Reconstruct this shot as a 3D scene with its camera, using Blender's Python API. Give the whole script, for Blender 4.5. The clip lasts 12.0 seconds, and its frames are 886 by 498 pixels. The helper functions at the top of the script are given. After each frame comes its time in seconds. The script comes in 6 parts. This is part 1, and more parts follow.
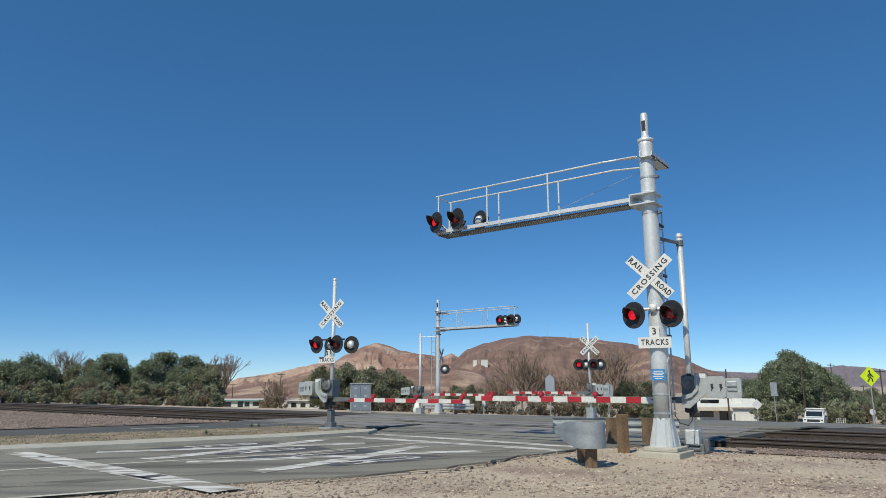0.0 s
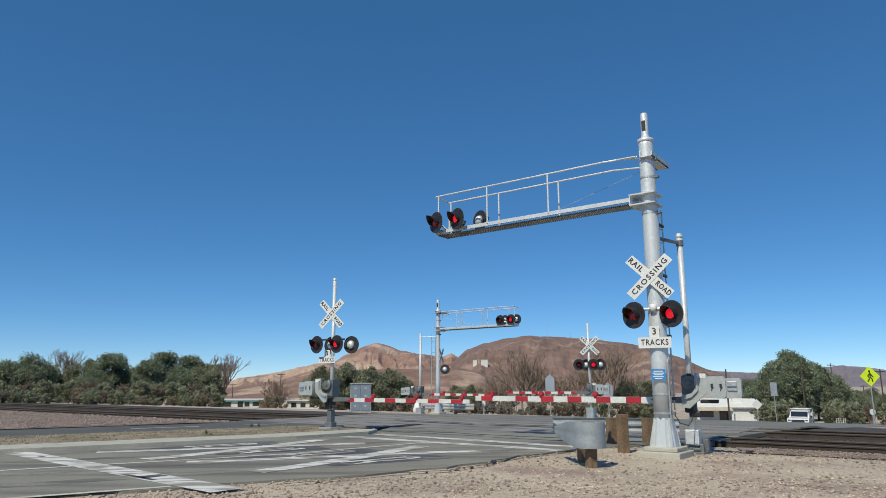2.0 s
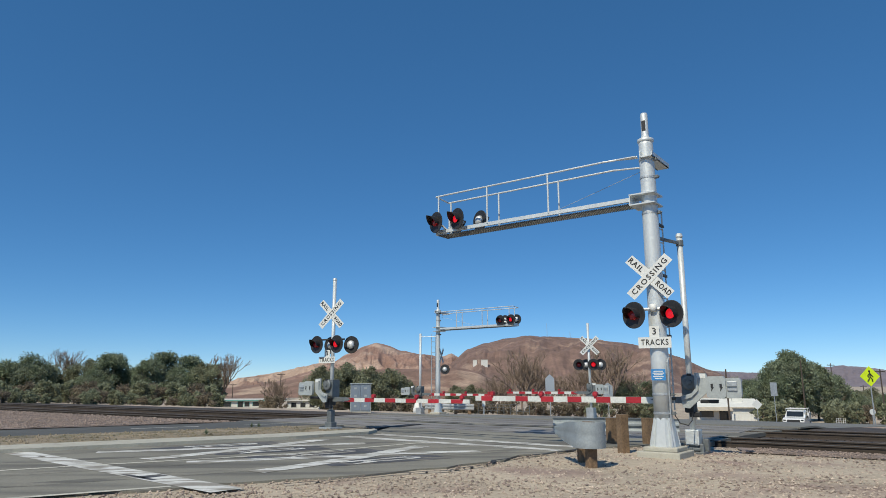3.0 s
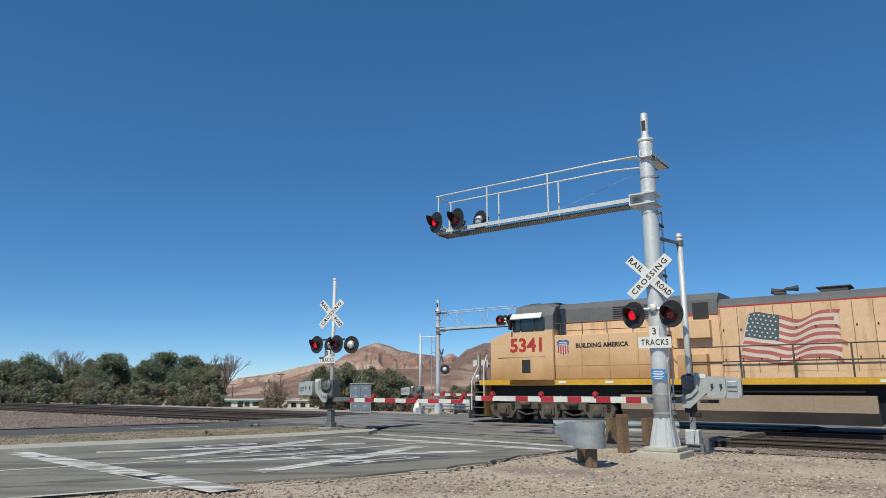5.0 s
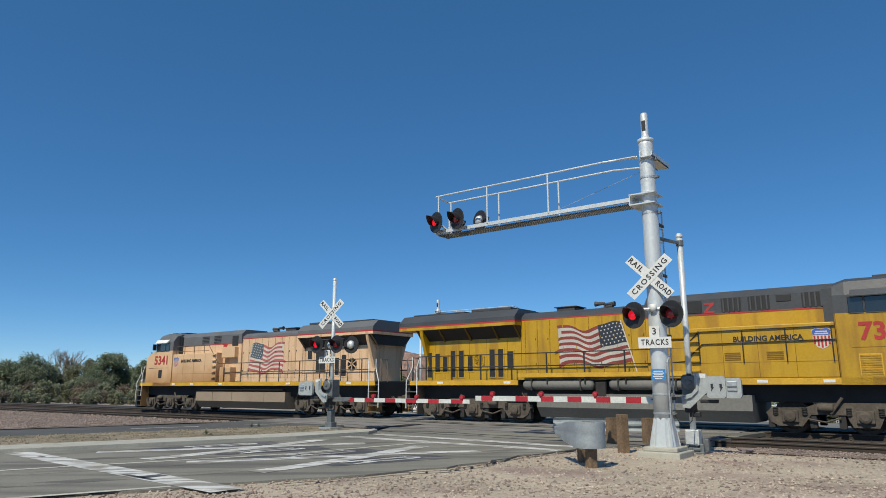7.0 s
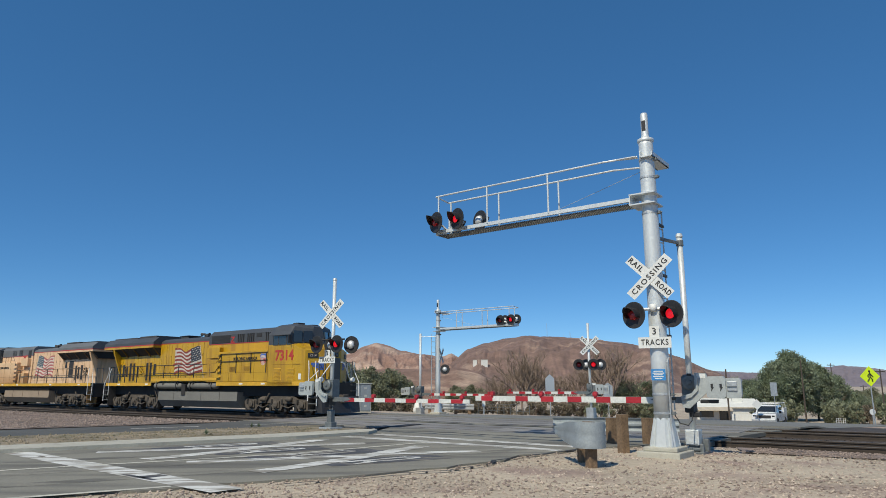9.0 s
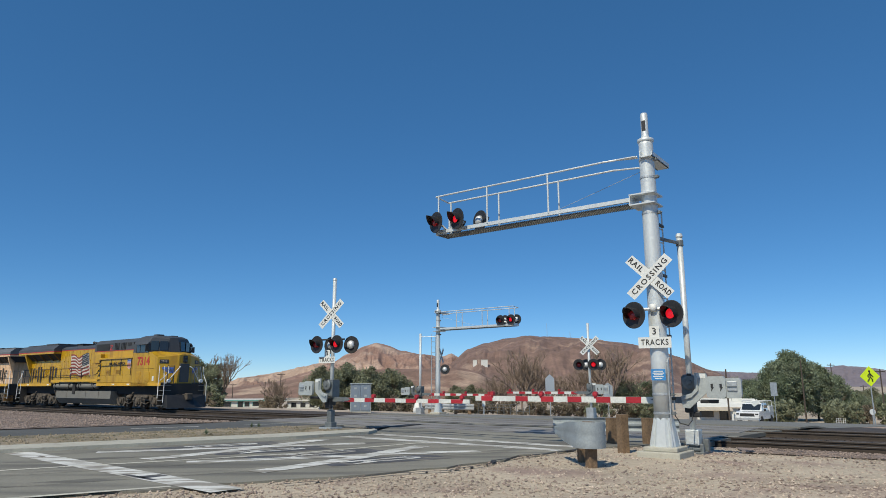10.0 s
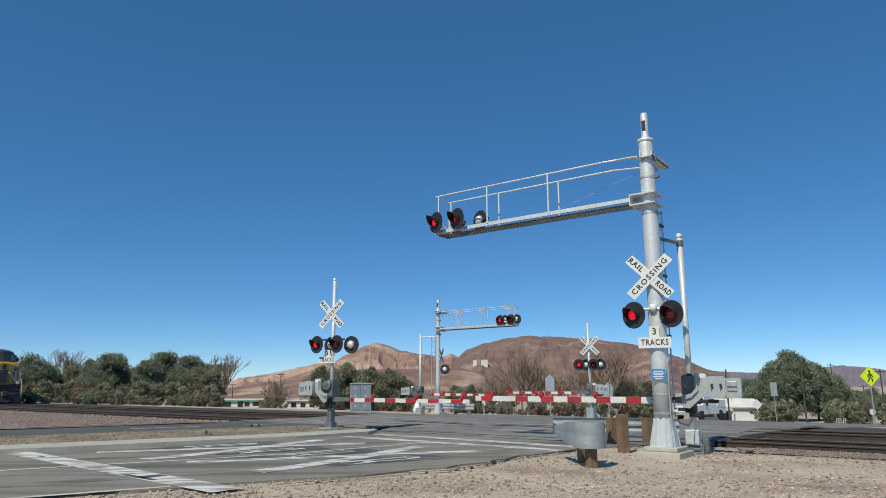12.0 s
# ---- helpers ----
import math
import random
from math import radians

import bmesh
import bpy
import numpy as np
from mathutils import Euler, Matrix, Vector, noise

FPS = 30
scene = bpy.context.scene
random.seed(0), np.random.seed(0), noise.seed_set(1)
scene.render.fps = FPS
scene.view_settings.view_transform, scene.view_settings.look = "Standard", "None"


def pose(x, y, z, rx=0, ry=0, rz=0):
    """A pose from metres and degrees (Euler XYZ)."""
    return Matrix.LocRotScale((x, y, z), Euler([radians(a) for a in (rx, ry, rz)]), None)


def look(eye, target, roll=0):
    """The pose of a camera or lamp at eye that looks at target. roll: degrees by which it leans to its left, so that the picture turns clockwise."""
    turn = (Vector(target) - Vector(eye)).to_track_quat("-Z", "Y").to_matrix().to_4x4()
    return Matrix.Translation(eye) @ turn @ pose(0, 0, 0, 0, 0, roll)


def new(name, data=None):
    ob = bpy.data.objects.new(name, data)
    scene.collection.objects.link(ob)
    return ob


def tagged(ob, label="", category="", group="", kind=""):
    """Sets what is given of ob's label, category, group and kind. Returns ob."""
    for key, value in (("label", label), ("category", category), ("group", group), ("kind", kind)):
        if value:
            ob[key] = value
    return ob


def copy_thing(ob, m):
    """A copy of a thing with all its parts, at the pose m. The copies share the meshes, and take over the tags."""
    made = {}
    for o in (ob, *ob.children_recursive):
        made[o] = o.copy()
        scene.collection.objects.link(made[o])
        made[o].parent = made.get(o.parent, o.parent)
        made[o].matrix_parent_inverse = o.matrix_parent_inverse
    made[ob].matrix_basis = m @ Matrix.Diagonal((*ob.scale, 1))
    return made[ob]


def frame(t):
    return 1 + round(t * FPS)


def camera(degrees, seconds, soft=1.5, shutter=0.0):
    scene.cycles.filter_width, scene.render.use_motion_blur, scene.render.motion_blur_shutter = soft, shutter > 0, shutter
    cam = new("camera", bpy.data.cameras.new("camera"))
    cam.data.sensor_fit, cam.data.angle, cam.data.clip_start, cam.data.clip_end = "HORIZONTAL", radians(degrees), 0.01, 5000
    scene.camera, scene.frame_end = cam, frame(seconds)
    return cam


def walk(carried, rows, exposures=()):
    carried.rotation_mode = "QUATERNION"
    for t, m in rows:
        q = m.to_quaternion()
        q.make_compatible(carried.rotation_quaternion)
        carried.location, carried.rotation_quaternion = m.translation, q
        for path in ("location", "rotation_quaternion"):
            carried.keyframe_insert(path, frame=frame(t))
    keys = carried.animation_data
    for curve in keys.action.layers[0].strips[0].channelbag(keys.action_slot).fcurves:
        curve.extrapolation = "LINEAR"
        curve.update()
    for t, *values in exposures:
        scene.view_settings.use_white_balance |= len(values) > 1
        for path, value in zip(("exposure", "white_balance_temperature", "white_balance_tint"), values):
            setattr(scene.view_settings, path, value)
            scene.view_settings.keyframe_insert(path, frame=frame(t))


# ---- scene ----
cam = camera(66.88, 12.0, soft=0.85)
EYE = (0.0, 0.0, 1.5)
CAM_POSE = pose(*EYE, 101.5, 0, 0) @ pose(0, 0, 0, 0, 0, -0.11)
walk(cam, [(0.0, CAM_POSE), (12.0, CAM_POSE)], exposures=[(0.0, 0.12, 6800, 6.0), (12.0, 0.12, 6800, 6.0)])

# ---- light ----
SUN_AZ = Vector((-0.52, -0.85, 0)).normalized()
SUN_EL = radians(49)
world = bpy.data.worlds.new("sky")
scene.world = world
world.use_nodes = True
wn, wl = world.node_tree.nodes, world.node_tree.links
sky = wn.new("ShaderNodeTexSky")
sky.sky_type = "NISHITA"
sky.sun_disc = False
sky.sun_elevation = SUN_EL
sky.sun_rotation = math.atan2(SUN_AZ.x, SUN_AZ.y)
sky.altitude = 4200
sky.air_density, sky.dust_density, sky.ozone_density = 1.0, 0.0, 5.0
deep = wn.new("ShaderNodeHueSaturation")
deep.inputs["Saturation"].default_value = 1.17
deep.inputs["Hue"].default_value = 0.496
wl.new(sky.outputs[0], deep.inputs["Color"])
haze = wn.new("ShaderNodeMixRGB")
haze.inputs[0].default_value = 0.32
haze.inputs[2].default_value = (0.35, 1.36, 3.45, 1)
wl.new(deep.outputs[0], haze.inputs[1])
wl.new(haze.outputs[0], wn["Background"].inputs[0])
wn["Background"].inputs[1].default_value = 0.124
sun_data = bpy.data.lights.new("sun", "SUN")
sun_data.energy, sun_data.angle, sun_data.color = 3.65, radians(0.55), (1.0, 0.935, 0.81)
sun = new("sun", sun_data)
sun.matrix_world = look(SUN_AZ * 40 + Vector((0, 0, 40 * math.tan(SUN_EL))), (0, 0, 0))

# ---- the rails' frame: s along the rails, d across them, away from the eye ----
RAIL_TURN = -36.52
DIR = Vector((math.cos(radians(RAIL_TURN)), math.sin(radians(RAIL_TURN))))
NRM = Vector((-DIR.y, DIR.x))


def place(s, d):
    p = DIR * s + NRM * d
    return p.x, p.y


def tr(s, d, z=0.0, turn=0.0):
    x, y = place(s, d)
    return pose(x, y, z, 0, 0, RAIL_TURN + turn)


# ---- materials ----
ROAD_TURN = math.atan2((NRM + DIR * 0.345).y, (NRM + DIR * 0.345).x)

def mat(name, base, rough=0.6, metal=0.0, var=0.18, scale=1.5, fine=25.0, bump=0.15, tint=None, amount=0.0, tint_scale=4.0, piece=0.0, bump_scale=None, coat=0.0, streak=0.0, dirt=None, runs=False):
    """Paint, metal, stone: a base colour with coarse and fine variation, a second colour in patches, fine relief."""
    m = bpy.data.materials.new(name)
    m.use_nodes = True
    n, l = m.node_tree.nodes, m.node_tree.links
    b = n["Principled BSDF"]
    tc = n.new("ShaderNodeTexCoord")
    def noise_tex(sc, detail=4.0):
        t = n.new("ShaderNodeTexNoise")
        t.inputs["Scale"].default_value = sc
        t.inputs["Detail"].default_value = detail
        l.new(tc.outputs["Object"], t.inputs["Vector"])
        return t
    big, small = noise_tex(scale), noise_tex(fine)
    def span(out, lo, hi, to_lo, to_hi):
        r = n.new("ShaderNodeMapRange")
        for i, v in enumerate((lo, hi, to_lo, to_hi)):
            r.inputs[i + 1].default_value = v
        l.new(out, r.inputs[0])
        return r.outputs[0]
    def times(a, c):
        t = n.new("ShaderNodeMath")
        t.operation = "MULTIPLY"
        l.new(a, t.inputs[0])
        l.new(c, t.inputs[1])
        return t.outputs[0]
    gain = times(span(big.outputs[0], 0.3, 0.7, 1 - var, 1 + var), span(small.outputs[0], 0.3, 0.7, 1 - var, 1 + var))
    if piece:
        info = n.new("ShaderNodeObjectInfo")
        gain = times(gain, span(info.outputs["Random"], 0, 1, 1 - piece, 1 + piece))
    col = n.new("ShaderNodeRGB")
    col.outputs[0].default_value = (*base, 1)
    source = col.outputs[0]
    if tint:
        patch = noise_tex(tint_scale, 8.0)
        if runs:
            turn = n.new("ShaderNodeMapping")
            turn.inputs["Scale"].default_value = (1.0, 1.0, 0.12)
            l.new(tc.outputs["Object"], turn.inputs["Vector"])
            l.new(turn.outputs[0], patch.inputs["Vector"])
        if streak:
            turn = n.new("ShaderNodeMapping")
            turn.inputs["Rotation"].default_value = (0, 0, -ROAD_TURN)
            turn.inputs["Scale"].default_value = (1.0 / streak, 1.0, 1.0)
            l.new(tc.outputs["Object"], turn.inputs["Vector"])
            l.new(turn.outputs[0], patch.inputs["Vector"])
        mix = n.new("ShaderNodeMixRGB")
        mix.inputs[2].default_value = (*tint, 1)
        l.new(span(patch.outputs[0], 0.62 - 0.5 * amount, 0.72 - 0.4 * amount, 0, 1), mix.inputs[0])
        l.new(source, mix.inputs[1])
        source = mix.outputs[0]
    if dirt:
        low_z, high_z, shade, most = dirt
        axes = n.new("ShaderNodeSeparateXYZ")
        l.new(tc.outputs["Object"], axes.inputs[0])
        blur = n.new("ShaderNodeMath")
        blur.operation = "MULTIPLY_ADD"
        l.new(big.outputs[0], blur.inputs[0])
        blur.inputs[1].default_value = 1.1
        l.new(axes.outputs["Z"], blur.inputs[2])
        mix = n.new("ShaderNodeMixRGB")
        mix.inputs[2].default_value = (*shade, 1)
        l.new(span(blur.outputs[0], high_z + 0.55, low_z + 0.55, 0, most), mix.inputs[0])
        l.new(source, mix.inputs[1])
        source = mix.outputs[0]
    scaled = n.new("ShaderNodeVectorMath")
    scaled.operation = "SCALE"
    l.new(source, scaled.inputs[0])
    l.new(gain, scaled.inputs["Scale"])
    l.new(scaled.outputs[0], b.inputs["Base Color"])
    l.new(span(small.outputs[0], 0.3, 0.7, max(rough - 0.08, 0.02), min(rough + 0.1, 1)), b.inputs["Roughness"])
    b.inputs["Metallic"].default_value = metal
    b.inputs["Coat Weight"].default_value = coat
    if bump:
        bp = n.new("ShaderNodeBump")
        bp.inputs["Strength"].default_value = bump
        bp.inputs["Distance"].default_value = 0.02
        l.new((noise_tex(bump_scale) if bump_scale else small).outputs[0], bp.inputs["Height"])
        l.new(bp.outputs[0], b.inputs["Normal"])
    return m


def glow(name, colour, strength):
    m = bpy.data.materials.new(name)
    m.use_nodes = True
    b = m.node_tree.nodes["Principled BSDF"]
    b.inputs["Base Color"].default_value = (*colour, 1)
    b.inputs["Emission Color"].default_value = (*colour, 1)
    b.inputs["Emission Strength"].default_value = strength
    b.inputs["Roughness"].default_value = 0.2
    return m


GRAVEL = mat("gravel", (0.43, 0.36, 0.275), 0.95, var=0.17, scale=0.5, fine=9, bump=0.9, tint=(0.30, 0.22, 0.18), amount=0.22, tint_scale=0.45, bump_scale=14)
VERGE = mat("brown_dirt", (0.25, 0.205, 0.145), 0.95, var=0.2, scale=0.7, fine=9, bump=0.8, tint=(0.155, 0.135, 0.085), amount=0.30, tint_scale=1.6, bump_scale=14)
STONE = mat("loose_stone", (0.42, 0.345, 0.28), 0.9, var=0.3, scale=2.2, fine=14, bump=0.3)
BALLAST_STONE = mat("ballast_stone", (0.25, 0.195, 0.165), 0.92, var=0.32, scale=2.0, fine=14, bump=0.3)
BALLAST = mat("ballast", (0.19, 0.147, 0.126), 0.95, var=0.35, scale=1.0, fine=8, bump=1.0, bump_scale=11)
TRACKBED = mat("oily_trackbed", (0.055, 0.045, 0.04), 0.9, var=0.35, scale=0.8, fine=9, bump=0.9, bump_scale=11)
ASPHALT = mat("worn_asphalt", (0.218, 0.208, 0.172), 0.9, var=0.15, scale=0.35, fine=35, bump=0.25, tint=(0.135, 0.128, 0.11), amount=0.30, tint_scale=1.1, streak=9.0)
TAR_AND_PATCH = mat("dark_tar_and_patch", (0.035, 0.033, 0.033), 0.75, var=0.3, fine=20)
TAR_WORN = mat("worn_tar", (0.065, 0.066, 0.075), 0.85, var=0.3, fine=20, tint=(0.17, 0.155, 0.13), amount=0.25, tint_scale=3.0, streak=3.0)
TYRE_TRACK = mat("tyre_darkened_asphalt", (0.125, 0.118, 0.10), 0.85, var=0.2, scale=0.8, fine=30, bump=0.2, tint=(0.22, 0.207, 0.17), amount=0.42, tint_scale=1.6, streak=5.0)
DARK_ASPHALT = mat("dark_asphalt", (0.088, 0.088, 0.082), 0.85, var=0.14, scale=0.4, fine=40, bump=0.2)
FRESH_ASPHALT = mat("grey_asphalt", (0.17, 0.168, 0.155), 0.85, var=0.12, scale=0.4, fine=40, bump=0.2)
CONCRETE = mat("concrete", (0.42, 0.405, 0.345), 0.9, var=0.08, scale=1.1, fine=22, bump=0.2, tint=(0.36, 0.33, 0.28), amount=0.12)
ROADPAINT = mat("worn_road_paint", (0.62, 0.62, 0.59), 0.8, var=0.1, scale=1.0, fine=30, tint=(0.27, 0.25, 0.215), amount=0.34, tint_scale=4.0, streak=3.0)
LINEPAINT = mat("cream_line_paint", (0.52, 0.50, 0.43), 0.8, var=0.1, scale=1.0, fine=30, tint=(0.33, 0.31, 0.26), amount=0.14, tint_scale=3.0, streak=3.0)
SILVER = mat("aluminium_paint", (0.60, 0.63, 0.635), 0.45, 0.3, var=0.045, scale=1.2, fine=15, bump=0.05)
BEAM = mat("weathered_beam_steel", (0.34, 0.375, 0.39), 0.6, 0.4, var=0.12, scale=3, fine=30, bump=0.06)
GALV = mat("galvanised_steel", (0.46, 0.48, 0.49), 0.5, 0.6, var=0.14, scale=3, fine=30, bump=0.06)
MACHINE = mat("gate_machine_grey", (0.16, 0.175, 0.18), 0.5, 0.3, var=0.15, scale=3, fine=18, bump=0.08)
CASE = mat("signal_case_paint", (0.40, 0.43, 0.43), 0.5, 0.2, var=0.1, scale=2, fine=18, bump=0.06)
BLACK = mat("black_paint", (0.022, 0.022, 0.024), 0.55, var=0.2, fine=20, bump=0.05)
WHITE = mat("sign_white", (0.66, 0.67, 0.65), 0.5, var=0.06, bump=0.02)
INK = mat("sign_black", (0.02, 0.02, 0.02), 0.6, var=0.1, bump=0)
RED = mat("reflective_red", (0.38, 0.02, 0.03), 0.45, var=0.12, bump=0.03)
BLUE = mat("sign_blue", (0.03, 0.22, 0.52), 0.5, var=0.06, bump=0)
LIME = mat("sign_lime", (0.62, 0.80, 0.02), 0.5, var=0.05, bump=0)
WOOD = mat("weathered_post", (0.19, 0.125, 0.075), 0.9, var=0.3, scale=2.0, fine=22, bump=0.5)
TIE = mat("tie_wood", (0.06, 0.045, 0.037), 0.9, var=0.3, fine=15, bump=0.5, piece=0.35)
RAILSIDE = mat("rusty_rail", (0.060, 0.046, 0.036), 0.8, 0.3, var=0.25, scale=2, fine=20, bump=0.2)
RAILTOP = mat("dull_rail_head", (0.17, 0.145, 0.125), 0.55, 0.5, var=0.2, bump=0.02)
PANEL = mat("crossing_panel", (0.21, 0.20, 0.19), 0.85, var=0.15, scale=0.8, fine=25, bump=0.2, piece=0.15)
PEACH = mat("faded_yellow_paint", (0.68, 0.46, 0.285), 0.55, var=0.07, scale=0.9, fine=14, bump=0.03, tint=(0.53, 0.34, 0.19), amount=0.20, tint_scale=2.2, runs=True)
PEACH_LOW = mat("faded_yellow_cabinet", (0.67, 0.45, 0.26), 0.55, var=0.06, scale=0.9, fine=14, bump=0.03, dirt=(1.6, 2.9, (0.38, 0.185, 0.055), 0.9))
YELLOW = mat("armour_yellow_paint", (0.49, 0.285, 0.011), 0.42, var=0.07, scale=0.8, fine=14, bump=0.03, tint=(0.37, 0.20, 0.013), amount=0.26, tint_scale=2.2, coat=0.15, runs=True)
SILLYELLOW = mat("sill_yellow", (0.60, 0.34, 0.03), 0.5, var=0.12, fine=18, bump=0.03)
LOCOGREY = mat("dark_grey_paint", (0.060, 0.064, 0.07), 0.5, var=0.12, scale=1, fine=14, bump=0.03)
FADEDGREY = mat("faded_grey_paint", (0.125, 0.13, 0.135), 0.55, var=0.12, scale=1, fine=14, bump=0.03)
ROOFDARK = mat("sooty_roof", (0.05, 0.05, 0.052), 0.7, var=0.2, fine=12, bump=0.05)
UNDER = mat("dusty_underframe", (0.095, 0.078, 0.062), 0.85, var=0.25, scale=2, fine=14, bump=0.2)
TANK_TAN = mat("dusty_fuel_tank", (0.30, 0.23, 0.165), 0.75, var=0.1, scale=0.7, fine=12, bump=0.05)
TANK_GREY = mat("grey_fuel_tank", (0.17, 0.165, 0.15), 0.75, var=0.12, scale=0.7, fine=12, bump=0.05)
DARK = mat("shadowed_steel", (0.03, 0.028, 0.027), 0.8, var=0.25, fine=14, bump=0.1)
GRILLE = mat("intake_grille", (0.022, 0.022, 0.023), 0.65, var=0.2, fine=40, bump=0.2)
# darker tones of the two body paints, for seam strips, ribs, latches and vents
SEAM_PEACH = mat("darker_peach_gap", (0.26, 0.155, 0.085), 0.8, var=0.2, bump=0)
SEAM_YELLOW = mat("darker_yellow_gap", (0.20, 0.10, 0.008), 0.8, var=0.2, bump=0)
FLAGRED_DEEP = mat("sooty_flag_red", (0.23, 0.045, 0.035), 0.6, var=0.2, bump=0.02)
FLAGWHITE_DEEP = mat("sooty_flag_white", (0.50, 0.47, 0.42), 0.6, var=0.12, bump=0.02)
FLAGBLUE_DEEP = mat("sooty_flag_blue", (0.022, 0.032, 0.05), 0.6, var=0.2, bump=0.02)
NUMRED = mat("number_red", (0.42, 0.035, 0.03), 0.5, var=0.12, bump=0.02)
FLAGRED = mat("flag_red", (0.40, 0.12, 0.11), 0.6, var=0.15, bump=0.02)
FLAGWHITE = mat("flag_white", (0.62, 0.53, 0.45), 0.6, var=0.08, bump=0.02)
FLAGBLUE = mat("flag_blue", (0.06, 0.10, 0.125), 0.6, var=0.15, bump=0.02)
SHIELDBLUE = mat("shield_blue", (0.05, 0.12, 0.42), 0.5, var=0.1, bump=0.02)
GLASS = mat("dark_cab_glass", (0.02, 0.025, 0.03), 0.06, var=0.1, bump=0, coat=0.6)
STEELWHITE = mat("white_handrail", (0.72, 0.72, 0.70), 0.5, var=0.08, bump=0.02)
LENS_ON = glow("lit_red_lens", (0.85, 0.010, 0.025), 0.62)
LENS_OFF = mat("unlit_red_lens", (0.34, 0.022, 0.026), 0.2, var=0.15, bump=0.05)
LENS_BACK = mat("silver_lamp_back", (0.66, 0.67, 0.67), 0.4, 0.3, var=0.08, bump=0.04)
def leaf(m, through_light):
    """Thin leaves let some light through."""
    n, l = m.node_tree.nodes, m.node_tree.links
    b, out = n["Principled BSDF"], n["Material Output"]
    t, mix = n.new("ShaderNodeBsdfTranslucent"), n.new("ShaderNodeMixShader")
    l.new(b.inputs["Base Color"].links[0].from_socket, t.inputs["Color"])
    mix.inputs[0].default_value = through_light
    l.new(b.outputs[0], mix.inputs[1])
    l.new(t.outputs[0], mix.inputs[2])
    l.new(mix.outputs[0], out.inputs["Surface"])
    return m


LEAF = leaf(mat("dusty_leaf", (0.245, 0.28, 0.19), 0.8, var=0.25, scale=0.35, fine=3.0, bump=0, tint=(0.18, 0.22, 0.13), amount=0.4, tint_scale=0.6), 0.35)
LEAF_PALE = leaf(mat("pale_tamarisk_leaf", (0.30, 0.32, 0.205), 0.85, var=0.3, scale=0.35, fine=3.0, bump=0, tint=(0.20, 0.205, 0.125), amount=0.4, tint_scale=0.6), 0.35)
LEAF_DRY = leaf(mat("dry_twigs", (0.235, 0.195, 0.14), 0.9, var=0.3, scale=0.5, fine=4, bump=0), 0.3)
TWIG = mat("pale_twigs", (0.22, 0.165, 0.125), 0.95, var=0.25, fine=10, bump=0.2)
BARK = mat("bark", (0.17, 0.13, 0.10), 0.95, var=0.3, fine=10, bump=0.4)
HILL = mat("desert_hill", (0.185, 0.118, 0.095), 0.95, var=0.24, scale=0.05, fine=0.5, bump=1.0, tint=(0.31, 0.215, 0.165), amount=0.16, tint_scale=0.022, bump_scale=0.2)
HILL_PINK = mat("pinkish_hill", (0.27, 0.165, 0.125), 0.95, var=0.2, scale=0.03, fine=0.3, bump=1.0, tint=(0.42, 0.30, 0.235), amount=0.26, tint_scale=0.016, bump_scale=0.15)
MESA = mat("red_mesa_slope", (0.205, 0.125, 0.092), 0.95, var=0.22, scale=0.08, fine=0.7, bump=1.0, tint=(0.40, 0.285, 0.21), amount=0.20, tint_scale=0.035, bump_scale=0.3)
HILL_PALE = mat("pale_hill", (0.42, 0.30, 0.225), 0.95, var=0.16, scale=0.02, fine=0.15, bump=0.8, tint=(0.25, 0.155, 0.115), amount=0.30, tint_scale=0.010, bump_scale=0.08)
HILL_FAR = mat("far_range", (0.19, 0.165, 0.19), 0.95, var=0.12, scale=0.004, fine=0.05, bump=0.4, tint=(0.26, 0.22, 0.22), amount=0.2, tint_scale=0.003, bump_scale=0.03)
STUCCO = mat("white_stucco", (0.64, 0.64, 0.60), 0.85, var=0.06, bump=0.1)
TEAL = mat("teal_trim", (0.12, 0.36, 0.33), 0.7, var=0.1, bump=0.03)
SHINGLE = mat("pale_roofing", (0.50, 0.49, 0.46), 0.9, var=0.1, bump=0.2)
TANROOF = mat("tan_roofing", (0.46, 0.40, 0.32), 0.9, var=0.12, bump=0.2)
DARKPOLE = mat("dark_pole_wood", (0.075, 0.058, 0.046), 0.9, var=0.25, fine=12, bump=0.3)
TRUCKWHITE = mat("white_car_paint", (0.68, 0.69, 0.70), 0.25, var=0.03, bump=0, coat=0.5)
TYRE = mat("rubber", (0.025, 0.025, 0.025), 0.85, var=0.2, bump=0.1)


# ---- mesh helpers ----
def box(bm, x0, x1, y0, y1, z0, z1, bevel=0.0):
    v = [bm.verts.new((x, y, z)) for z in (z0, z1) for y in (y0, y1) for x in (x0, x1)]
    faces = [bm.faces.new([v[i] for i in q]) for q in ((0, 2, 3, 1), (4, 5, 7, 6), (0, 1, 5, 4), (2, 6, 7, 3), (0, 4, 6, 2), (1, 3, 7, 5))]
    if bevel:
        edges = list({e for f in faces for e in f.edges})
        bmesh.ops.bevel(bm, geom=edges, offset=bevel, segments=2, affect="EDGES", profile=0.5)
    return bm


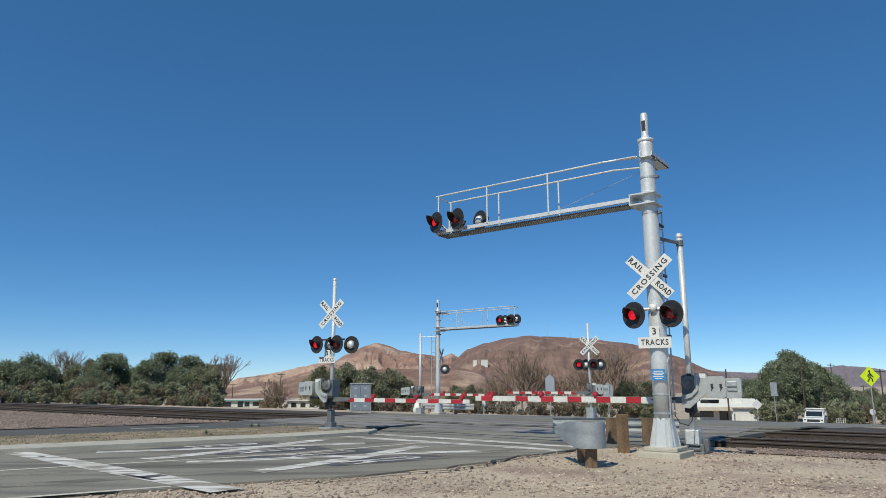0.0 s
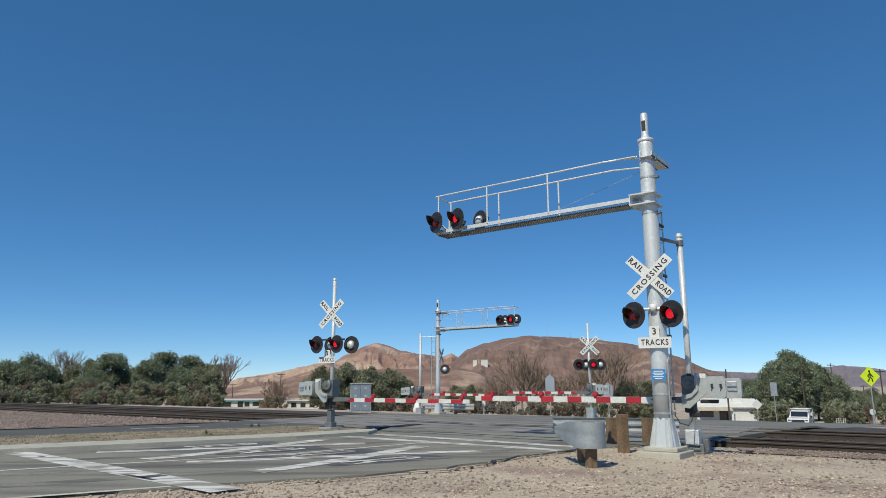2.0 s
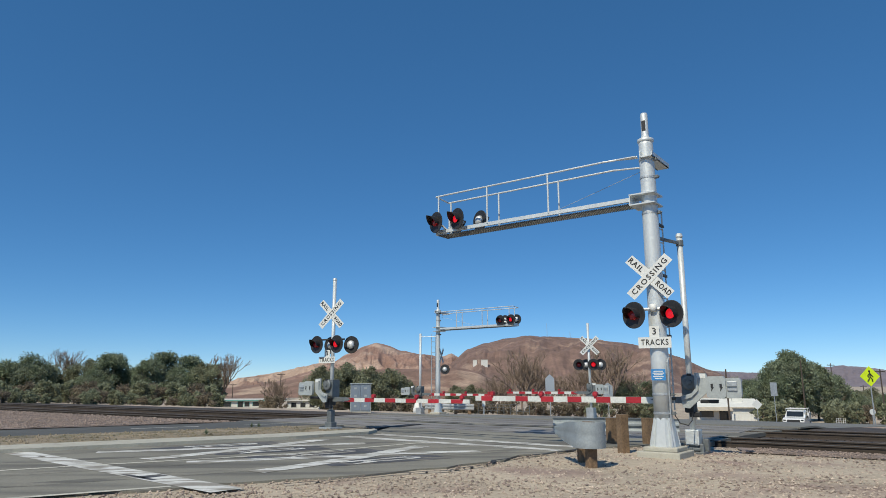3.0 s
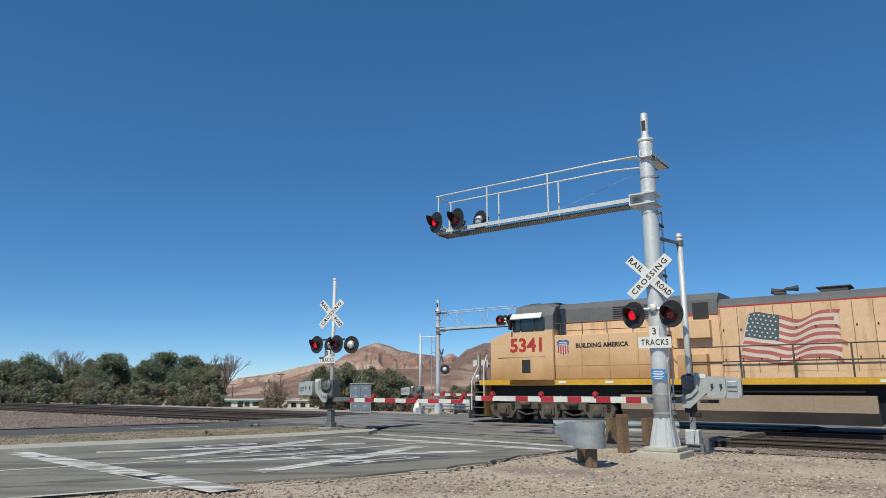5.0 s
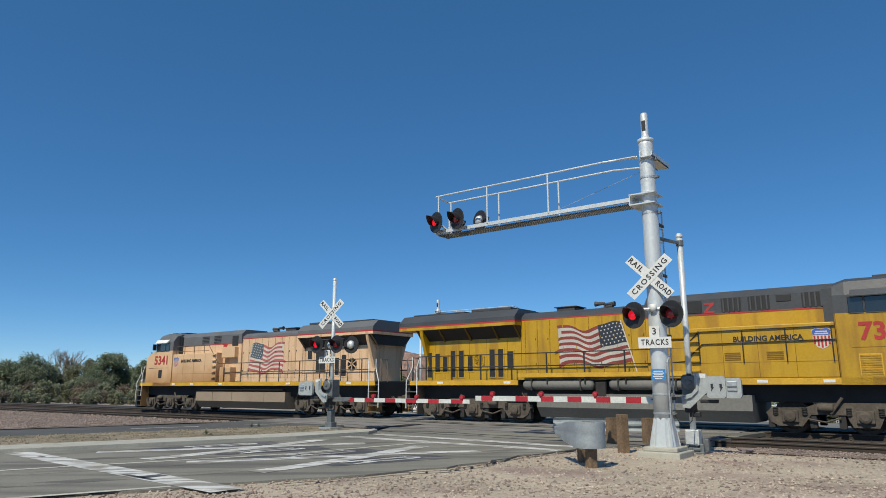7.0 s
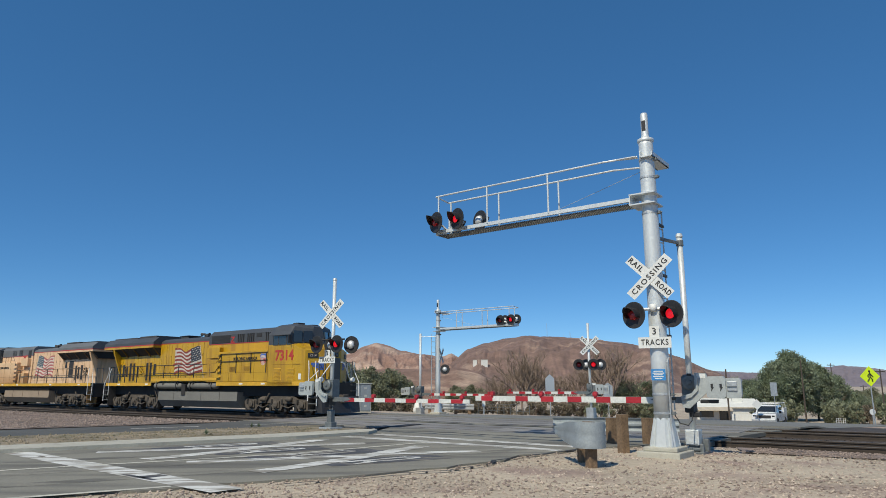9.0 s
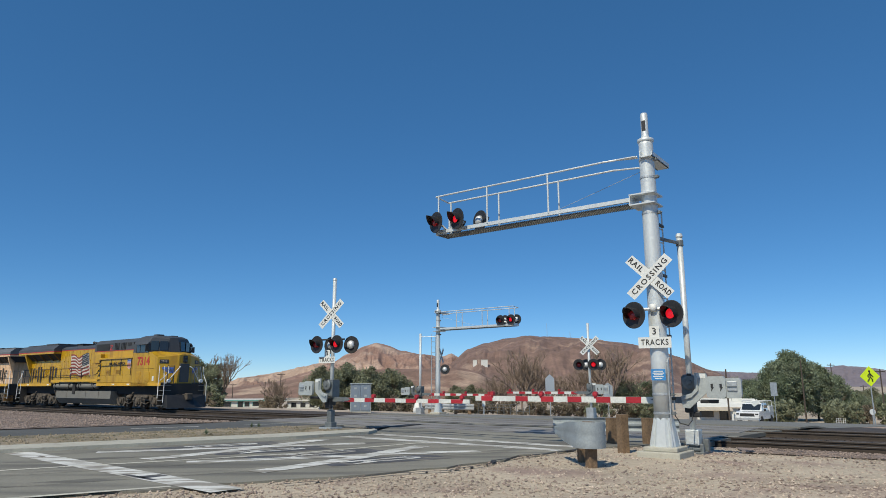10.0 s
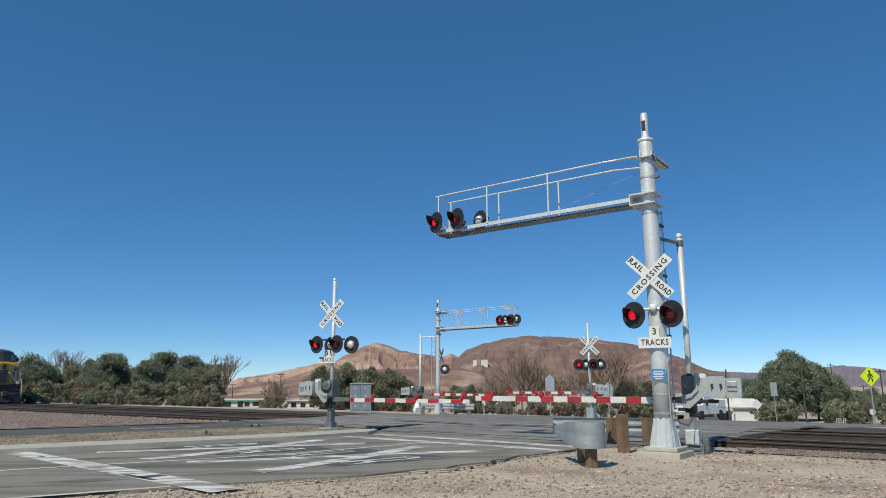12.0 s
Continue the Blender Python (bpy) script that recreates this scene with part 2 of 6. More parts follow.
def prism(bm, outline, axis, a, b):
    """A straight solid over a closed outline. axis x: outline in (y, z); y: in (x, z); z: in (x, y)."""
    def at(u, v, w):
        return {"x": (w, u, v), "y": (u, w, v), "z": (u, v, w)}[axis]
    lo = [bm.verts.new(at(u, v, a)) for u, v in outline]
    hi = [bm.verts.new(at(u, v, b)) for u, v in outline]
    made = [bm.faces.new(lo), bm.faces.new(hi)]
    for i in range(len(lo)):
        j = (i + 1) % len(lo)
        made.append(bm.faces.new((lo[i], lo[j], hi[j], hi[i])))
    bmesh.ops.recalc_face_normals(bm, faces=made)
    return bm


def loft(bm, rings, caps=True):
    rows = [[bm.verts.new(p) for p in ring] for ring in rings]
    made = []
    for a, b in zip(rows, rows[1:]):
        for i in range(len(a)):
            j = (i + 1) % len(a)
            made.append(bm.faces.new((a[i], a[j], b[j], b[i])))
    if caps:
        made += [bm.faces.new(rows[0]), bm.faces.new(rows[-1])]
    bmesh.ops.recalc_face_normals(bm, faces=made)
    return bm


def tube(bm, points, r, seg=8, r_end=None):
    """A round bar along a line of points."""
    pts = [Vector(p) for p in points]
    rings = []
    for i, p in enumerate(pts):
        way = (pts[min(i + 1, len(pts) - 1)] - pts[max(i - 1, 0)]).normalized()
        side = way.cross(Vector((0, 0, 1)) if abs(way.z) < 0.9 else Vector((1, 0, 0))).normalized()
        up = side.cross(way)
        rr = r if r_end is None else r + (r_end - r) * i / (len(pts) - 1)
        rings.append([p + (side * math.cos(2 * math.pi * k / seg) + up * math.sin(2 * math.pi * k / seg)) * rr for k in range(seg)])
    return loft(bm, rings)


def lathe(bm, profile, seg=24, m=None):
    """A turned solid: (radius, height) pairs round local z, then moved by m."""
    m = m or Matrix()
    rings = [[m @ Vector((max(r, 1e-4) * math.cos(2 * math.pi * k / seg), max(r, 1e-4) * math.sin(2 * math.pi * k / seg), h)) for k in range(seg)] for r, h in profile]
    return loft(bm, rings)


def link(name, bm, material, parent=None, label="", smooth=False, m=None):
    me = bpy.data.meshes.new(name)
    bm.to_mesh(me)
    bm.free()
    me.materials.append(material)
    if smooth:
        for p in me.polygons:
            p.use_smooth = True
    ob = new(name, me)
    if parent:
        ob.parent = parent
    if m is not None:
        ob.matrix_basis = m
    return tagged(ob, label)


def part(name, bm, material, parent, label="", smooth=False, m=None):
    return link(name, bm, material, parent, label, smooth, m)


def thing(name, m, label, category, group="", kind=""):
    ob = new(name)
    ob.empty_display_size = 0.2
    ob.matrix_basis = m
    return tagged(ob, label, category, group, kind)


def B():
    return bmesh.new()


def boxes(*items, bevel=0.0):
    bm = B()
    for it in items:
        box(bm, *it, bevel)
    return bm


def lettering(text, height, depth=0.004, bold=0.0, width=None, spacing=1.0):
    """A mesh of built-in letters, centred, standing in local xz and facing -y."""
    cu = bpy.data.curves.new("letters", "FONT")
    cu.body, cu.size, cu.extrude, cu.offset = text, height / 0.72, depth, bold
    cu.space_character = spacing
    cu.align_x, cu.align_y, cu.resolution_u = "CENTER", "CENTER", 2
    ob = bpy.data.objects.new("letters", cu)
    scene.collection.objects.link(ob)
    deps = bpy.context.evaluated_depsgraph_get()
    me = bpy.data.meshes.new_from_object(ob.evaluated_get(deps))
    bpy.data.objects.remove(ob)
    bpy.data.curves.remove(cu)
    xs = [v.co.x for v in me.vertices]
    k = width / (max(xs) - min(xs)) if width else 1.0
    me.transform(Matrix.Rotation(radians(90), 4, "X") @ Matrix.Diagonal((k, 1, 1, 1)))
    bm = B()
    bm.from_mesh(me)
    bpy.data.meshes.remove(me)
    return bm


# ---- ground ----
PROFILE = [(-500, 0.0), (16.5, 0.0), (18.6, -0.05), (19.2, -0.19), (27.2, -0.19), (28.5, -0.10), (34, -0.22), (45, -0.68), (55, -1.15), (62, -1.52), (72, -2.45), (80, -3.05), (110, -3.8), (160, -4.6), (420, -5.2), (9000, -6.0)]


def level(d):
    for (a, za), (b, zb) in zip(PROFILE, PROFILE[1:]):
        if d <= b:
            return za + (zb - za) * max(0.0, (d - a) / (b - a))
    return PROFILE[-1][1]


def ground_z(x, y):
    return level(NRM.x * x + NRM.y * y)


def ground_sheet():
    s_lines = [-6000, -2500, -1000, -500, -250, -150, -100, -70] + [-50 + 1.0 * i for i in range(71)] + [30, 45, 70, 110, 170, 260, 500, 1000, 2500, 6000]
    d_lines = [-1500, -400, -100, -30, -10] + [0.5 * i for i in range(-8, 33)] + [16.5, 17.2, 18, 18.6, 19.2, 21, 23, 25, 27.2, 28.5, 31, 34, 38, 45, 52, 60, 70, 80, 95, 110, 135, 160, 220, 300, 420, 700, 1200, 2500, 6000]
    verts, faces = [], []
    for d in d_lines:
        for s in s_lines:
            x, y = place(s, d)
            z = level(d)
            if -9 < d < 18.7 and -50 < s < 20:
                z += 0.018 * noise.noise((x * 0.6, y * 0.6, 0)) - 0.018
                if -8.0 + 0.1 * (d - 10) > s or s < -6.5:
                    z -= 0.008
            verts.append((x, y, z))
    w = len(s_lines)
    for j in range(len(d_lines) - 1):
        for i in range(w - 1):
            a = j * w + i
            faces.append((a, a + 1, a + w + 1, a + w))
    me = bpy.data.meshes.new("ground")
    me.from_pydata(verts, [], faces)
    me.materials.append(GRAVEL)
    return tagged(new("ground", me), "tan desert gravel and packed dirt", "ground", kind="structure")


ground_sheet()


def sheet(name, material, outline, label, category, lift=0.02, step=1.0, kind="structure", thick=0.0, rough_edge=0.0, flat=True):
    """A strip that lies on the ground: outline rows of (d, s_left, s_right), from near to far."""
    rows = []
    for (d0, a0, b0), (d1, a1, b1) in zip(outline, outline[1:]):
        n = max(1, int((d1 - d0) / step))
        for i in range(n):
            t = i / n
            rows.append((d0 + (d1 - d0) * t, a0 + (a1 - a0) * t, b0 + (b1 - b0) * t))
    rows.append(outline[-1])
    verts, faces, cols = [], [], 5
    for d, a, b in rows:
        w = rough_edge * (noise.noise((d * 1.7, a, 3)) + 0.5 * noise.noise((d * 5.1, a, 7)))
        for k in range(cols):
            x, y = place(a + (b + w - a) * k / (cols - 1), d)
            verts.append((x, y, max(level(d), 0.0 if flat and 16 < d < 29 else -99) + lift))
    for j in range(len(rows) - 1):
        for k in range(cols - 1):
            v = j * cols + k
            faces.append((v, v + 1, v + cols + 1, v + cols))
    me = bpy.data.meshes.new(name)
    me.from_pydata(verts, [], faces)
    me.materials.append(material)
    ob = tagged(new(name, me), label, category, kind=kind)
    if thick:
        md = ob.modifiers.new("thickness", "SOLIDIFY")
        md.thickness, md.offset = thick, -1
    return ob


SKEW = 0.345
def lane(d, at11):
    return at11 + SKEW * (d - 11)


road = sheet("road", ASPHALT, [(-40, lane(-40, -16.3), lane(-40, -8.7)), (4, lane(4, -16.3), lane(4, -8.1)), (8.9, lane(8.9, -16.3), -8.2), (11.6, lane(11.6, -16.3), -7.6), (15.5, lane(15.5, -16.3), -7.3), (19.1, -16.5, -5.6), (19.3, -25.3, -5.5)],
             "cracked grey asphalt road with worn white markings", "road", 0.012, 0.5, thick=0.06, rough_edge=0.35)
road_back = sheet("road", DARK_ASPHALT, [(-40, lane(-40, -26.3), lane(-40, -21.3)), (11, -26.3, -21.3), (17, -24.4, -19.3), (19.0, -24.9, -18.8)],
                  "dark asphalt carriageway for oncoming traffic", "road", 0.014, 0.5, thick=0.06)
road_far = sheet("road", FRESH_ASPHALT, [(27.6, -25.5, -4.5), (34, -24, -2.5), (60, -15, 7), (110, 2, 26), (150, 15, 40)],
                 "grey asphalt road falling away beyond the rails", "road", 0.02, 1.0, thick=0.06)
street = sheet("road", FRESH_ASPHALT, [(70, 6, 40), (78, 7, 46), (90, 9, 60), (104, 10, 70), (116, 26, 75)], "pale side street in the distance", "road", 0.03, 2.0, thick=0.06)
median = sheet("pavement", CONCRETE, [(-40, lane(-40, -17.4), lane(-40, -15.95)), (6, lane(6, -17.4), lane(6, -15.95)), (13.4, lane(13.4, -17.3), lane(13.4, -15.95)), (16.0, -15.9, -14.75), (16.9, -15.8, -15.2)],
               "raised pale concrete median island with a kerb", "pavement", 0.10, 0.5, thick=0.2)
sheet("verge", VERGE, [(-40, lane(-40, -21.35), lane(-40, -17.42)), (6, lane(6, -21.3), lane(6, -17.42)), (13.4, lane(13.4, -21.2), lane(13.4, -17.32)), (16.0, -19.5, -15.92), (17.6, -18.9, -16.2)], "dusty brown dirt verge beside the median", "ground", 0.085, 0.5, thick=0.08)
sheet("ballast_bank", BALLAST, [(2.0, -70, lane(2.0, -26.6)), (9.5, -70, lane(9.5, -26.6)), (14, -70, lane(14, -26.5)), (17.3, -75, -24.9), (19.0, -75, -25.2)], "purple-brown crushed ballast between road and rails", "ground", 0.03, 0.5, flat=False)
sheet("ballast_bank", BALLAST, [(16.9, -3.9, 30), (18.0, -4.4, 30), (19.15, -4.6, 30)], "purple-brown crushed ballast beside the rails", "ground", 0.006, 0.5, flat=False)
trackbeds = [sheet("trackbed", TRACKBED, [(19.2, *span), (23, *span), (27.3, *span), (28.4, *span), (31.5, *span)], "dark oily ballast under the rails", "ground", 0.018, 1.0, flat=False) for span in ((-200, -25.6), (-5.2, 100))]


# ---- road markings ----
def stroke(points, width, name="marking", material=None, lift=0.0165, label="worn white road paint"):
    """A painted stripe through (s, d) points."""
    bm = B()
    half = width / 2
    pts = [Vector(p) for p in points]
    dense = []
    for a, b in zip(pts, pts[1:]):
        n = max(1, int((b - a).length / 0.6))
        dense += [a + (b - a) * i / n for i in range(n)]
    dense.append(pts[-1])
    rows = []
    for i, p in enumerate(dense):
        way = (dense[min(i + 1, len(dense) - 1)] - dense[max(i - 1, 0)]).normalized()
        side = Vector((-way.y, way.x)) * half
        pair = []
        for q in (p + side, p - side):
            x, y = place(q.x, q.y)
            pair.append(bm.verts.new((x, y, max(level(q.y), 0.0 if q.y < 29 else -99) + lift)))
        rows.append(pair)
    for a, b in zip(rows, rows[1:]):
        bm.faces.new((a[0], a[1], b[1], b[0]))
    bmesh.ops.recalc_face_normals(bm, faces=bm.faces)
    ob = link(name, bm, material or ROADPAINT)
    return tagged(ob, label, "road marking", kind="structure")


def oval(s, d, rs, rd, lean):
    return [(s + rs * math.cos(a) + lean * rd * math.sin(a), d + rd * math.sin(a)) for a in (2 * math.pi * i / 16 for i in range(17))]


# the broad bar, painted in worn pieces
for a, b, off, w in ((-17.35, -8.6, 0.0, 0.55),):
    stroke([(x, 6.36 - 0.077 * (x + 8.6) + off) for x in (a, (a + b) / 2, b)], w, label="broad worn white bar across the road")
for a, b, off, w in ((-16.15, -15.75, 0.02, 0.10), (-11.6, -10.5, -0.17, 0.10), (-11.1, -10.8, 0.03, 0.42)):
    stroke([(a, 6.36 - 0.077 * (a + 8.6) + off), (b, 6.36 - 0.077 * (b + 8.6) + off)], w, "patch", TAR_WORN, 0.0185, "dark worn gap in the white bar")
stroke([(-14.55, 16.2), (-11.1, 16.0), (-7.55, 15.75)], 0.44, label="worn white stop line")
stroke([(-14.75, 14.95), (-11.0, 14.8), (-7.5, 14.7)], 0.44, label="worn white stop line")
stroke([(lane(d, -11.98), d) for d in (-30, 0, 5.4)] + [(-13.56, 6.4), (-12.69, 8.6), (-11.98, 10.55), (-11.42, 14.6)], 0.14, material=LINEPAINT, lift=0.0175, label="thin cream lane line")
stroke([(lane(d, -8.05), d) for d in (-30, 0, 4.3)] + [(-9.64, 6.1)], 0.14, material=LINEPAINT, lift=0.0175, label="thin cream edge line")
# crossed strokes with a letter on either side, in each lane
for off, lift in ((0.0, 0.0), (-3.55, 0.0)):
    for a, b, w in (((-11.95 + off, 9.3), (-11.05 + off, 12.3), 0.95), ((-9.95 + off, 9.5), (-8.95 + off, 12.0), 0.95)):
        stroke([a, b], w, "patch", TAR_WORN, 0.0155, "dark worn patch behind a road letter")
    stroke([(-12.4 + off, 8.15), (-11.24 + off, 9.9), (-9.87 + off, 12.2), (-8.95 + off, 13.45)], 0.42, label="stroke of a worn white X on the road")
    stroke([(-10.0 + off, 7.95), (-10.04 + off, 9.14), (-10.25 + off, 10.9), (-10.6 + off, 12.5), (-10.8 + off, 13.7)], 0.46, lift=0.019, label="stroke of a worn white X on the road")
    for c in ((-11.48 + off, 10.9), (-9.42 + off, 10.7)):
        stroke(oval(c[0], c[1] + 0.25, 0.17, 0.62, 0.27), 0.13, label="worn white letter R on the road")
        stroke([(c[0] - 0.42, c[1] - 0.85), (c[0] - 0.02, c[1] + 0.75)], 0.14, lift=0.021, label="stem of a worn white letter R")
        stroke([(c[0] + 0.0, c[1] - 0.85), (c[0] + 0.02, c[1] - 0.3)], 0.14, lift=0.021, label="leg of a worn white letter R")
stroke([(-23.6, 13.2), (-22.8, 15.4)], 0.14, label="faded yellowish lane dash")
stroke([(-22.2, 17.0), (-21.6, 18.6)], 0.14, label="faded white lane dash")
rng = random.Random(4)
def ragged(points, wide, label, wobble=0.06):
    """An irregular dark seam: short stretches of changing width."""
    pts = [Vector(p) for p in points]
    for a, b in zip(pts, pts[1:]):
        n = max(1, int((b - a).length / 0.45))
        last = a
        for i in range(n):
            q = a + (b - a) * (i + 1) / n + Vector((rng.uniform(-wobble, wobble), rng.uniform(-wobble, wobble)))
            stroke([last, q], wide * rng.uniform(0.45, 1.4), "seam", TAR_AND_PATCH, 0.0165, label)
            last = q


ragged([(-15.8, 17.5), (-14.0, 18.1), (-11.5, 17.95), (-8.9, 18.1)], 0.13, "dark broken seam in the asphalt")
ragged([(-8.46, 7.25), (-8.21, 7.97), (-7.88, 9.25), (-7.4, 10.2), (-7.3, 11.22), (-7.6, 12.1), (-7.33, 14.33), (-7.2, 15.9)], 0.085, "dark crack along the asphalt edge")
# three dark strips laid over the crossing surface
for points, w in (([(-17.6, 17.9), (-16.95, 18.6), (-16.75, 19.5), (-17.1, 21.4)], 0.5), ([(-14.8, 23.0), (-9.0, 23.2)], 0.35), ([(-20.0, 23.4), (-15.5, 22.9)], 0.3)):
    stroke(points, w, "patch", TAR_AND_PATCH, 0.018, "dark patch on the crossing")
for at in (-15.1, -13.4, -11.2, -9.5):
    stroke([(lane(d, at) + 0.1 * math.sin(d), d) for d in (-20, 0, 4, 8, 12, 15.5)], 0.42, "patch", TYRE_TRACK, 0.0145, "dark tyre track worn along the lane")


# ---- rails ----
def rail_line(d, s0, s1):
    ob = thing("rail", tr(0, d, -0.175), "rusty brown steel running rail with a dull head", "rail", "rails")
    prof = [(-0.075, 0), (0.075, 0), (0.075, 0.015), (0.012, 0.035), (0.012, 0.125), (0.037, 0.135), (0.037, 0.165), (-0.037, 0.165), (-0.037, 0.135), (-0.012, 0.125), (-0.012, 0.035), (-0.075, 0.015)]
    part("web", prism(B(), prof, "x", s0, s1), RAILSIDE, ob)
    part("head", box(B(), s0, s1, -0.036, 0.036, 0.1655, 0.175), RAILTOP, ob, "dull worn rail head")
    return ob


TRACKS = (20.7, 25.4)
for d in TRACKS:
    for side in (-0.7525, 0.7525):
        rail_line(d + side, -260, 120)


# ---- hills ----
SLOPES = {}


def profile(knots, u):
    """A smooth line through (place, height) knots."""
    if u <= knots[0][0]:
        return knots[0][1]
    for (a, ha), (b, hb) in zip(knots, knots[1:]):
        if u <= b:
            k = (u - a) / (b - a)
            return ha + (hb - ha) * (0.55 * k + 0.45 * k * k * (3 - 2 * k))
    return knots[-1][1]


def hills(name, material, label, near, crest, knots, seed, gully, bench=0.0):
    """A range seen from afar. knots: (bearing, crest height in metres); it rises from near to crest, cut by gullies that run downhill."""
    nu, nv = 440, 64
    tx0, tx1 = knots[0][0], knots[-1][0]
    verts, faces = [], []
    for j in range(nv + 1):
        v = j / nv
        dist = near + (crest - near) * 1.4 * v
        rise = min(1.0, v * 1.4)
        rise = (1 - bench) * rise * rise * (3 - 2 * rise) + bench * min(1.0, rise * 1.1) ** 0.6
        drop = max(0.0, v * 1.4 - 1.0)
        for i in range(nu + 1):
            tx = tx0 + (tx1 - tx0) * i / nu
            x, y = tx * dist, dist
            h = profile(knots, tx)
            u, w = tx * crest, dist
            bend = 18 * noise.noise((u * 0.008, w * 0.006, seed + 2))
            g = 0.0
            for f, a in ((0.013, 1.0), (0.031, 0.6), (0.075, 0.34), (0.17, 0.18)):
                g += a * (0.45 - 1.6 * abs(noise.noise(((u + bend) * f, w * f * 0.30, seed + 40 * f))))
            small = noise.noise((u * 0.05, w * 0.02, seed + 7)) + 0.5 * noise.noise((u * 0.13, 0, seed + 9))
            cut_in = gully * g * min(1.0, max(h, 0.0) / 25) * rise ** 0.6 * max(0.10, 1.0 - rise ** 3)
            z = -6 + (h + 6) * rise * (1.0 - 0.9 * drop) + cut_in + 0.03 * gully * small * rise
            verts.append((x, y, z))
    w = nu + 1
    for j in range(nv):
        for i in range(nu):
            a = j * w + i
            faces.append((a, a + 1, a + w + 1, a + w))
    SLOPES[name] = verts
    me = bpy.data.meshes.new(name)
    me.from_pydata(verts, [], faces)
    me.materials.append(material)
    for p in me.polygons:
        p.use_smooth = True
    return tagged(new(name, me), label, "hill", kind="structure")


hills("backdrop_hill", HILL, "dark reddish-brown bare desert hill with eroded gullies", 560, 1000,
      [(-0.03, -4), (0.0, 20), (0.018, 38), (0.037, 53), (0.064, 62), (0.095, 68), (0.13, 72), (0.165, 70.5), (0.205, 68), (0.27, 61), (0.31, 54), (0.35, 40), (0.39, 22), (0.43, 8), (0.48, -2)], 1.3, 17)
hills("backdrop_cone", HILL_PINK, "paler pinkish conical desert hill", 640, 1080,
      [(-0.26, 4), (-0.19, 24), (-0.165, 36), (-0.14, 51), (-0.115, 62.5), (-0.098, 67), (-0.08, 63), (-0.06, 56), (-0.03, 48), (0.0, 45.5), (0.012, 50), (0.024, 43), (0.05, 30), (0.09, 5)], 2.9, 19)
hills("backdrop_mesa", MESA, "red-brown mesa with a level top before the hills", 330, 430,
      [(-0.36, -3), (-0.31, 0.5), (-0.25, 3.5), (-0.20, 6.5), (-0.16, 10.0), (-0.14, 11.2), (-0.05, 11.6), (0.02, 12.2), (0.05, 10.0), (0.075, 5.0), (0.11, 0), (0.16, -3)], 5.1, 5.5, 0.6)
hills("backdrop_ridge", HILL_PALE, "pale pinkish desert ridge", 1150, 1700,
      [(-0.44, -4), (-0.36, 4), (-0.32, 9), (-0.29, 22), (-0.262, 27), (-0.24, 34), (-0.215, 43), (-0.19, 54), (-0.165, 60), (-0.14, 58), (-0.10, 40), (0.0, 5)], 4.2, 26)
hills("backdrop_range", HILL_FAR, "hazy mauve mountain range on the horizon", 2400, 3400,
      [(0.12, 20), (0.30, 62), (0.38, 70), (0.43, 62), (0.48, 56), (0.54, 72), (0.565, 88), (0.585, 94), (0.61, 86), (0.66, 70), (0.75, 78), (0.95, 70), (1.2, 30)], 7.7, 40)


# ---- signals ----
ARMWHITE = mat("aged_arm_white", (0.60, 0.61, 0.58), 0.55, var=0.1, scale=2, fine=20, bump=0.03)
GRATING = mat("dull_grating", (0.20, 0.205, 0.20), 0.6, 0.5, var=0.2, fine=30)
FLASH = []
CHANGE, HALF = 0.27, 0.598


LAMP_TURN = -24.0


def lamp_unit(owner, m, first, backed=False, name="flasher_lamp"):
    """A round black background with hood and a red lens that turns its lit face out in step. Faces local -y."""
    face = m @ pose(0, 0, 0, 90, 0, 0)
    bm = lathe(B(), [(0.0, -0.015), (0.29, -0.015), (0.30, 0.0), (0.30, 0.012), (0.285, 0.016), (0.13, 0.004), (0.0, 0.004)], 32)
    lamp = part(name, bm, BLACK, owner, "black round lamp background with hood", m=face)
    # hood: open half tube over the lens
    bm = B()
    rows = []
    for k in range(17):
        a = radians(-25 + 230 * k / 16)
        reach = 0.34 - 0.21 * abs(k - 8) / 8
        c, s = math.cos(a), math.sin(a)
        rows.append([bm.verts.new((r * c, r * s, z)) for r, z in ((0.165, 0.0), (0.158, reach), (0.150, reach), (0.157, 0.0))])
    for a, b in zip(rows, rows[1:]):
        for i in range(4):
            bm.faces.new((a[i], a[(i + 1) % 4], b[(i + 1) % 4], b[i]))
    bm.faces.new(rows[0]), bm.faces.new(rows[-1])
    bmesh.ops.recalc_face_normals(bm, faces=bm.faces)
    part("hood", bm, BLACK, lamp)
    if backed:
        bm = lathe(B(), [(0.0, -0.14), (0.07, -0.13), (0.13, -0.08), (0.15, -0.018), (0.0, -0.018)], 20)
        part("lamp_back", bm, LENS_BACK, lamp, "silver domed lamp back", True)
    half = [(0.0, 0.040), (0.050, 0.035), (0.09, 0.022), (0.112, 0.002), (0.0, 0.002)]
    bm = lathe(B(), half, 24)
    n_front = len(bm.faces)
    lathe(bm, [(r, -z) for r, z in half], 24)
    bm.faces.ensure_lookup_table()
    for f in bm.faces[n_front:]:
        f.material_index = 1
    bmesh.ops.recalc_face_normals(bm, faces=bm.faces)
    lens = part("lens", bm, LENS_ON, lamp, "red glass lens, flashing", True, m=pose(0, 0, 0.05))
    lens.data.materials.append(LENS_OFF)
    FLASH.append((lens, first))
    return lamp


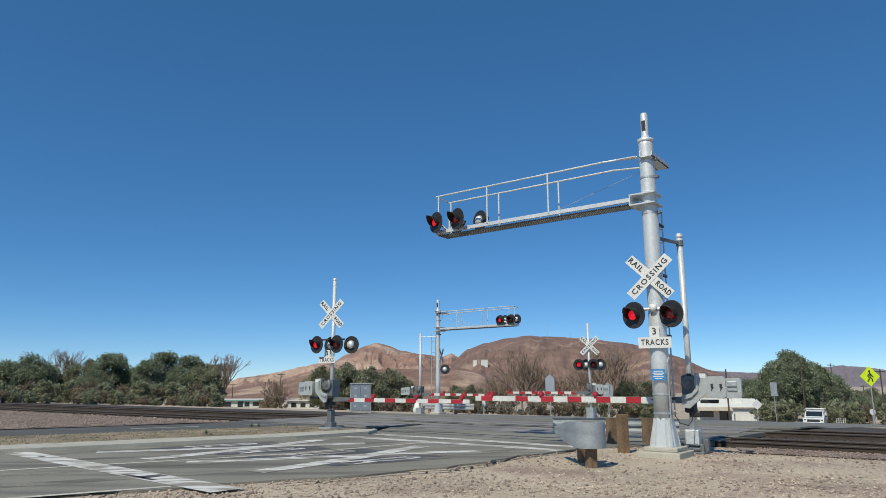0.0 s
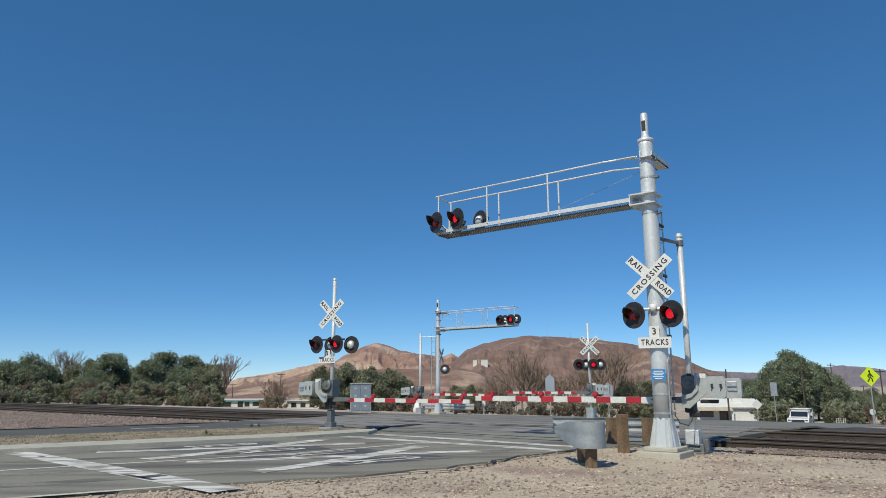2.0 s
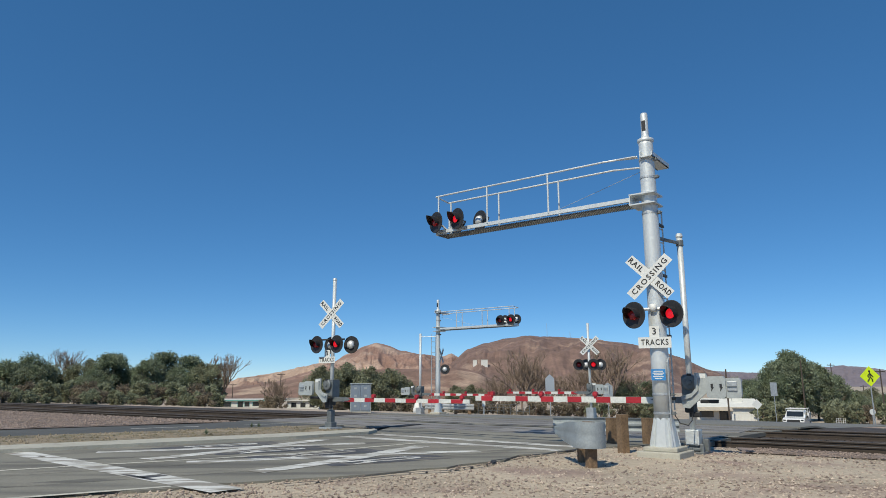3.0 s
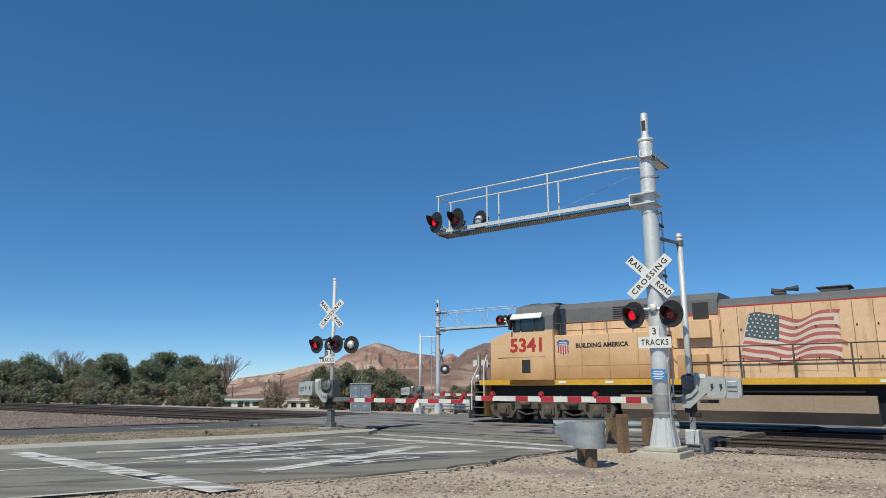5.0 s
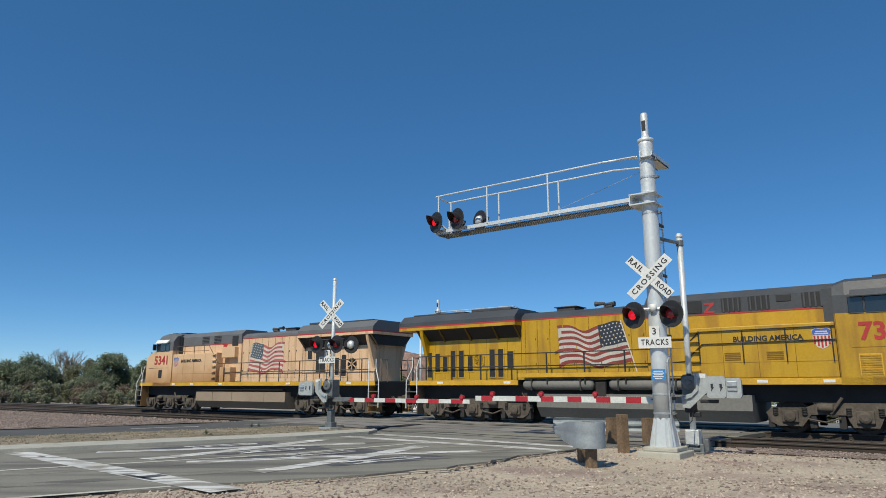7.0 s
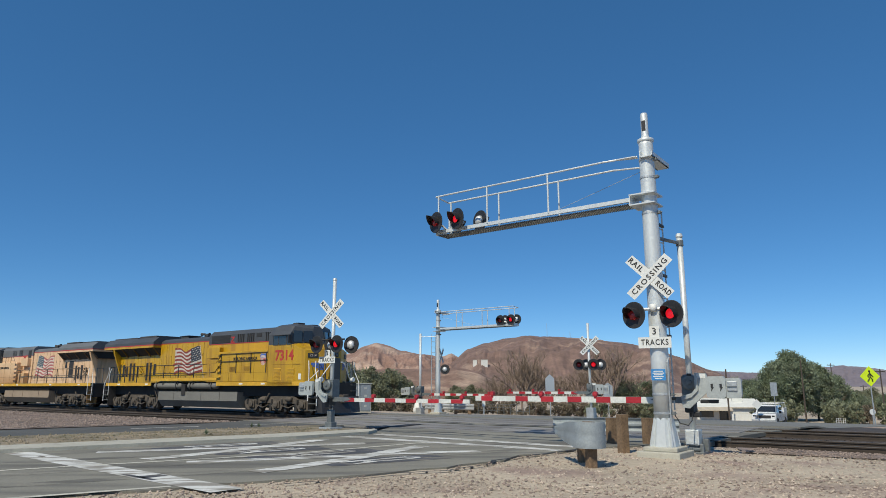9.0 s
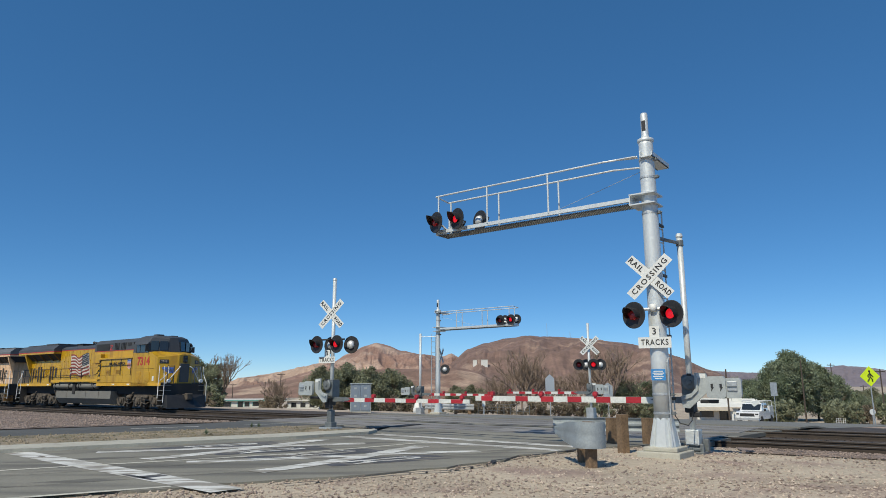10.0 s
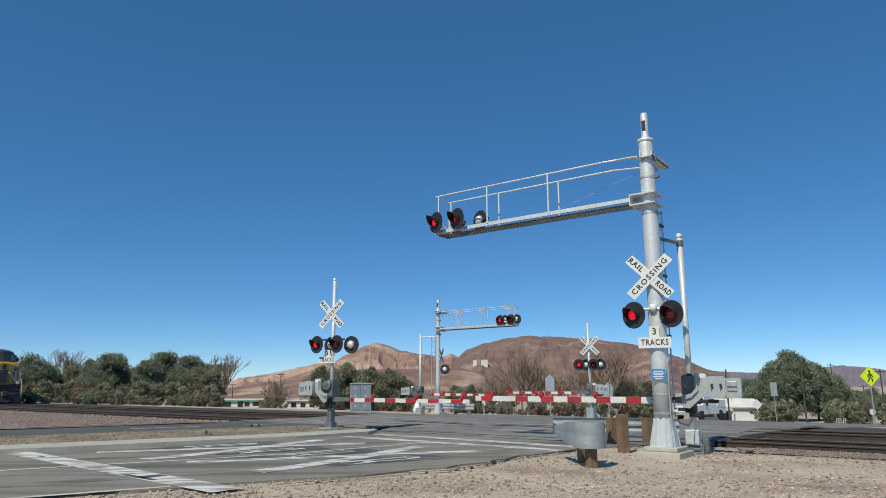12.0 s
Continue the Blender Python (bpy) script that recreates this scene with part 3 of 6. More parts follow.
def bar_sign(owner, m, text, w, h, size, name="sign_plate", wide=None):
    plate = part(name, box(B(), -w / 2, w / 2, -0.004, 0.004, -h / 2, h / 2), WHITE, owner, "white sign plate", m=m)
    part("lettering", lettering(text, size, 0.002, 0.003, wide, 1.2), INK, plate, "black letters", m=pose(0, -0.006, 0))
    return plate


def crossbuck(owner, m):
    """Two crossed white blades with black letters, facing local -y."""
    a = part("crossbuck_blade", box(B(), -0.61, 0.61, -0.004, 0.004, -0.115, 0.115), WHITE, owner, "white blade with black letters", m=m @ pose(0, 0, 0, 0, 45, 0))
    part("lettering", lettering("RAIL", 0.12, 0.002, 0.004, 0.38, 1.2), INK, a, m=pose(-0.40, -0.006, 0))
    part("lettering", lettering("ROAD", 0.12, 0.002, 0.004, 0.39, 1.15), INK, a, m=pose(0.395, -0.006, 0))
    b = part("crossbuck_blade", box(B(), -0.61, 0.61, -0.004, 0.004, -0.115, 0.115), WHITE, owner, "white blade with black letters", m=m @ pose(0, -0.010, 0, 0, -45, 0))
    part("lettering", lettering("CROSSING", 0.12, 0.002, 0.003, 1.06, 1.25), INK, b, m=pose(0, -0.006, 0))


def cantilever(m, top, arm_z, reach, side, turn, label, near=True, girth=1.0):
    """A mast with stepped joints and a walkway arm that carries flashing lamps. side: -1 reaches to local -x."""
    t = thing("cantilever_signal", m, label, "signal", "crossing signals")
    mast = lathe(B(), [(r * girth, z) for r, z in ((0.198, 0.75), (0.195, 2.0), (0.180, arm_z - 0.35), (0.175, arm_z + 0.3), (0.165, top - 0.8), (0.165, top - 0.72), (0.0, top - 0.72))], 28)
    part("mast", mast, SILVER, t, "tall silver-painted steel mast", True)
    base = B()
    rings = []
    for z, r in ((0.2, 0.285), (0.75, 0.215), (0.80, 0.21), (1.4, 0.2)):
        rings.append([Vector((r * math.cos(radians(22.5 + 45 * k)) * 1.0, r * math.sin(radians(22.5 + 45 * k)), z)) for k in range(8)])
    rings = [[Vector((p.x * girth, p.y * girth, p.z)) for p in ring] for ring in rings]
    loft(base, rings[:3])
    part("mast_base", base, SILVER, t, "flared silver mast foot")
    for a in range(4):
        fin = prism(B(), [(0.18 * girth, 0.2), (0.35 * girth, 0.2), (0.35 * girth, 0.25), (0.225 * girth, 0.80), (0.18 * girth, 0.80)], "y", -0.012, 0.012)
        part("fin", fin, SILVER, t, m=pose(0, 0, 0, 0, 0, 45 + 90 * a))
    part("concrete_footing", boxes((-0.46, 0.46, -0.50, 0.50, -0.2, 0.11), (-0.37, 0.37, -0.37, 0.37, 0.11, 0.20), bevel=0.02), CONCRETE, t, "weathered concrete footing")
    part("finial", lathe(B(), [(0.17, top - 0.74), (0.19, top - 0.72), (0.19, top - 0.66), (0.10, top - 0.62), (0.085, top - 0.55), (0.085, top - 0.05), (0.07, top), (0, top)], 20), SILVER, t, "slotted finial tube", True)
    part("finial_slot", boxes((-0.045, 0.045, -0.092, -0.05, top - 0.46, top - 0.2), bevel=0.01), BLACK, t)
    for z, r in ((arm_z + 0.52, 0.186), (arm_z + 0.95, 0.184), (arm_z - 0.34, 0.19), (1.30, 0.206), (0.90, 0.207)):
        band = lathe(B(), [(0.15 * girth, z - 0.022), (r * girth, z - 0.022), (r * girth, z + 0.022), (0.15 * girth, z + 0.022)], 24)
        ob = part("collar", band, GALV, t, "galvanised clamp band")
        part("clamp_bolt", boxes((r * girth - 0.01, r * girth + 0.06, -0.05, 0.05, z - 0.035, z + 0.035), (r * girth + 0.0, r * girth + 0.09, -0.02, 0.02, z - 0.012, z + 0.012), bevel=0.006), MACHINE, ob)
    # bracket plates at the arm and at the rails
    for z, w in ((arm_z + 0.10, 0.30), (arm_z - 0.14, 0.30)):
        part("bracket", boxes((-0.38 if side < 0 else -0.22, 0.22 if side < 0 else 0.38, -w, w, z - 0.015, z + 0.015)), SILVER, t)
    part("bracket_plate", boxes((side * 0.36 - 0.012, side * 0.36 + 0.012, -0.3, 0.3, arm_z - 0.14, arm_z + 0.10)), SILVER, t)
    # arm: two channels with a grated deck
    x0, x1 = sorted((side * 0.37, side * reach))
    for y in (-0.27, 0.27):
        part("arm_channel", boxes((x0, x1, y - 0.03, y + 0.03, arm_z - 0.06, arm_z + 0.035)), SILVER, t, "long steel arm channel")
    deck = B()
    n = int((x1 - x0) / 0.055)
    for i in range(n):
        x = x0 + (x1 - x0) * (i + 0.5) / n
        box(deck, x - 0.011, x + 0.011, -0.24, 0.24, arm_z - 0.11, arm_z - 0.085)
    for y in (-0.16, -0.08, 0.0, 0.08, 0.16):
        box(deck, x0, x1, y - 0.008, y + 0.008, arm_z - 0.108, arm_z - 0.087)
    part("deck_grating", deck, GRATING, t, "open steel deck grating")
    part("end_plate", boxes((side * reach - 0.015, side * reach + 0.015, -0.3, 0.3, arm_z - 0.10, arm_z + 0.05)), SILVER, t)
    rail_z = arm_z + 1.02
    for y, z, dip in ((-0.30, rail_z, 0.0), (0.30, rail_z - 0.05, 0.10)):
        part("handrail", tube(B(), [(side * reach, y, z), (side * 0.95, y, z), (side * 0.15, y * 0.7, z - dip)], 0.024, 8), SILVER, t, "thin steel handrail")
    part("end_rail", tube(B(), [(side * reach, -0.3, rail_z), (side * reach, 0.3, rail_z - 0.05)], 0.022, 8), SILVER, t)
    for f in (0.38, 0.70, 0.985) if near else (0.25, 0.6, 0.95):
        for y, dz in ((-0.30, 0), (0.30, -0.05)):
            x = side * (0.3 + (reach - 0.3) * f)
            part("stanchion", tube(B(), [(x, y, arm_z), (x, y, rail_z + dz)], 0.024, 8), SILVER, t)
    part("tie_rod", tube(B(), [(side * reach * 0.5, 0.26, arm_z + 0.06), (side * 0.15, 0.1, arm_z + 0.75)], 0.006, 6), GALV, t)
    # rear platform by the rails
    channel = B()
    for x0, x1, z0, z1 in ((-0.08, 0.22, -0.17, -0.145), (-0.08, -0.055, -0.17, 0.0), (0.195, 0.22, -0.17, -0.06)):
        box(channel, x0, x1, -0.26, 0.95, rail_z + z0 + 0.12, rail_z + z1 + 0.12)
    part("rear_bracket", channel, SILVER, t, "sheet-metal channel through the mast top")
    part("rear_bracket", prism(B(), [(side * 0.17, -0.30), (side * 0.62, -0.34), (side * 0.62, -0.26), (side * 0.17, -0.10)], "z", rail_z - 0.02, rail_z), SILVER, t)
    # lamps at the end of the arm
    lz = arm_z + 0.24
    for i, x in enumerate((reach - 0.08, reach - 0.80)):
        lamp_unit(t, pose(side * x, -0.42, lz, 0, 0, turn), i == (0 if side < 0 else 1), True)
        part("lamp_bracket", tube(B(), [(side * x, -0.28, lz), (side * x, -0.1, lz - 0.05), (side * (reach - 0.2), 0, arm_z + 0.05)], 0.03, 8), SILVER, t)
    for i, x in enumerate((reach - 0.20, reach - 1.0)):
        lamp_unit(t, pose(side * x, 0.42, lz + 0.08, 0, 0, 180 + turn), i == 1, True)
    part("lamp_post", tube(B(), [(side * (reach - 0.25), 0, arm_z), (side * (reach - 0.25), 0, lz + 0.15)], 0.035, 10), SILVER, t)
    return t


def ladder(t, x, y, z0, z1):
    for dx in (-0.19, 0.19):
        part("ladder_rail", tube(B(), [(x, y + dx, z0), (x, y + dx, z1)], 0.018, 6), GALV, t)
    n = int((z1 - z0) / 0.33)
    for i in range(n):
        z = z0 + 0.2 + i * 0.33
        part("ladder_rung", tube(B(), [(x, y - 0.19, z), (x, y + 0.19, z)], 0.012, 6), GALV, t)


SIGN_TURN = 12.0
near_mast = cantilever(tr(-5.12, 15.0, 0.0), 7.87, 5.74, 6.0, -1, LAMP_TURN + 6, "silver cantilever railroad crossing signal with flashing red lamps")
crossbuck(near_mast, pose(-0.02, -0.26, 3.89, 0, 0, SIGN_TURN + 4))
for i, x in enumerate((-0.40, 0.40)):
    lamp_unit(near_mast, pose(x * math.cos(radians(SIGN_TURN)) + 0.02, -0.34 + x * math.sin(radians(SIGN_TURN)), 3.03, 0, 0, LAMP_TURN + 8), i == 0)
part("crossarm", tube(B(), [(-0.36, -0.24, 3.17), (0.36, -0.12, 3.17)], 0.035, 10), SILVER, near_mast)
part("crossarm_joint", lathe(B(), [(0, -0.09), (0.08, -0.08), (0.09, 0), (0.08, 0.08), (0, 0.09)], 16, pose(0, -0.2, 3.19)), WHITE, near_mast, "pale cast junction", True)
bar_sign(near_mast, pose(0.0, -0.24, 2.66, 0, 0, SIGN_TURN), "3", 0.22, 0.24, 0.15)
bar_sign(near_mast, pose(0.0, -0.25, 2.42, 0, 0, SIGN_TURN), "TRACKS", 0.70, 0.24, 0.13, wide=0.58)
blue = part("notice_plate", box(B(), -0.15, 0.15, -0.004, 0.004, -0.12, 0.12), BLUE, near_mast, "small blue notice plate", m=pose(0.03, -0.235, 1.72, 0, 0, 18))
for z, w in ((0.075, 0.2), (0.035, 0.24), (0.0, 0.18), (-0.04, 0.22), (-0.08, 0.15)):
    part("text_bar", box(B(), -w / 2, w / 2, -0.007, -0.005, z - 0.010, z + 0.010), WHITE, blue)
ladder(near_mast, 0.06, 0.42, 0.95, 5.55)
for z in (1.2, 2.6, 4.0, 5.2):
    part("ladder_bracket", tube(B(), [(0.0, 0.1, z), (0.06, 0.42, z)], 0.018, 6), BLACK, near_mast)
    part("ladder_clip", boxes((0.03, 0.09, 0.18, 0.66, z - 0.03, z + 0.03), bevel=0.008), BLACK, near_mast)
part("ladder_shield", boxes((0.03, 0.05, 0.20, 0.40, 0.85, 2.15)), GALV, near_mast, "sheet-metal ladder guard")
part("conduit", tube(B(), [(0.19, -0.1, 0.3), (0.20, -0.1, 2.0), (0.22, -0.05, 2.1)], 0.02, 6), GALV, near_mast)
part("cable", tube(B(), [(0.12, 0.22, 0.95), (0.24, 0.35, 0.68), (0.34, 0.6, 0.62), (0.36, 0.85, 0.72), (0.34, 1.05, 0.95)], 0.010, 6), BLACK, near_mast, "thin sagging black cable")


def gate_arm(t, z, x_end, side, bands, lamps, thick=(0.075, 0.055)):
    """A red and white barrier arm of local x, tapering. bands: (start, end) of each red stretch; lamps: where the small red lamps stand."""
    x0, x1 = 0.55, x_end
    def half_at(x):
        return thick[0] + (thick[1] - thick[0]) * (x - x0) / (x1 - x0)
    arm = B()
    loft(arm, [[(side * x, y, z + u * half_at(x)) for y, u in ((-0.018, -1), (0.018, -1), (0.018, 1), (-0.018, 1))] for x in (x0, x1)])
    ob = part("gate_arm", arm, ARMWHITE, t, "white barrier arm with red bands")
    for a, b in bands:
        band = loft(B(), [[(side * x, y, z + u * half_at(x) * 0.97) for y, u in ((-0.021, -1), (0.021, -1), (0.021, 1), (-0.021, 1))] for x in (a, b)])
        part("red_band", band, RED, ob)
    for xc in lamps:
        x, zc = side * xc, z + half_at(xc) + 0.055
        bm = lathe(B(), [(0.0, -0.06), (0.05, -0.055), (0.058, 0.0), (0.05, 0.055), (0, 0.06)], 14, pose(x, 0, zc, 0, 90, 0))
        lathe(bm, [(0.0, -0.05), (0.062, -0.05), (0.062, 0.05), (0.0, 0.05)], 14, pose(x, 0, zc + 0.01, 90, 0, 0))
        box(bm, x - 0.04, x + 0.04, -0.02, 0.02, z + half_at(xc) - 0.05, zc)
        part("arm_lamp", bm, RED, ob, "small red arm lamp")
    brk = B()
    prism(brk, [(side * 0.05, z - 0.07), (side * 0.75, z - 0.045), (side * 0.95, z + 0.02), (side * 0.75, z + 0.078), (side * 0.05, z + 0.09)], "y", -0.035, 0.035)
    part("arm_root", brk, MACHINE, t, "dark galvanised arm root")


def gate_machine(t, z, side, plate):
    """Mechanism case on a post with a cranked arm that carries two rounded counterweights."""
    k = -side
    def pts(*uv):
        return [(k * u, z + v) for u, v in uv]
    part("mechanism_case", boxes((-0.14, 0.14, -0.10, 0.24, z - 0.36, z + 0.24), (-0.16, 0.16, -0.12, -0.10, z - 0.32, z + 0.20), bevel=0.02), MACHINE, t, "grey cast mechanism case")
    drum = part("shaft_cap", lathe(B(), [(0, -0.02), (0.16, -0.02), (0.175, 0.02), (0.175, 0.08), (0.14, 0.10), (0.06, 0.10), (0.05, 0.13), (0, 0.13)], 24, pose(k * 0.05, -0.12, z + 0.06, 90, 0, 0)), MACHINE, t, "dark grey round shaft cap")
    part("cap_bolt", boxes((k * 0.05 - 0.05, k * 0.05 + 0.05, -0.22, -0.19, z + 0.20, z + 0.26), bevel=0.008), BLACK, drum)
    arm = prism(B(), pts((-0.12, -0.25), (-0.10, -0.50), (0.06, -0.52), (0.46, -0.165), (0.50, 0.13), (0.46, 0.255), (0.20, 0.28), (0.20, -0.08), (0.12, -0.18)), "y", -0.33, -0.29)
    arm = part("counterweight_arm", arm, plate, t, "galvanised cranked counterweight arm")
    part("arm_web", prism(B(), pts((-0.09, -0.29), (0.10, -0.22), (0.24, -0.10), (0.24, 0.20), (0.28, 0.20), (0.28, -0.12), (0.13, -0.27), (-0.08, -0.34)), "y", -0.38, -0.33), plate, arm)
    def rounded(u0, u1, v0, v1, r):
        out = []
        for cu, cv, a0 in ((u1 - r, v1 - r, 0), (u0 + r, v1 - r, 90), (u0 + r, v0 + r, 180), (u1 - r, v0 + r, 270)):
            out += [(cu + r * math.cos(radians(a0 + 22.5 * i)), cv + r * math.sin(radians(a0 + 22.5 * i))) for i in range(5)]
        return pts(*out)
    for u0, u1, v0, v1, y0, y1 in ((0.485, 0.895, -0.285, 0.19, -0.44, -0.36), (0.86, 1.21, -0.285, 0.15, -0.40, -0.30)):
        cw = part("counterweight", prism(B(), rounded(u0, u1, v0, v1, 0.07), "y", y0, y1), CASE, t, "rounded galvanised counterweight plate")
        if u0 < 0.6:
            for u in (0.58, 0.77):
                part("slot", prism(B(), pts((u, 0.02), (u + 0.05, 0.03), (u + 0.05, -0.05), (u + 0.07, -0.05), (u, -0.15), (u + 0.015, -0.07), (u, -0.06)), "y", y0 - 0.004, y0), BLACK, cw, "dark bolt slot")
        else:
            a, b = sorted((k * 0.92, k * 1.13))
            part("rib", boxes((a, b, y0 - 0.03, y0, -0.13 + z, 0.08 + z), bevel=0.012), GALV, cw)
            part("rib", boxes((a, b, y0 - 0.045, y0 - 0.03, -0.05 + z, -0.02 + z)), MACHINE, cw)
    a, b = sorted((k * 0.25, k * 0.45))
    part("fuse_label", boxes((a, b, -0.335, -0.33, z + 0.15, z + 0.245)), WHITE, arm, "small white label")
    a, b = sorted((k * 0.30, k * 0.68))
    part("bumper_bar", boxes((a, b, -0.34, -0.22, z - 0.40, z - 0.32), bevel=0.015), BLACK, t, "dark bumper bar")
    link_bar = boxes((-0.10, 0.10, -0.20, 0.12, z - 0.62, z - 0.38), (k * 0.05 - 0.06, k * 0.05 + 0.18, -0.18, -0.05, z - 0.72, z - 0.60), bevel=0.02)
    part("linkage", link_bar, BLACK, t, "dark steel linkage")


near_gate = thing("crossing_gate", tr(-4.86, 16.2, 0.0), "lowered red and white crossing gate on its silver post", "gate", "crossing gates")
part("post", tube(B(), [(0, 0, 0.35), (0, 0, 5.05)], 0.068, 16), SILVER, near_gate, "slim silver post", True)
part("post_cap", lathe(B(), [(0.075, 5.0), (0.085, 5.03), (0.07, 5.1), (0, 5.12)], 14), SILVER, near_gate)
part("base_box", boxes((-0.155, 0.155, -0.15, 0.15, 0.16, 0.50), (-0.13, 0.13, -0.16, -0.15, 0.19, 0.47), bevel=0.015), SILVER, near_gate, "silver junction box at the foot")
part("base_casting", boxes((-0.22, 0.22, -0.20, 0.20, 0.05, 0.11), (-0.10, 0.10, -0.10, 0.10, 0.05, 0.17), (-0.26, -0.18, -0.2, -0.12, 0.02, 0.20), (0.18, 0.26, -0.2, -0.12, 0.02, 0.20), (0.18, 0.30, 0.06, 0.2, 0.02, 0.30), bevel=0.012), MACHINE, near_gate, "dark cast foot with bolts")
part("base_flange", boxes((-0.28, 0.28, -0.26, 0.26, -0.12, 0.03), bevel=0.01), MACHINE, near_gate)
gate_machine(near_gate, 1.50, -1, CASE)
part("stay", boxes((-0.03, 0.03, -1.15, 0.12, 4.83, 4.90), bevel=0.008), MACHINE, near_gate, "steel strut to the mast", m=pose(0, 0, 0, 0, 0, -14))
part("stay_clamp", lathe(B(), [(0.06, 4.80), (0.088, 4.80), (0.088, 4.93), (0.06, 4.93)], 16), MACHINE, near_gate)
gate_arm(near_gate, 1.145, 5.99, -1, [(1.18, 1.56), (1.96, 2.34), (2.74, 3.13), (3.53, 3.90), (4.30, 4.68), (5.42, 5.79)], (2.36, 3.90, 5.43), (0.078, 0.066))

left_gate = thing("crossing_gate", tr(-16.95, 16.5, 0.085), "crossing gate post with crossbuck, flashing lamps and lowered arm", "gate", "crossing gates")
part("post", tube(B(), [(0, 0, 0.3), (0, 0, 5.08)], 0.064, 16), SILVER, left_gate, "slim silver post", True)
part("post_cap", lathe(B(), [(0.07, 5.04), (0.078, 5.06), (0.06, 5.12), (0, 5.13)], 14), SILVER, left_gate)
part("base_box", boxes((-0.10, 0.10, -0.10, 0.10, 0.02, 0.60), (-0.16, 0.16, -0.13, 0.13, 0.05, 0.22), bevel=0.02), MACHINE, left_gate, "galvanised post foot")
part("base_flange", boxes((-0.28, 0.28, -0.28, 0.28, -0.02, 0.05), bevel=0.01), GALV, left_gate)
crossbuck(left_gate, pose(-0.02, -0.10, 3.86, 0, 0, SIGN_TURN))
for i, x in enumerate((-0.40, 0.40)):
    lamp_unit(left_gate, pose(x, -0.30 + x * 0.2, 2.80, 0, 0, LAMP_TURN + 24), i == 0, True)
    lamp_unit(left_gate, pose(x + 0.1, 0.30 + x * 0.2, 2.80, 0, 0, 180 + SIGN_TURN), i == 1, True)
part("crossarm", tube(B(), [(-0.42, -0.1, 2.98), (0.45, 0.1, 2.98)], 0.03, 10), BLACK, left_gate)
bar_sign(left_gate, pose(-0.1, -0.16, 2.50, 0, 0, SIGN_TURN), "3", 0.22, 0.24, 0.15)
bar_sign(left_gate, pose(-0.1, -0.17, 2.28, 0, 0, SIGN_TURN), "TRACKS", 0.66, 0.22, 0.13, wide=0.56)
gate_machine(left_gate, 1.38, 1, CASE)
gate_arm(left_gate, 0.955, 5.69, 1, [(0.635, 1.087), (1.556, 1.96), (2.435, 2.868), (3.294, 3.708), (4.16, 4.577), (5.028, 5.445)], (1.93, 3.72, 5.42), (0.066, 0.058))

far_mast = cantilever(tr(-25.2, 33.5, -0.28), 7.05, 5.22, 5.6, 1, 0, "distant silver cantilever crossing signal with flashing lamps", False, 0.72)
ladder(far_mast, -0.36, 0.0, 0.3, 4.9)
crossbuck(far_mast, pose(0.1, 0.2, 3.6, 0, 0, 110))
lamp_unit(far_mast, pose(0.45, 0.1, 2.75, 0, 0, 200), True, True)
far_gate = thing("crossing_gate", tr(-26.2, 33.0, -0.28), "distant crossing gate with galvanised counterweights", "gate", "crossing gates")
part("post", tube(B(), [(0, 0, 0.0), (0, 0, 4.95)], 0.07, 12), SILVER, far_gate, "slim silver post", True)
part("base_box", boxes((-0.2, 0.2, -0.2, 0.2, -0.2, 0.45), bevel=0.02), GALV, far_gate)
gate_machine(far_gate, 1.5, 1, MACHINE)
part("stay", tube(B(), [(0, 0, 4.75), (1.0, 0.3, 4.75)], 0.02, 6), SILVER, far_gate)
gate_arm(far_gate, 1.25, 5.3, 1, [(0.7 + 0.8 * i, 1.1 + 0.8 * i) for i in range(6)], (1.8, 3.4, 5.0))
far_post = thing("crossing_gate", tr(-15.2, 33.5, -0.1), "distant crossing gate post with crossbuck and flashing lamps", "gate", "crossing gates")
part("post", tube(B(), [(0, 0, 0.0), (0, 0, 4.86)], 0.065, 12), SILVER, far_post, "slim silver post", True)
part("base_box", boxes((-0.2, 0.2, -0.2, 0.2, -0.3, 0.45), bevel=0.02), GALV, far_post)
crossbuck(far_post, pose(0.1, -0.1, 3.66, 0, 0, 24))
for i, x in enumerate((-0.36, 0.36)):
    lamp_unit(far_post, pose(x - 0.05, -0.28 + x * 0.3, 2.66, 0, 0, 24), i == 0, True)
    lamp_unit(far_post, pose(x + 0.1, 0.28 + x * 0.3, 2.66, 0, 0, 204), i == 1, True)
gate_machine(far_post, 1.45, -1, MACHINE)
gate_arm(far_post, 1.2, 5.1, -1, [(0.7 + 0.8 * i, 1.1 + 0.8 * i) for i in range(6)], (1.8, 3.4, 4.9))


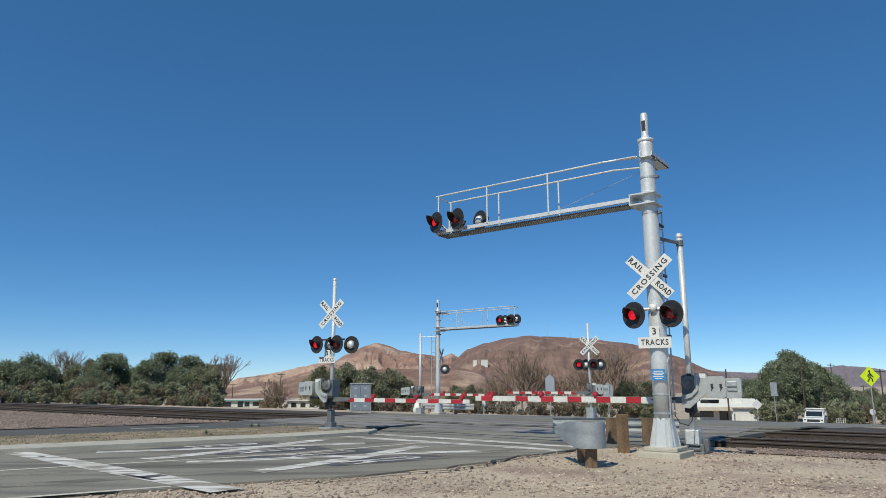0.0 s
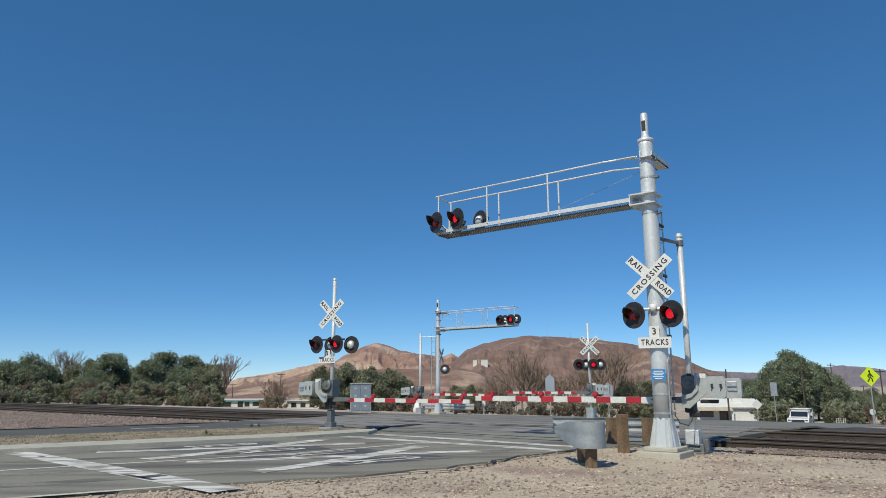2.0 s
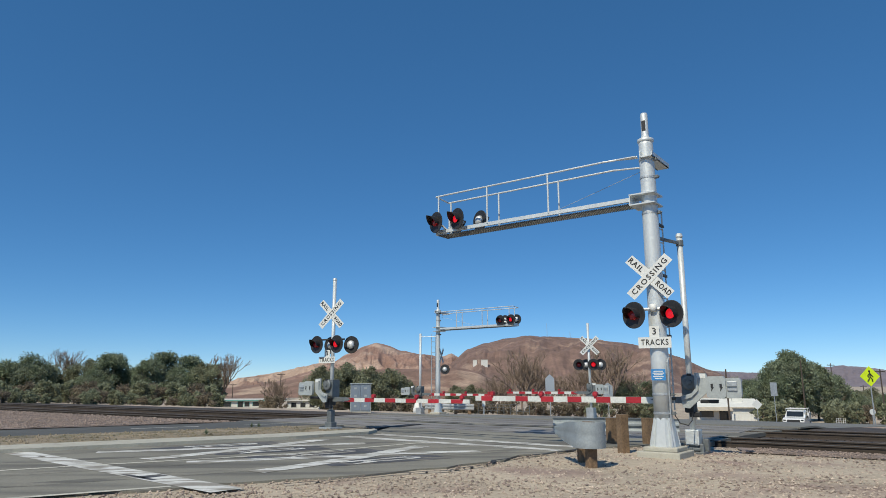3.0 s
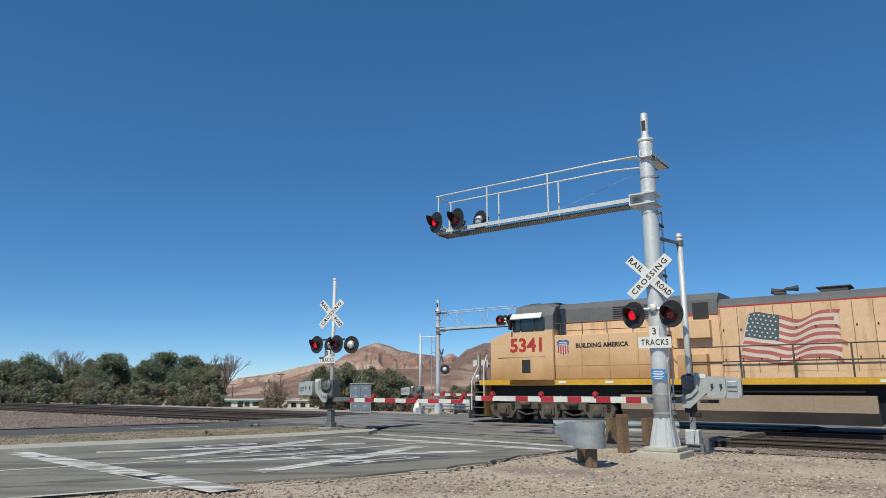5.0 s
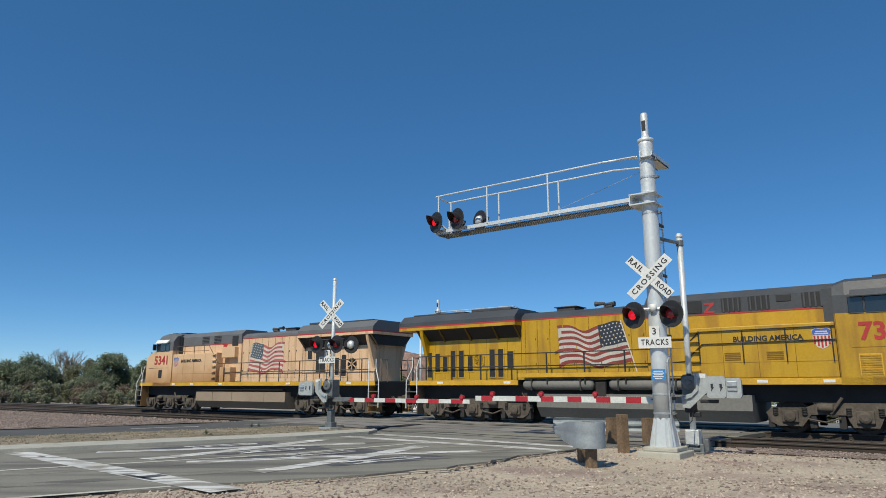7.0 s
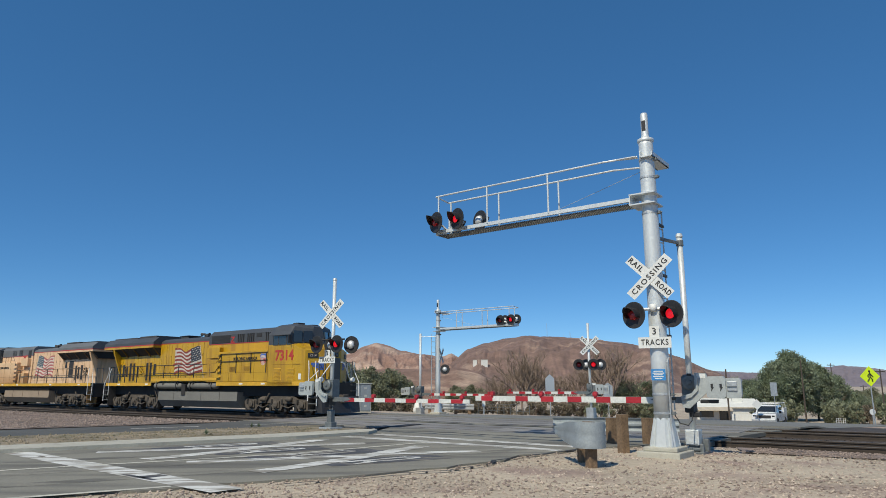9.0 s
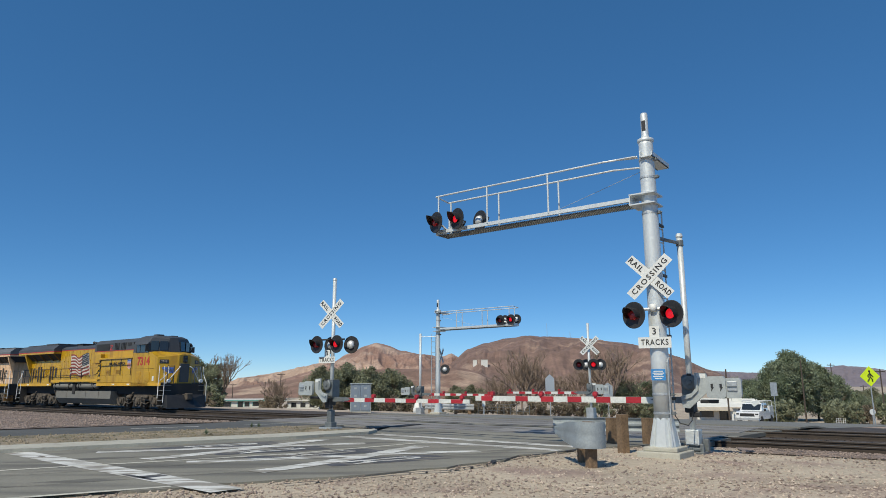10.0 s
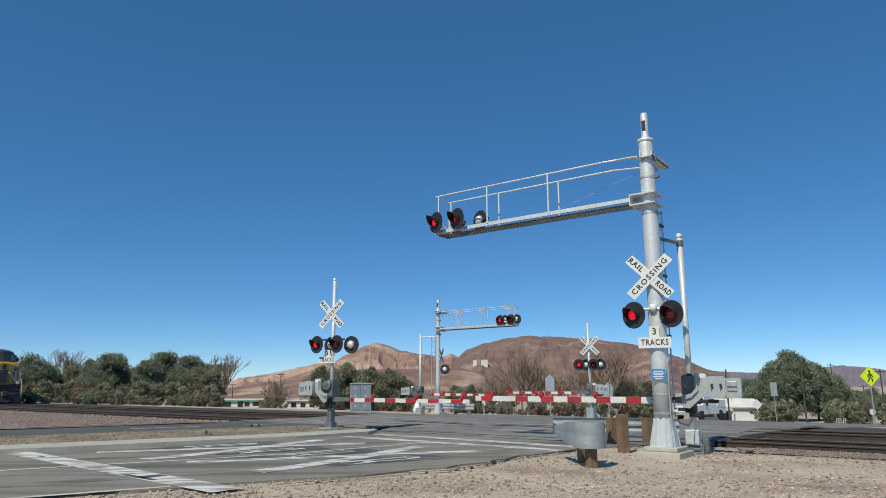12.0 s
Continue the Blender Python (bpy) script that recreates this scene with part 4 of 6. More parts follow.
# ---- locomotives ----
AXLES = []
def flag(owner, side, red, white, blue):
    """A waving flag painted large on the hood, hoist towards the cab."""
    y = side * 0.964
    def edge(u, k):
        x = -0.42 - 2.75 * u + 0.10 * math.sin(0.55 * k) * u + 0.33 * (k / 13) * (1 - u)
        z = 3.80 - 0.115 * k - 0.10 * u + 0.19 * math.sin(8.2 * u + 0.4 + 0.09 * k) * (0.35 + 0.65 * u) + 0.03 * math.sin(19 * u + 0.2 * k)
        return x, z
    def strip(bm, k0, k1, u0, u1, off, n=20):
        rows = []
        for i in range(n + 1):
            u = u0 + (u1 - u0) * i / n
            (xa, za), (xb, zb) = edge(u, k0), edge(u, k1)
            rows.append([bm.verts.new((xa, y + side * off, za)), bm.verts.new((xb, y + side * off, zb)), bm.verts.new((xb, y - side * 0.01, zb)), bm.verts.new((xa, y - side * 0.01, za))])
        for a, b in zip(rows, rows[1:]):
            for i in range(4):
                bm.faces.new((a[i], a[(i + 1) % 4], b[(i + 1) % 4], b[i]))
        bm.faces.new(rows[0]), bm.faces.new(rows[-1])
        bmesh.ops.recalc_face_normals(bm, faces=bm.faces)
        return bm
    f = part("flag_decal", strip(B(), 0.3, 12.7, 0.01, 0.985, 0.004), white, owner, "large faded waving striped flag decal")
    for k in range(0, 13, 2):
        part("flag_stripe", strip(B(), k, k + 1, 0, 1.0 - 0.02 * (k % 4), 0.007), red, f, "faded red stripe")
    part("flag_canton", strip(B(), -0.1, 7, 0, 0.36, 0.010), blue, f, "dark blue canton")
    stars = B()
    for r in range(6):
        for c in range(6):
            x, z = edge(0.030 + 0.055 * c + (0.03 if r % 2 else 0), 0.65 + 1.12 * r)
            lathe(stars, [(0.0, 0.0), (0.034, 0.0), (0.034, 0.014), (0.0, 0.014)], 5, pose(x, y, z, -90 * side, 0, 0))
    tagged(part("flag_star", stars, white, f, "small white stars"), kind="stuff")
    part("flag_pole", boxes((-0.02, 0.02, -0.004, 0.006, -1.02, 1.0)), FLAGWHITE, f, "pale painted pole", m=pose(-0.22, y + side * 0.008, 2.96, 0, -15.5, 0))


def shield(owner, x, side):
    y = side * 1.505
    out = [(-0.24, 0.10), (-0.27, 0.24), (-0.16, 0.32), (0, 0.28), (0.16, 0.32), (0.27, 0.24), (0.24, 0.10), (0.26, -0.10), (0.14, -0.28), (0, -0.34), (-0.14, -0.28), (-0.26, -0.10)]
    a, b = sorted((y - side * 0.01, y + side * 0.004))
    s = part("shield", prism(B(), [(x + u, 2.93 + w) for u, w in out], "y", a, b), FLAGWHITE, owner, "striped shield emblem")
    top = [(-0.235, 0.09), (-0.26, 0.23), (-0.155, 0.31), (0, 0.27), (0.155, 0.31), (0.26, 0.23), (0.235, 0.09)]
    a, b = sorted((y, y + side * 0.008))
    part("shield_top", prism(B(), [(x + u, 2.93 + w) for u, w in top], "y", a, b), SHIELDBLUE, s, "blue shield head")
    for i in range(5):
        u = -0.2 + 0.1 * i
        low = -0.30 + 0.9 * abs(u) ** 1.3
        part("shield_stripe", boxes((x + u - 0.027, x + u + 0.027, *sorted((y, y + side * 0.008)), 2.93 + low, 3.0)), NUMRED, s)
    for z, w in ((0.2, 0.16), (0.135, 0.19)):
        part("text_bar", boxes((x - w, x + w, *sorted((y + side * 0.007, y + side * 0.011)), 2.93 + z - 0.02, 2.93 + z + 0.02)), FLAGWHITE, s)


def truck(owner, xc, side):
    """Three-axle bogie side: frame, journal boxes, springs, brake gear."""
    y0, y1 = sorted((side * 1.02, side * 1.16))
    out = [(-2.75, 0.62), (-2.6, 0.78), (-1.6, 0.80), (-1.2, 0.95), (1.2, 0.95), (1.6, 0.80), (2.6, 0.78), (2.75, 0.62), (2.62, 0.34), (2.40, 0.22), (1.72, 0.22), (1.45, 0.58), (0.5, 0.58), (0.34, 0.22), (-0.34, 0.22), (-0.5, 0.58), (-1.45, 0.58), (-1.72, 0.22), (-2.40, 0.22), (-2.62, 0.34)]
    fr = part("truck_frame", prism(B(), [(xc + u, w) for u, w in out], "y", y0, y1), UNDER, owner, "dusty cast truck side frame")
    for ax in (-2.05, 0.0, 2.05):
        bm = boxes((xc + ax - 0.24, xc + ax + 0.24, *sorted((side * 1.14, side * 1.24)), 0.34, 0.72), bevel=0.03)
        lathe(bm, [(0, 0.0), (0.17, 0.0), (0.17, 0.06), (0.10, 0.09), (0, 0.09)], 18, pose(xc + ax, side * 1.24, 0.53, -90 * side, 0, 0))
        part("journal_box", bm, UNDER, fr)
        for k in (-0.42, 0.42):
            bm = B()
            for j in range(5):
                lathe(bm, [(0.06, 0), (0.09, 0.012), (0.09, 0.035), (0.06, 0.047)], 10, pose(xc + ax + k, side * 1.13, 0.55 + 0.05 * j))
            part("spring", bm, DARK, fr)
    for ax in (-1.05, 1.0):
        part("brake_cylinder", lathe(B(), [(0, -0.22), (0.11, -0.2), (0.13, -0.05), (0.13, 0.2), (0.08, 0.24), (0, 0.24)], 14, pose(xc + ax, side * 1.22, 0.80, 0, 90, 0)), UNDER, fr, "", True)
        part("brake_rod", tube(B(), [(xc + ax - 0.5, side * 1.2, 0.45), (xc + ax, side * 1.22, 0.36), (xc + ax + 0.4, side * 1.2, 0.5)], 0.03, 6), UNDER, fr)
    for ax in (-2.62, -1.42, -0.62, 0.62, 1.42, 2.62):
        part("brake_hanger", boxes((xc + ax - 0.10, xc + ax + 0.10, *sorted((side * 0.86, side * 1.12)), 0.16, 0.70), bevel=0.02), DARK, fr)
    part("damper", tube(B(), [(xc - 0.9, side * 1.22, 0.62), (xc - 0.55, side * 1.24, 1.1)], 0.05, 8), UNDER, fr)
    part("sand_pipe", tube(B(), [(xc + 2.4, side * 1.2, 1.2), (xc + 2.7, side * 1.15, 0.7), (xc + 2.62, side * 1.0, 0.15)], 0.025, 6), UNDER, fr)


def locomotive(paint, low, number, tank, tubes, slots, fan_x, label, grey, rear, shade):
    LOCOGREY = grey
    L = thing("locomotive", Matrix(), label, "locomotive", "locomotives")
    spans = ((-10.3, -4.7, 0.0), (-4.7, 2.15, 0.26), (2.15, 10.12, 0.0)) if tubes else ((-10.3, 10.12, 0.0),)
    part("underframe", boxes((-10.2, 10.2, -1.0, 1.0, 0.95, 1.5), *[(a, b, *((-1.48, 1.48) if not up else (-0.98, 0.98)), 1.5, 1.66) for a, b, up in spans]), DARK, L, "dark steel underframe")
    part("deck", boxes(*[(a, min(b, 10.0), -1.5, 1.5, 1.66 + up, 1.72 + up) for a, b, up in spans]), LOCOGREY, L)
    for side in (1, -1):
        y0, y1 = sorted((side * 1.46, side * 1.525))
        sill = part("side_sill", boxes(*[(a, b, y0, y1, 1.51 + up * 1.15, 1.715 + up) for a, b, up in spans]), SILLYELLOW, L, "yellow side sill stripe")
        for x in (-8.6, -5.2, 4.4, 6.3) if tubes else (-8.6, -4.2, 1.6, 4.4, 6.3):
            part("reflector", boxes((x - 0.16, x + 0.16, *sorted((side * 1.524, side * 1.53)), 1.57, 1.66)), STEELWHITE, sill)
    # nose and cab
    def ring(x, half, side_top, inner, top):
        return [(x, -half, 1.5), (x, half, 1.5), (x, half, side_top), (x, inner, top), (x, -inner, top), (x, -half, side_top)]
    part("nose", loft(B(), [ring(8.62, 1.515, 3.66, 0.9, 3.74), ring(9.55, 1.5, 3.30, 0.6, 3.62), ring(10.25, 0.40, 3.44, 0.28, 3.50)]), low, L, "sloped wedge-shaped short nose")
    lamp_box = part("headlight", boxes((10.22, 10.31, -0.15, 0.15, 2.98, 3.42), bevel=0.02), BLACK, L, "stacked twin headlight")
    for z in (3.09, 3.31):
        part("lens", lathe(B(), [(0, 0), (0.085, 0), (0.085, 0.02), (0, 0.03)], 14, pose(10.305, 0, z, 0, 90, 0)), GLASS, lamp_box)
    part("nose_door", boxes((10.2, 10.28, -0.33, 0.33, 1.75, 2.92), bevel=0.015), LOCOGREY if not shade else paint, L)
    part("cab", prism(B(), [(-1.525, 1.5), (1.525, 1.5), (1.525, 3.66), (-1.525, 3.66)], "x", 6.62, 8.64), low, L, "cab lower side")
    top = B()
    def cab_ring(x, zt):
        return [(x, -1.525, 3.66), (x, 1.525, 3.66), (x, 1.515, 4.22), (x, 1.28, zt - 0.12), (x, 0.95, zt), (x, -0.95, zt), (x, -1.28, zt - 0.12), (x, -1.515, 4.22)]
    loft(top, [cab_ring(6.62, 4.66), cab_ring(6.95, 4.77), cab_ring(8.1, 4.78), cab_ring(8.4, 4.72), [(8.98 - 0.2 * (z - 3.66), y * 0.25, z) for _, y, z in cab_ring(8.6, 4.64)]])
    part("cab_roof", top, LOCOGREY, L, "grey cab roof")
    part("roof_gear", boxes((6.9, 7.5, -0.5, 0.5, 4.76, 4.84), (7.7, 8.1, -0.8, -0.3, 4.77, 4.86), (7.6, 8.05, 0.3, 0.75, 4.77, 4.83), bevel=0.01), ROOFDARK, L)
    for side in (1, -1):
        for x0, x1 in ((7.02, 7.42), (7.47, 8.05), (8.12, 8.42)):
            w = part("cab_window", boxes((x0, x1, *sorted((side * 1.50, side * 1.532)), 3.66, 4.16), bevel=0.01), GLASS, L, "dark cab side window")
            part("window_frame", boxes((x0 - 0.03, x0, *sorted((side * 1.5, side * 1.545)), 3.67, 4.17), (x1, x1 + 0.03, *sorted((side * 1.5, side * 1.545)), 3.67, 4.17), (x0, x1, *sorted((side * 1.5, side * 1.545)), 4.14, 4.17), (x0, x1, *sorted((side * 1.5, side * 1.545)), 3.63, 3.66)), BLACK if shade else LOCOGREY, w)
        part("sunshade", prism(B(), [(side * 1.52, 4.20), (side * 1.66, 4.13), (side * 1.67, 4.16), (side * 1.50, 4.36)], "x", 7.1, 8.5), STEELWHITE if shade else LOCOGREY, L, "window sunshade")
        part("cab_door", boxes((6.30, 6.60, *sorted((side * 1.02, side * 1.12)), 2.0, 4.5)), GLASS if shade else LOCOGREY, L)
        part("mirror", boxes((8.45, 8.52, *sorted((side * 1.55, side * 1.78)), 3.72, 4.1), bevel=0.01), BLACK, L)
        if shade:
            part("cab_vent", boxes((7.68, 8.06, *sorted((side * 1.51, side * 1.532)), 1.98, 2.50)), GRILLE, L, "dark square vent")
        seam = B()
        box(seam, 7.0, 9.2, *sorted((side * 1.515, side * 1.53)), 2.60, 2.615)
        box(seam, 6.63, 6.65, *sorted((side * 1.515, side * 1.53)), 1.72, 3.66)
        part("panel_seam", seam, SEAM_PEACH if shade else SEAM_YELLOW, L)
        if not shade:
            for x0 in (7.15, 8.2):
                v = part("louvred_vent", boxes((x0, x0 + 0.6, *sorted((side * 1.51, side * 1.53)), 1.76, 2.42)), SILLYELLOW, L, "louvred body vent")
                for k in range(9):
                    part("louvre", boxes((x0 + 0.03, x0 + 0.57, *sorted((side * 1.528, side * 1.545)), 1.79 + 0.068 * k, 1.83 + 0.068 * k)), paint, v)
            part("notice", boxes((9.1, 9.3, *sorted((side * 1.46, side * 1.525)), 1.82, 2.12)), STEELWHITE, L)
        m = pose(7.8 if shade else 7.95, side * 1.53, 3.06, 0, 0, 180 if side > 0 else 0)
        part("number", lettering(number, 0.54, 0.006, 0.022, 1.45), NUMRED, L, "large red road number", m=m)
        shield(L, 6.22, side)
        m = pose(4.65, side * 1.508, 2.98, 0, 0, 180 if side > 0 else 0)
        part("slogan", lettering("BUILDING AMERICA", 0.17, 0.004, 0.008, 2.1), INK, L, "small lettering", m=m)
    for side in (1, -1):
        facet = pose(8.69, side * 0.95, 0, 0, 0, side * 27)
        for y0, y1, lean in ((-0.53, -0.04, 0.06), (0.04, 0.50, 0.0)):
            y0, y1 = sorted((side * y0, side * y1))
            pane = [[(0.035, y0, 3.78), (0.035, y1, 3.78), (-0.1, y1, 3.78), (-0.1, y0, 3.78)], [(0.025 - lean, y0, 4.38), (0.025 - lean, y1, 4.38), (-0.16, y1, 4.38), (-0.16, y0, 4.38)]]
            part("windshield", loft(B(), pane), GLASS, L, "dark windshield pane", m=facet)
    # equipment cabinets and hoods
    part("cabinet", boxes((2.15, 6.60, -1.5, 1.5, 1.72, 3.42), bevel=0.03), low, L, "full-width equipment cabinet")
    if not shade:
        part("cabinet_ledge", boxes((1.1, 2.15, -1.5, 1.5, 1.72, 3.0), bevel=0.03), low, L)
    part("front_hood", boxes((0.5, 6.62, -1.02, 1.02, 1.72, 3.92)), paint, L, "front hood")
    part("front_hood_roof", prism(B(), [(-1.03, 3.92), (1.03, 3.92), (1.03, 4.45), (0.75, 4.70), (-0.75, 4.70), (-1.03, 4.45)], "x", 0.5, 6.60), LOCOGREY, L, "grey hood roof")
    part("main_hood", boxes((-4.8, 0.5, -0.95, 0.95, 1.72, 4.16)), paint, L, "long hood side")
    part("main_hood_roof", prism(B(), [(-0.95, 4.16), (0.95, 4.16), (0.93, 4.30), (0.66, 4.46), (-0.66, 4.46), (-0.93, 4.30)], "x", -4.8, 0.5), LOCOGREY, L, "grey hood roof")
    for side in (1, -1):
        part("red_line", boxes((-4.8, 0.5, *sorted((side * 0.95, side * 0.956)), 4.13, 4.175), (0.5, 6.6, *sorted((side * 1.02, side * 1.036)), 3.90, 3.935)), NUMRED, L, "thin red stripe")
        for i in range(9):
            x = -4.62 + 0.565 * i
            d = part("hood_door", boxes((x + 0.012, x + 0.545, *sorted((side * 0.94, side * 0.958)), 1.95, 4.02)), paint, L, "hood access door")
            for z in (2.3, 3.3):
                part("latch", boxes((x + 0.46, x + 0.50, *sorted((side * 0.955, side * 0.975)), z, z + 0.08)), DARK if shade else SEAM_YELLOW, d)
            for z in (2.1, 2.9, 3.75):
                part("hinge", boxes((x + 0.005, x + 0.035, *sorted((side * 0.95, side * 0.974)), z, z + 0.11)), paint, d)
        flag(L, side, *((FLAGRED, FLAGWHITE, FLAGBLUE) if shade else (FLAGRED_DEEP, FLAGWHITE_DEEP, FLAGBLUE_DEEP)))
        for x0, x1, z0, z1 in ((2.45, 3.12, 3.98, 4.42), (3.62, 4.32, 3.98, 4.42)) if shade else ():
            g = part("intake", boxes((x0, x1, *sorted((side * 1.0, side * 1.04)), z0, z1)), GRILLE, L, "dark louvred intake")
            for k in range(5):
                part("slat", boxes((x0, x1, *sorted((side * 1.035, side * 1.055)), z0 + 0.085 * k + 0.02, z0 + 0.085 * k + 0.045)), LOCOGREY, g)
        if shade:
            part("side_window", boxes((0.82, 1.36, *sorted((side * 1.0, side * 1.045)), 3.78, 4.36)), GRILLE, L, "dark square screen")
        part("side_box", boxes((0.75, 1.95, *sorted((side * 1.0, side * 1.30)), 3.10, 3.72), (0.9, 1.9, *sorted((side * 1.0, side * 1.42)), 1.72, 2.55), bevel=0.02), low, L, "protruding equipment box")
        if shade:
            zig = prism(B(), [(1.4, 3.97), (2.5, 3.97), (2.15, 3.82), (2.35, 3.65), (1.75, 3.65), (1.95, 3.60), (2.6, 3.58), (2.1, 3.80), (2.45, 3.93), (1.4, 3.93)][:4] + [(1.95, 3.66), (1.75, 3.92), (1.4, 3.92)], "y", *sorted((side * 1.0, side * 1.034)))
            part("lightning_stripe", zig, NUMRED, L, "red zigzag stripe")
        # railing along the walkway
        xs = [-9.4, -8.0, -6.5, -5.0, -3.4, -1.8, -0.2, 1.4]
        for x in xs:
            part("stanchion", tube(B(), [(x, side * 1.48, 1.55), (x, side * 1.48, 2.76)], 0.030, 6), UNDER if shade else BLACK, L)
        for z in (2.76, 2.26):
            part("handrail", tube(B(), [(-9.8, side * 1.48, z), (1.95 if z > 2.5 else 1.4, side * 1.48, z)], 0.024, 6), UNDER if shade else BLACK, L, "thin walkway handrail")
        iron = UNDER if shade else BLACK
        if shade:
            part("handrail", tube(B(), [(1.95, side * 1.48, 2.76), (2.9, side * 1.52, 3.85), (6.6, side * 1.50, 3.87)], 0.018, 6), iron, L)
            for x in (3.4, 4.4, 5.4, 6.3):
                part("stanchion", tube(B(), [(x, side * 1.49, 3.40), (x, side * 1.49, 3.87)], 0.018, 6), iron, L)
            part("handrail", tube(B(), [(2.9, side * 1.50, 3.55), (6.6, side * 1.50, 3.58)], 0.014, 6), iron, L)
        else:
            part("handrail", tube(B(), [(1.95, side * 1.48, 2.76), (2.5, side * 1.54, 3.28), (6.6, side * 1.54, 3.30)], 0.02, 6), iron, L)
            part("handrail", tube(B(), [(1.4, side * 1.48, 2.26), (2.0, side * 1.54, 2.30), (2.6, side * 1.54, 2.86), (6.6, side * 1.54, 2.88)], 0.02, 6), iron, L)
            for x in (2.5, 3.9, 5.2, 6.5):
                part("stanchion", tube(B(), [(x, side * 1.54, 2.2), (x, side * 1.54, 3.30)], 0.02, 6), iron, L)
            part("roof_screen", boxes((0.78, 2.55, *sorted((side * 1.0, side * 1.05)), 3.98, 4.42), bevel=0.01), GRILLE, L, "long dark intake screen")
            part("roof_screen", boxes((4.95, 5.4, *sorted((side * 1.0, side * 1.05)), 4.2, 4.42), bevel=0.01), GRILLE, L, "dark intake screen")
            for x0, x1 in ((3.2, 3.85), (4.07, 4.75), (5.7, 6.35)):
                g = part("roof_grille", boxes((x0, x1, *sorted((side * 1.0, side * 1.034)), 3.97, 4.44)), GRILLE, L, "dark grille with upright bars")
                for k in range(4):
                    x = x0 + (x1 - x0) * (k + 0.5) / 4
                    part("grille_bar", boxes((x - 0.025, x + 0.025, *sorted((side * 1.03, side * 1.07)), 3.97, 4.44)), LOCOGREY, g)
            zig = prism(B(), [(2.62, 3.96), (2.95, 3.96), (2.98, 4.02), (2.74, 4.04), (2.97, 4.26), (2.97, 4.32), (2.64, 4.32), (2.64, 4.26), (2.84, 4.25), (2.62, 4.03)], "y", *sorted((side * 1.0, side * 1.038)))
            part("lightning_stripe", zig, NUMRED, L, "small red zigzag")
            part("hood_vent", boxes(*[(x, x + 0.5, *sorted((side * 1.49, side * 1.512)), 2.30 + 0.055 * k, 2.33 + 0.055 * k) for x in (3.3, 4.6) for k in range(5)]), SEAM_YELLOW, L, "small louvred vents")
        # thin strips in the darker paint tone draw the door and panel gaps
        seams = B()
        for i in range(10):
            x = -4.62 + 0.565 * i
            box(seams, x - 0.011, x + 0.011, *sorted((side * 0.94, side * 0.957)), 1.9, 4.1)
        for x in (3.25, 4.35, 5.45):
            box(seams, x - 0.007, x + 0.007, *sorted((side * 1.49, side * 1.506)), 1.75, 3.4)
        box(seams, 2.2, 6.6, *sorted((side * 1.49, side * 1.505)), 2.22, 2.232)
        for x in (-9.3, -8.75, -7.98, -7.43, -6.52, -5.5, -4.82):
            box(seams, x - 0.008, x + 0.008, *sorted((side * 0.94, side * 0.957)), 1.78, 3.45)
        tagged(part("door_seam", seams, SEAM_PEACH if shade else SEAM_YELLOW, L, "darker strips along the gaps between the doors"), kind="stuff")
        part("ladder", boxes(*[(2.16, 2.5, *sorted((side * 1.50, side * 1.62)), 1.95 + 0.33 * k, 1.99 + 0.33 * k) for k in range(5)]), low, L, "grab steps on the cabinet")
    # radiator section
    part("rear_hood", boxes((-9.75, -4.8, -0.95, 0.95, 1.72, 3.52)), paint, L, "rear hood side")
    fl = [(-0.95, 3.46), (0.95, 3.46), (1.5, 3.96), (-1.5, 3.96)]
    part("radiator_intake", prism(B(), fl, "x", -10.0, -4.8), GRILLE, L, "dark slanted radiator intake")
    for x in (-9.95, -8.7, -7.3, -5.9, -4.85):
        for side in (1, -1):
            part("intake_rib", prism(B(), [(side * 0.93, 3.40), (side * 1.02, 3.40), (side * 1.53, 3.95), (side * 1.42, 3.95)], "x", x - 0.025, x + 0.025), SEAM_PEACH if shade else SEAM_YELLOW, L)
    part("radiator_band", prism(B(), [(-1.52, 3.94), (1.52, 3.94), (1.52, 4.07), (-1.52, 4.07)], "x", rear, -4.78), paint, L, "pale stripe on the radiator edge")
    part("radiator_stripe", prism(B(), [(-1.524, 4.07), (1.524, 4.07), (1.524, 4.13), (-1.524, 4.13)], "x", rear, -4.77), NUMRED, L, "thin red stripe")
    part("radiator_roof", prism(B(), [(-1.52, 4.13), (1.52, 4.13), (1.52, 4.30), (1.15, 4.62), (-1.15, 4.62), (-1.52, 4.30)], "x", rear, -4.78), LOCOGREY, L, "grey overhanging radiator roof")
    part("radiator_screen", boxes((rear + 0.45, -7.6, -1.05, 1.05, 4.62, 4.70), (-7.2, -5.2, -1.1, 1.1, 4.62, 4.74), bevel=0.02), ROOFDARK, L, "dark radiator fan screens")
    for side in (1, -1):
        part("rear_bracket", prism(B(), [(side * 0.94, 2.3), (side * 0.94, 3.9), (side * 1.5, 3.96), (side * 1.45, 3.7)], "x", -9.78, -9.62), paint, L, "sloped bracket under the radiator roof")
        for x0, x1, z0, z1 in slots:
            s = part("hood_opening", boxes((x0, x1, *sorted((side * 0.94, side * 0.957)), z0, z1)), GRILLE, L, "dark mesh opening")
            part("opening_frame", boxes((x0 - 0.05, x0, *sorted((side * 0.94, side * 0.968)), z0 - 0.05, z1 + 0.05), (x1, x1 + 0.05, *sorted((side * 0.94, side * 0.968)), z0 - 0.05, z1 + 0.05), (x0, x1, *sorted((side * 0.94, side * 0.968)), z1, z1 + 0.05), (x0, x1, *sorted((side * 0.94, side * 0.968)), z0 - 0.05, z0)), paint, s)
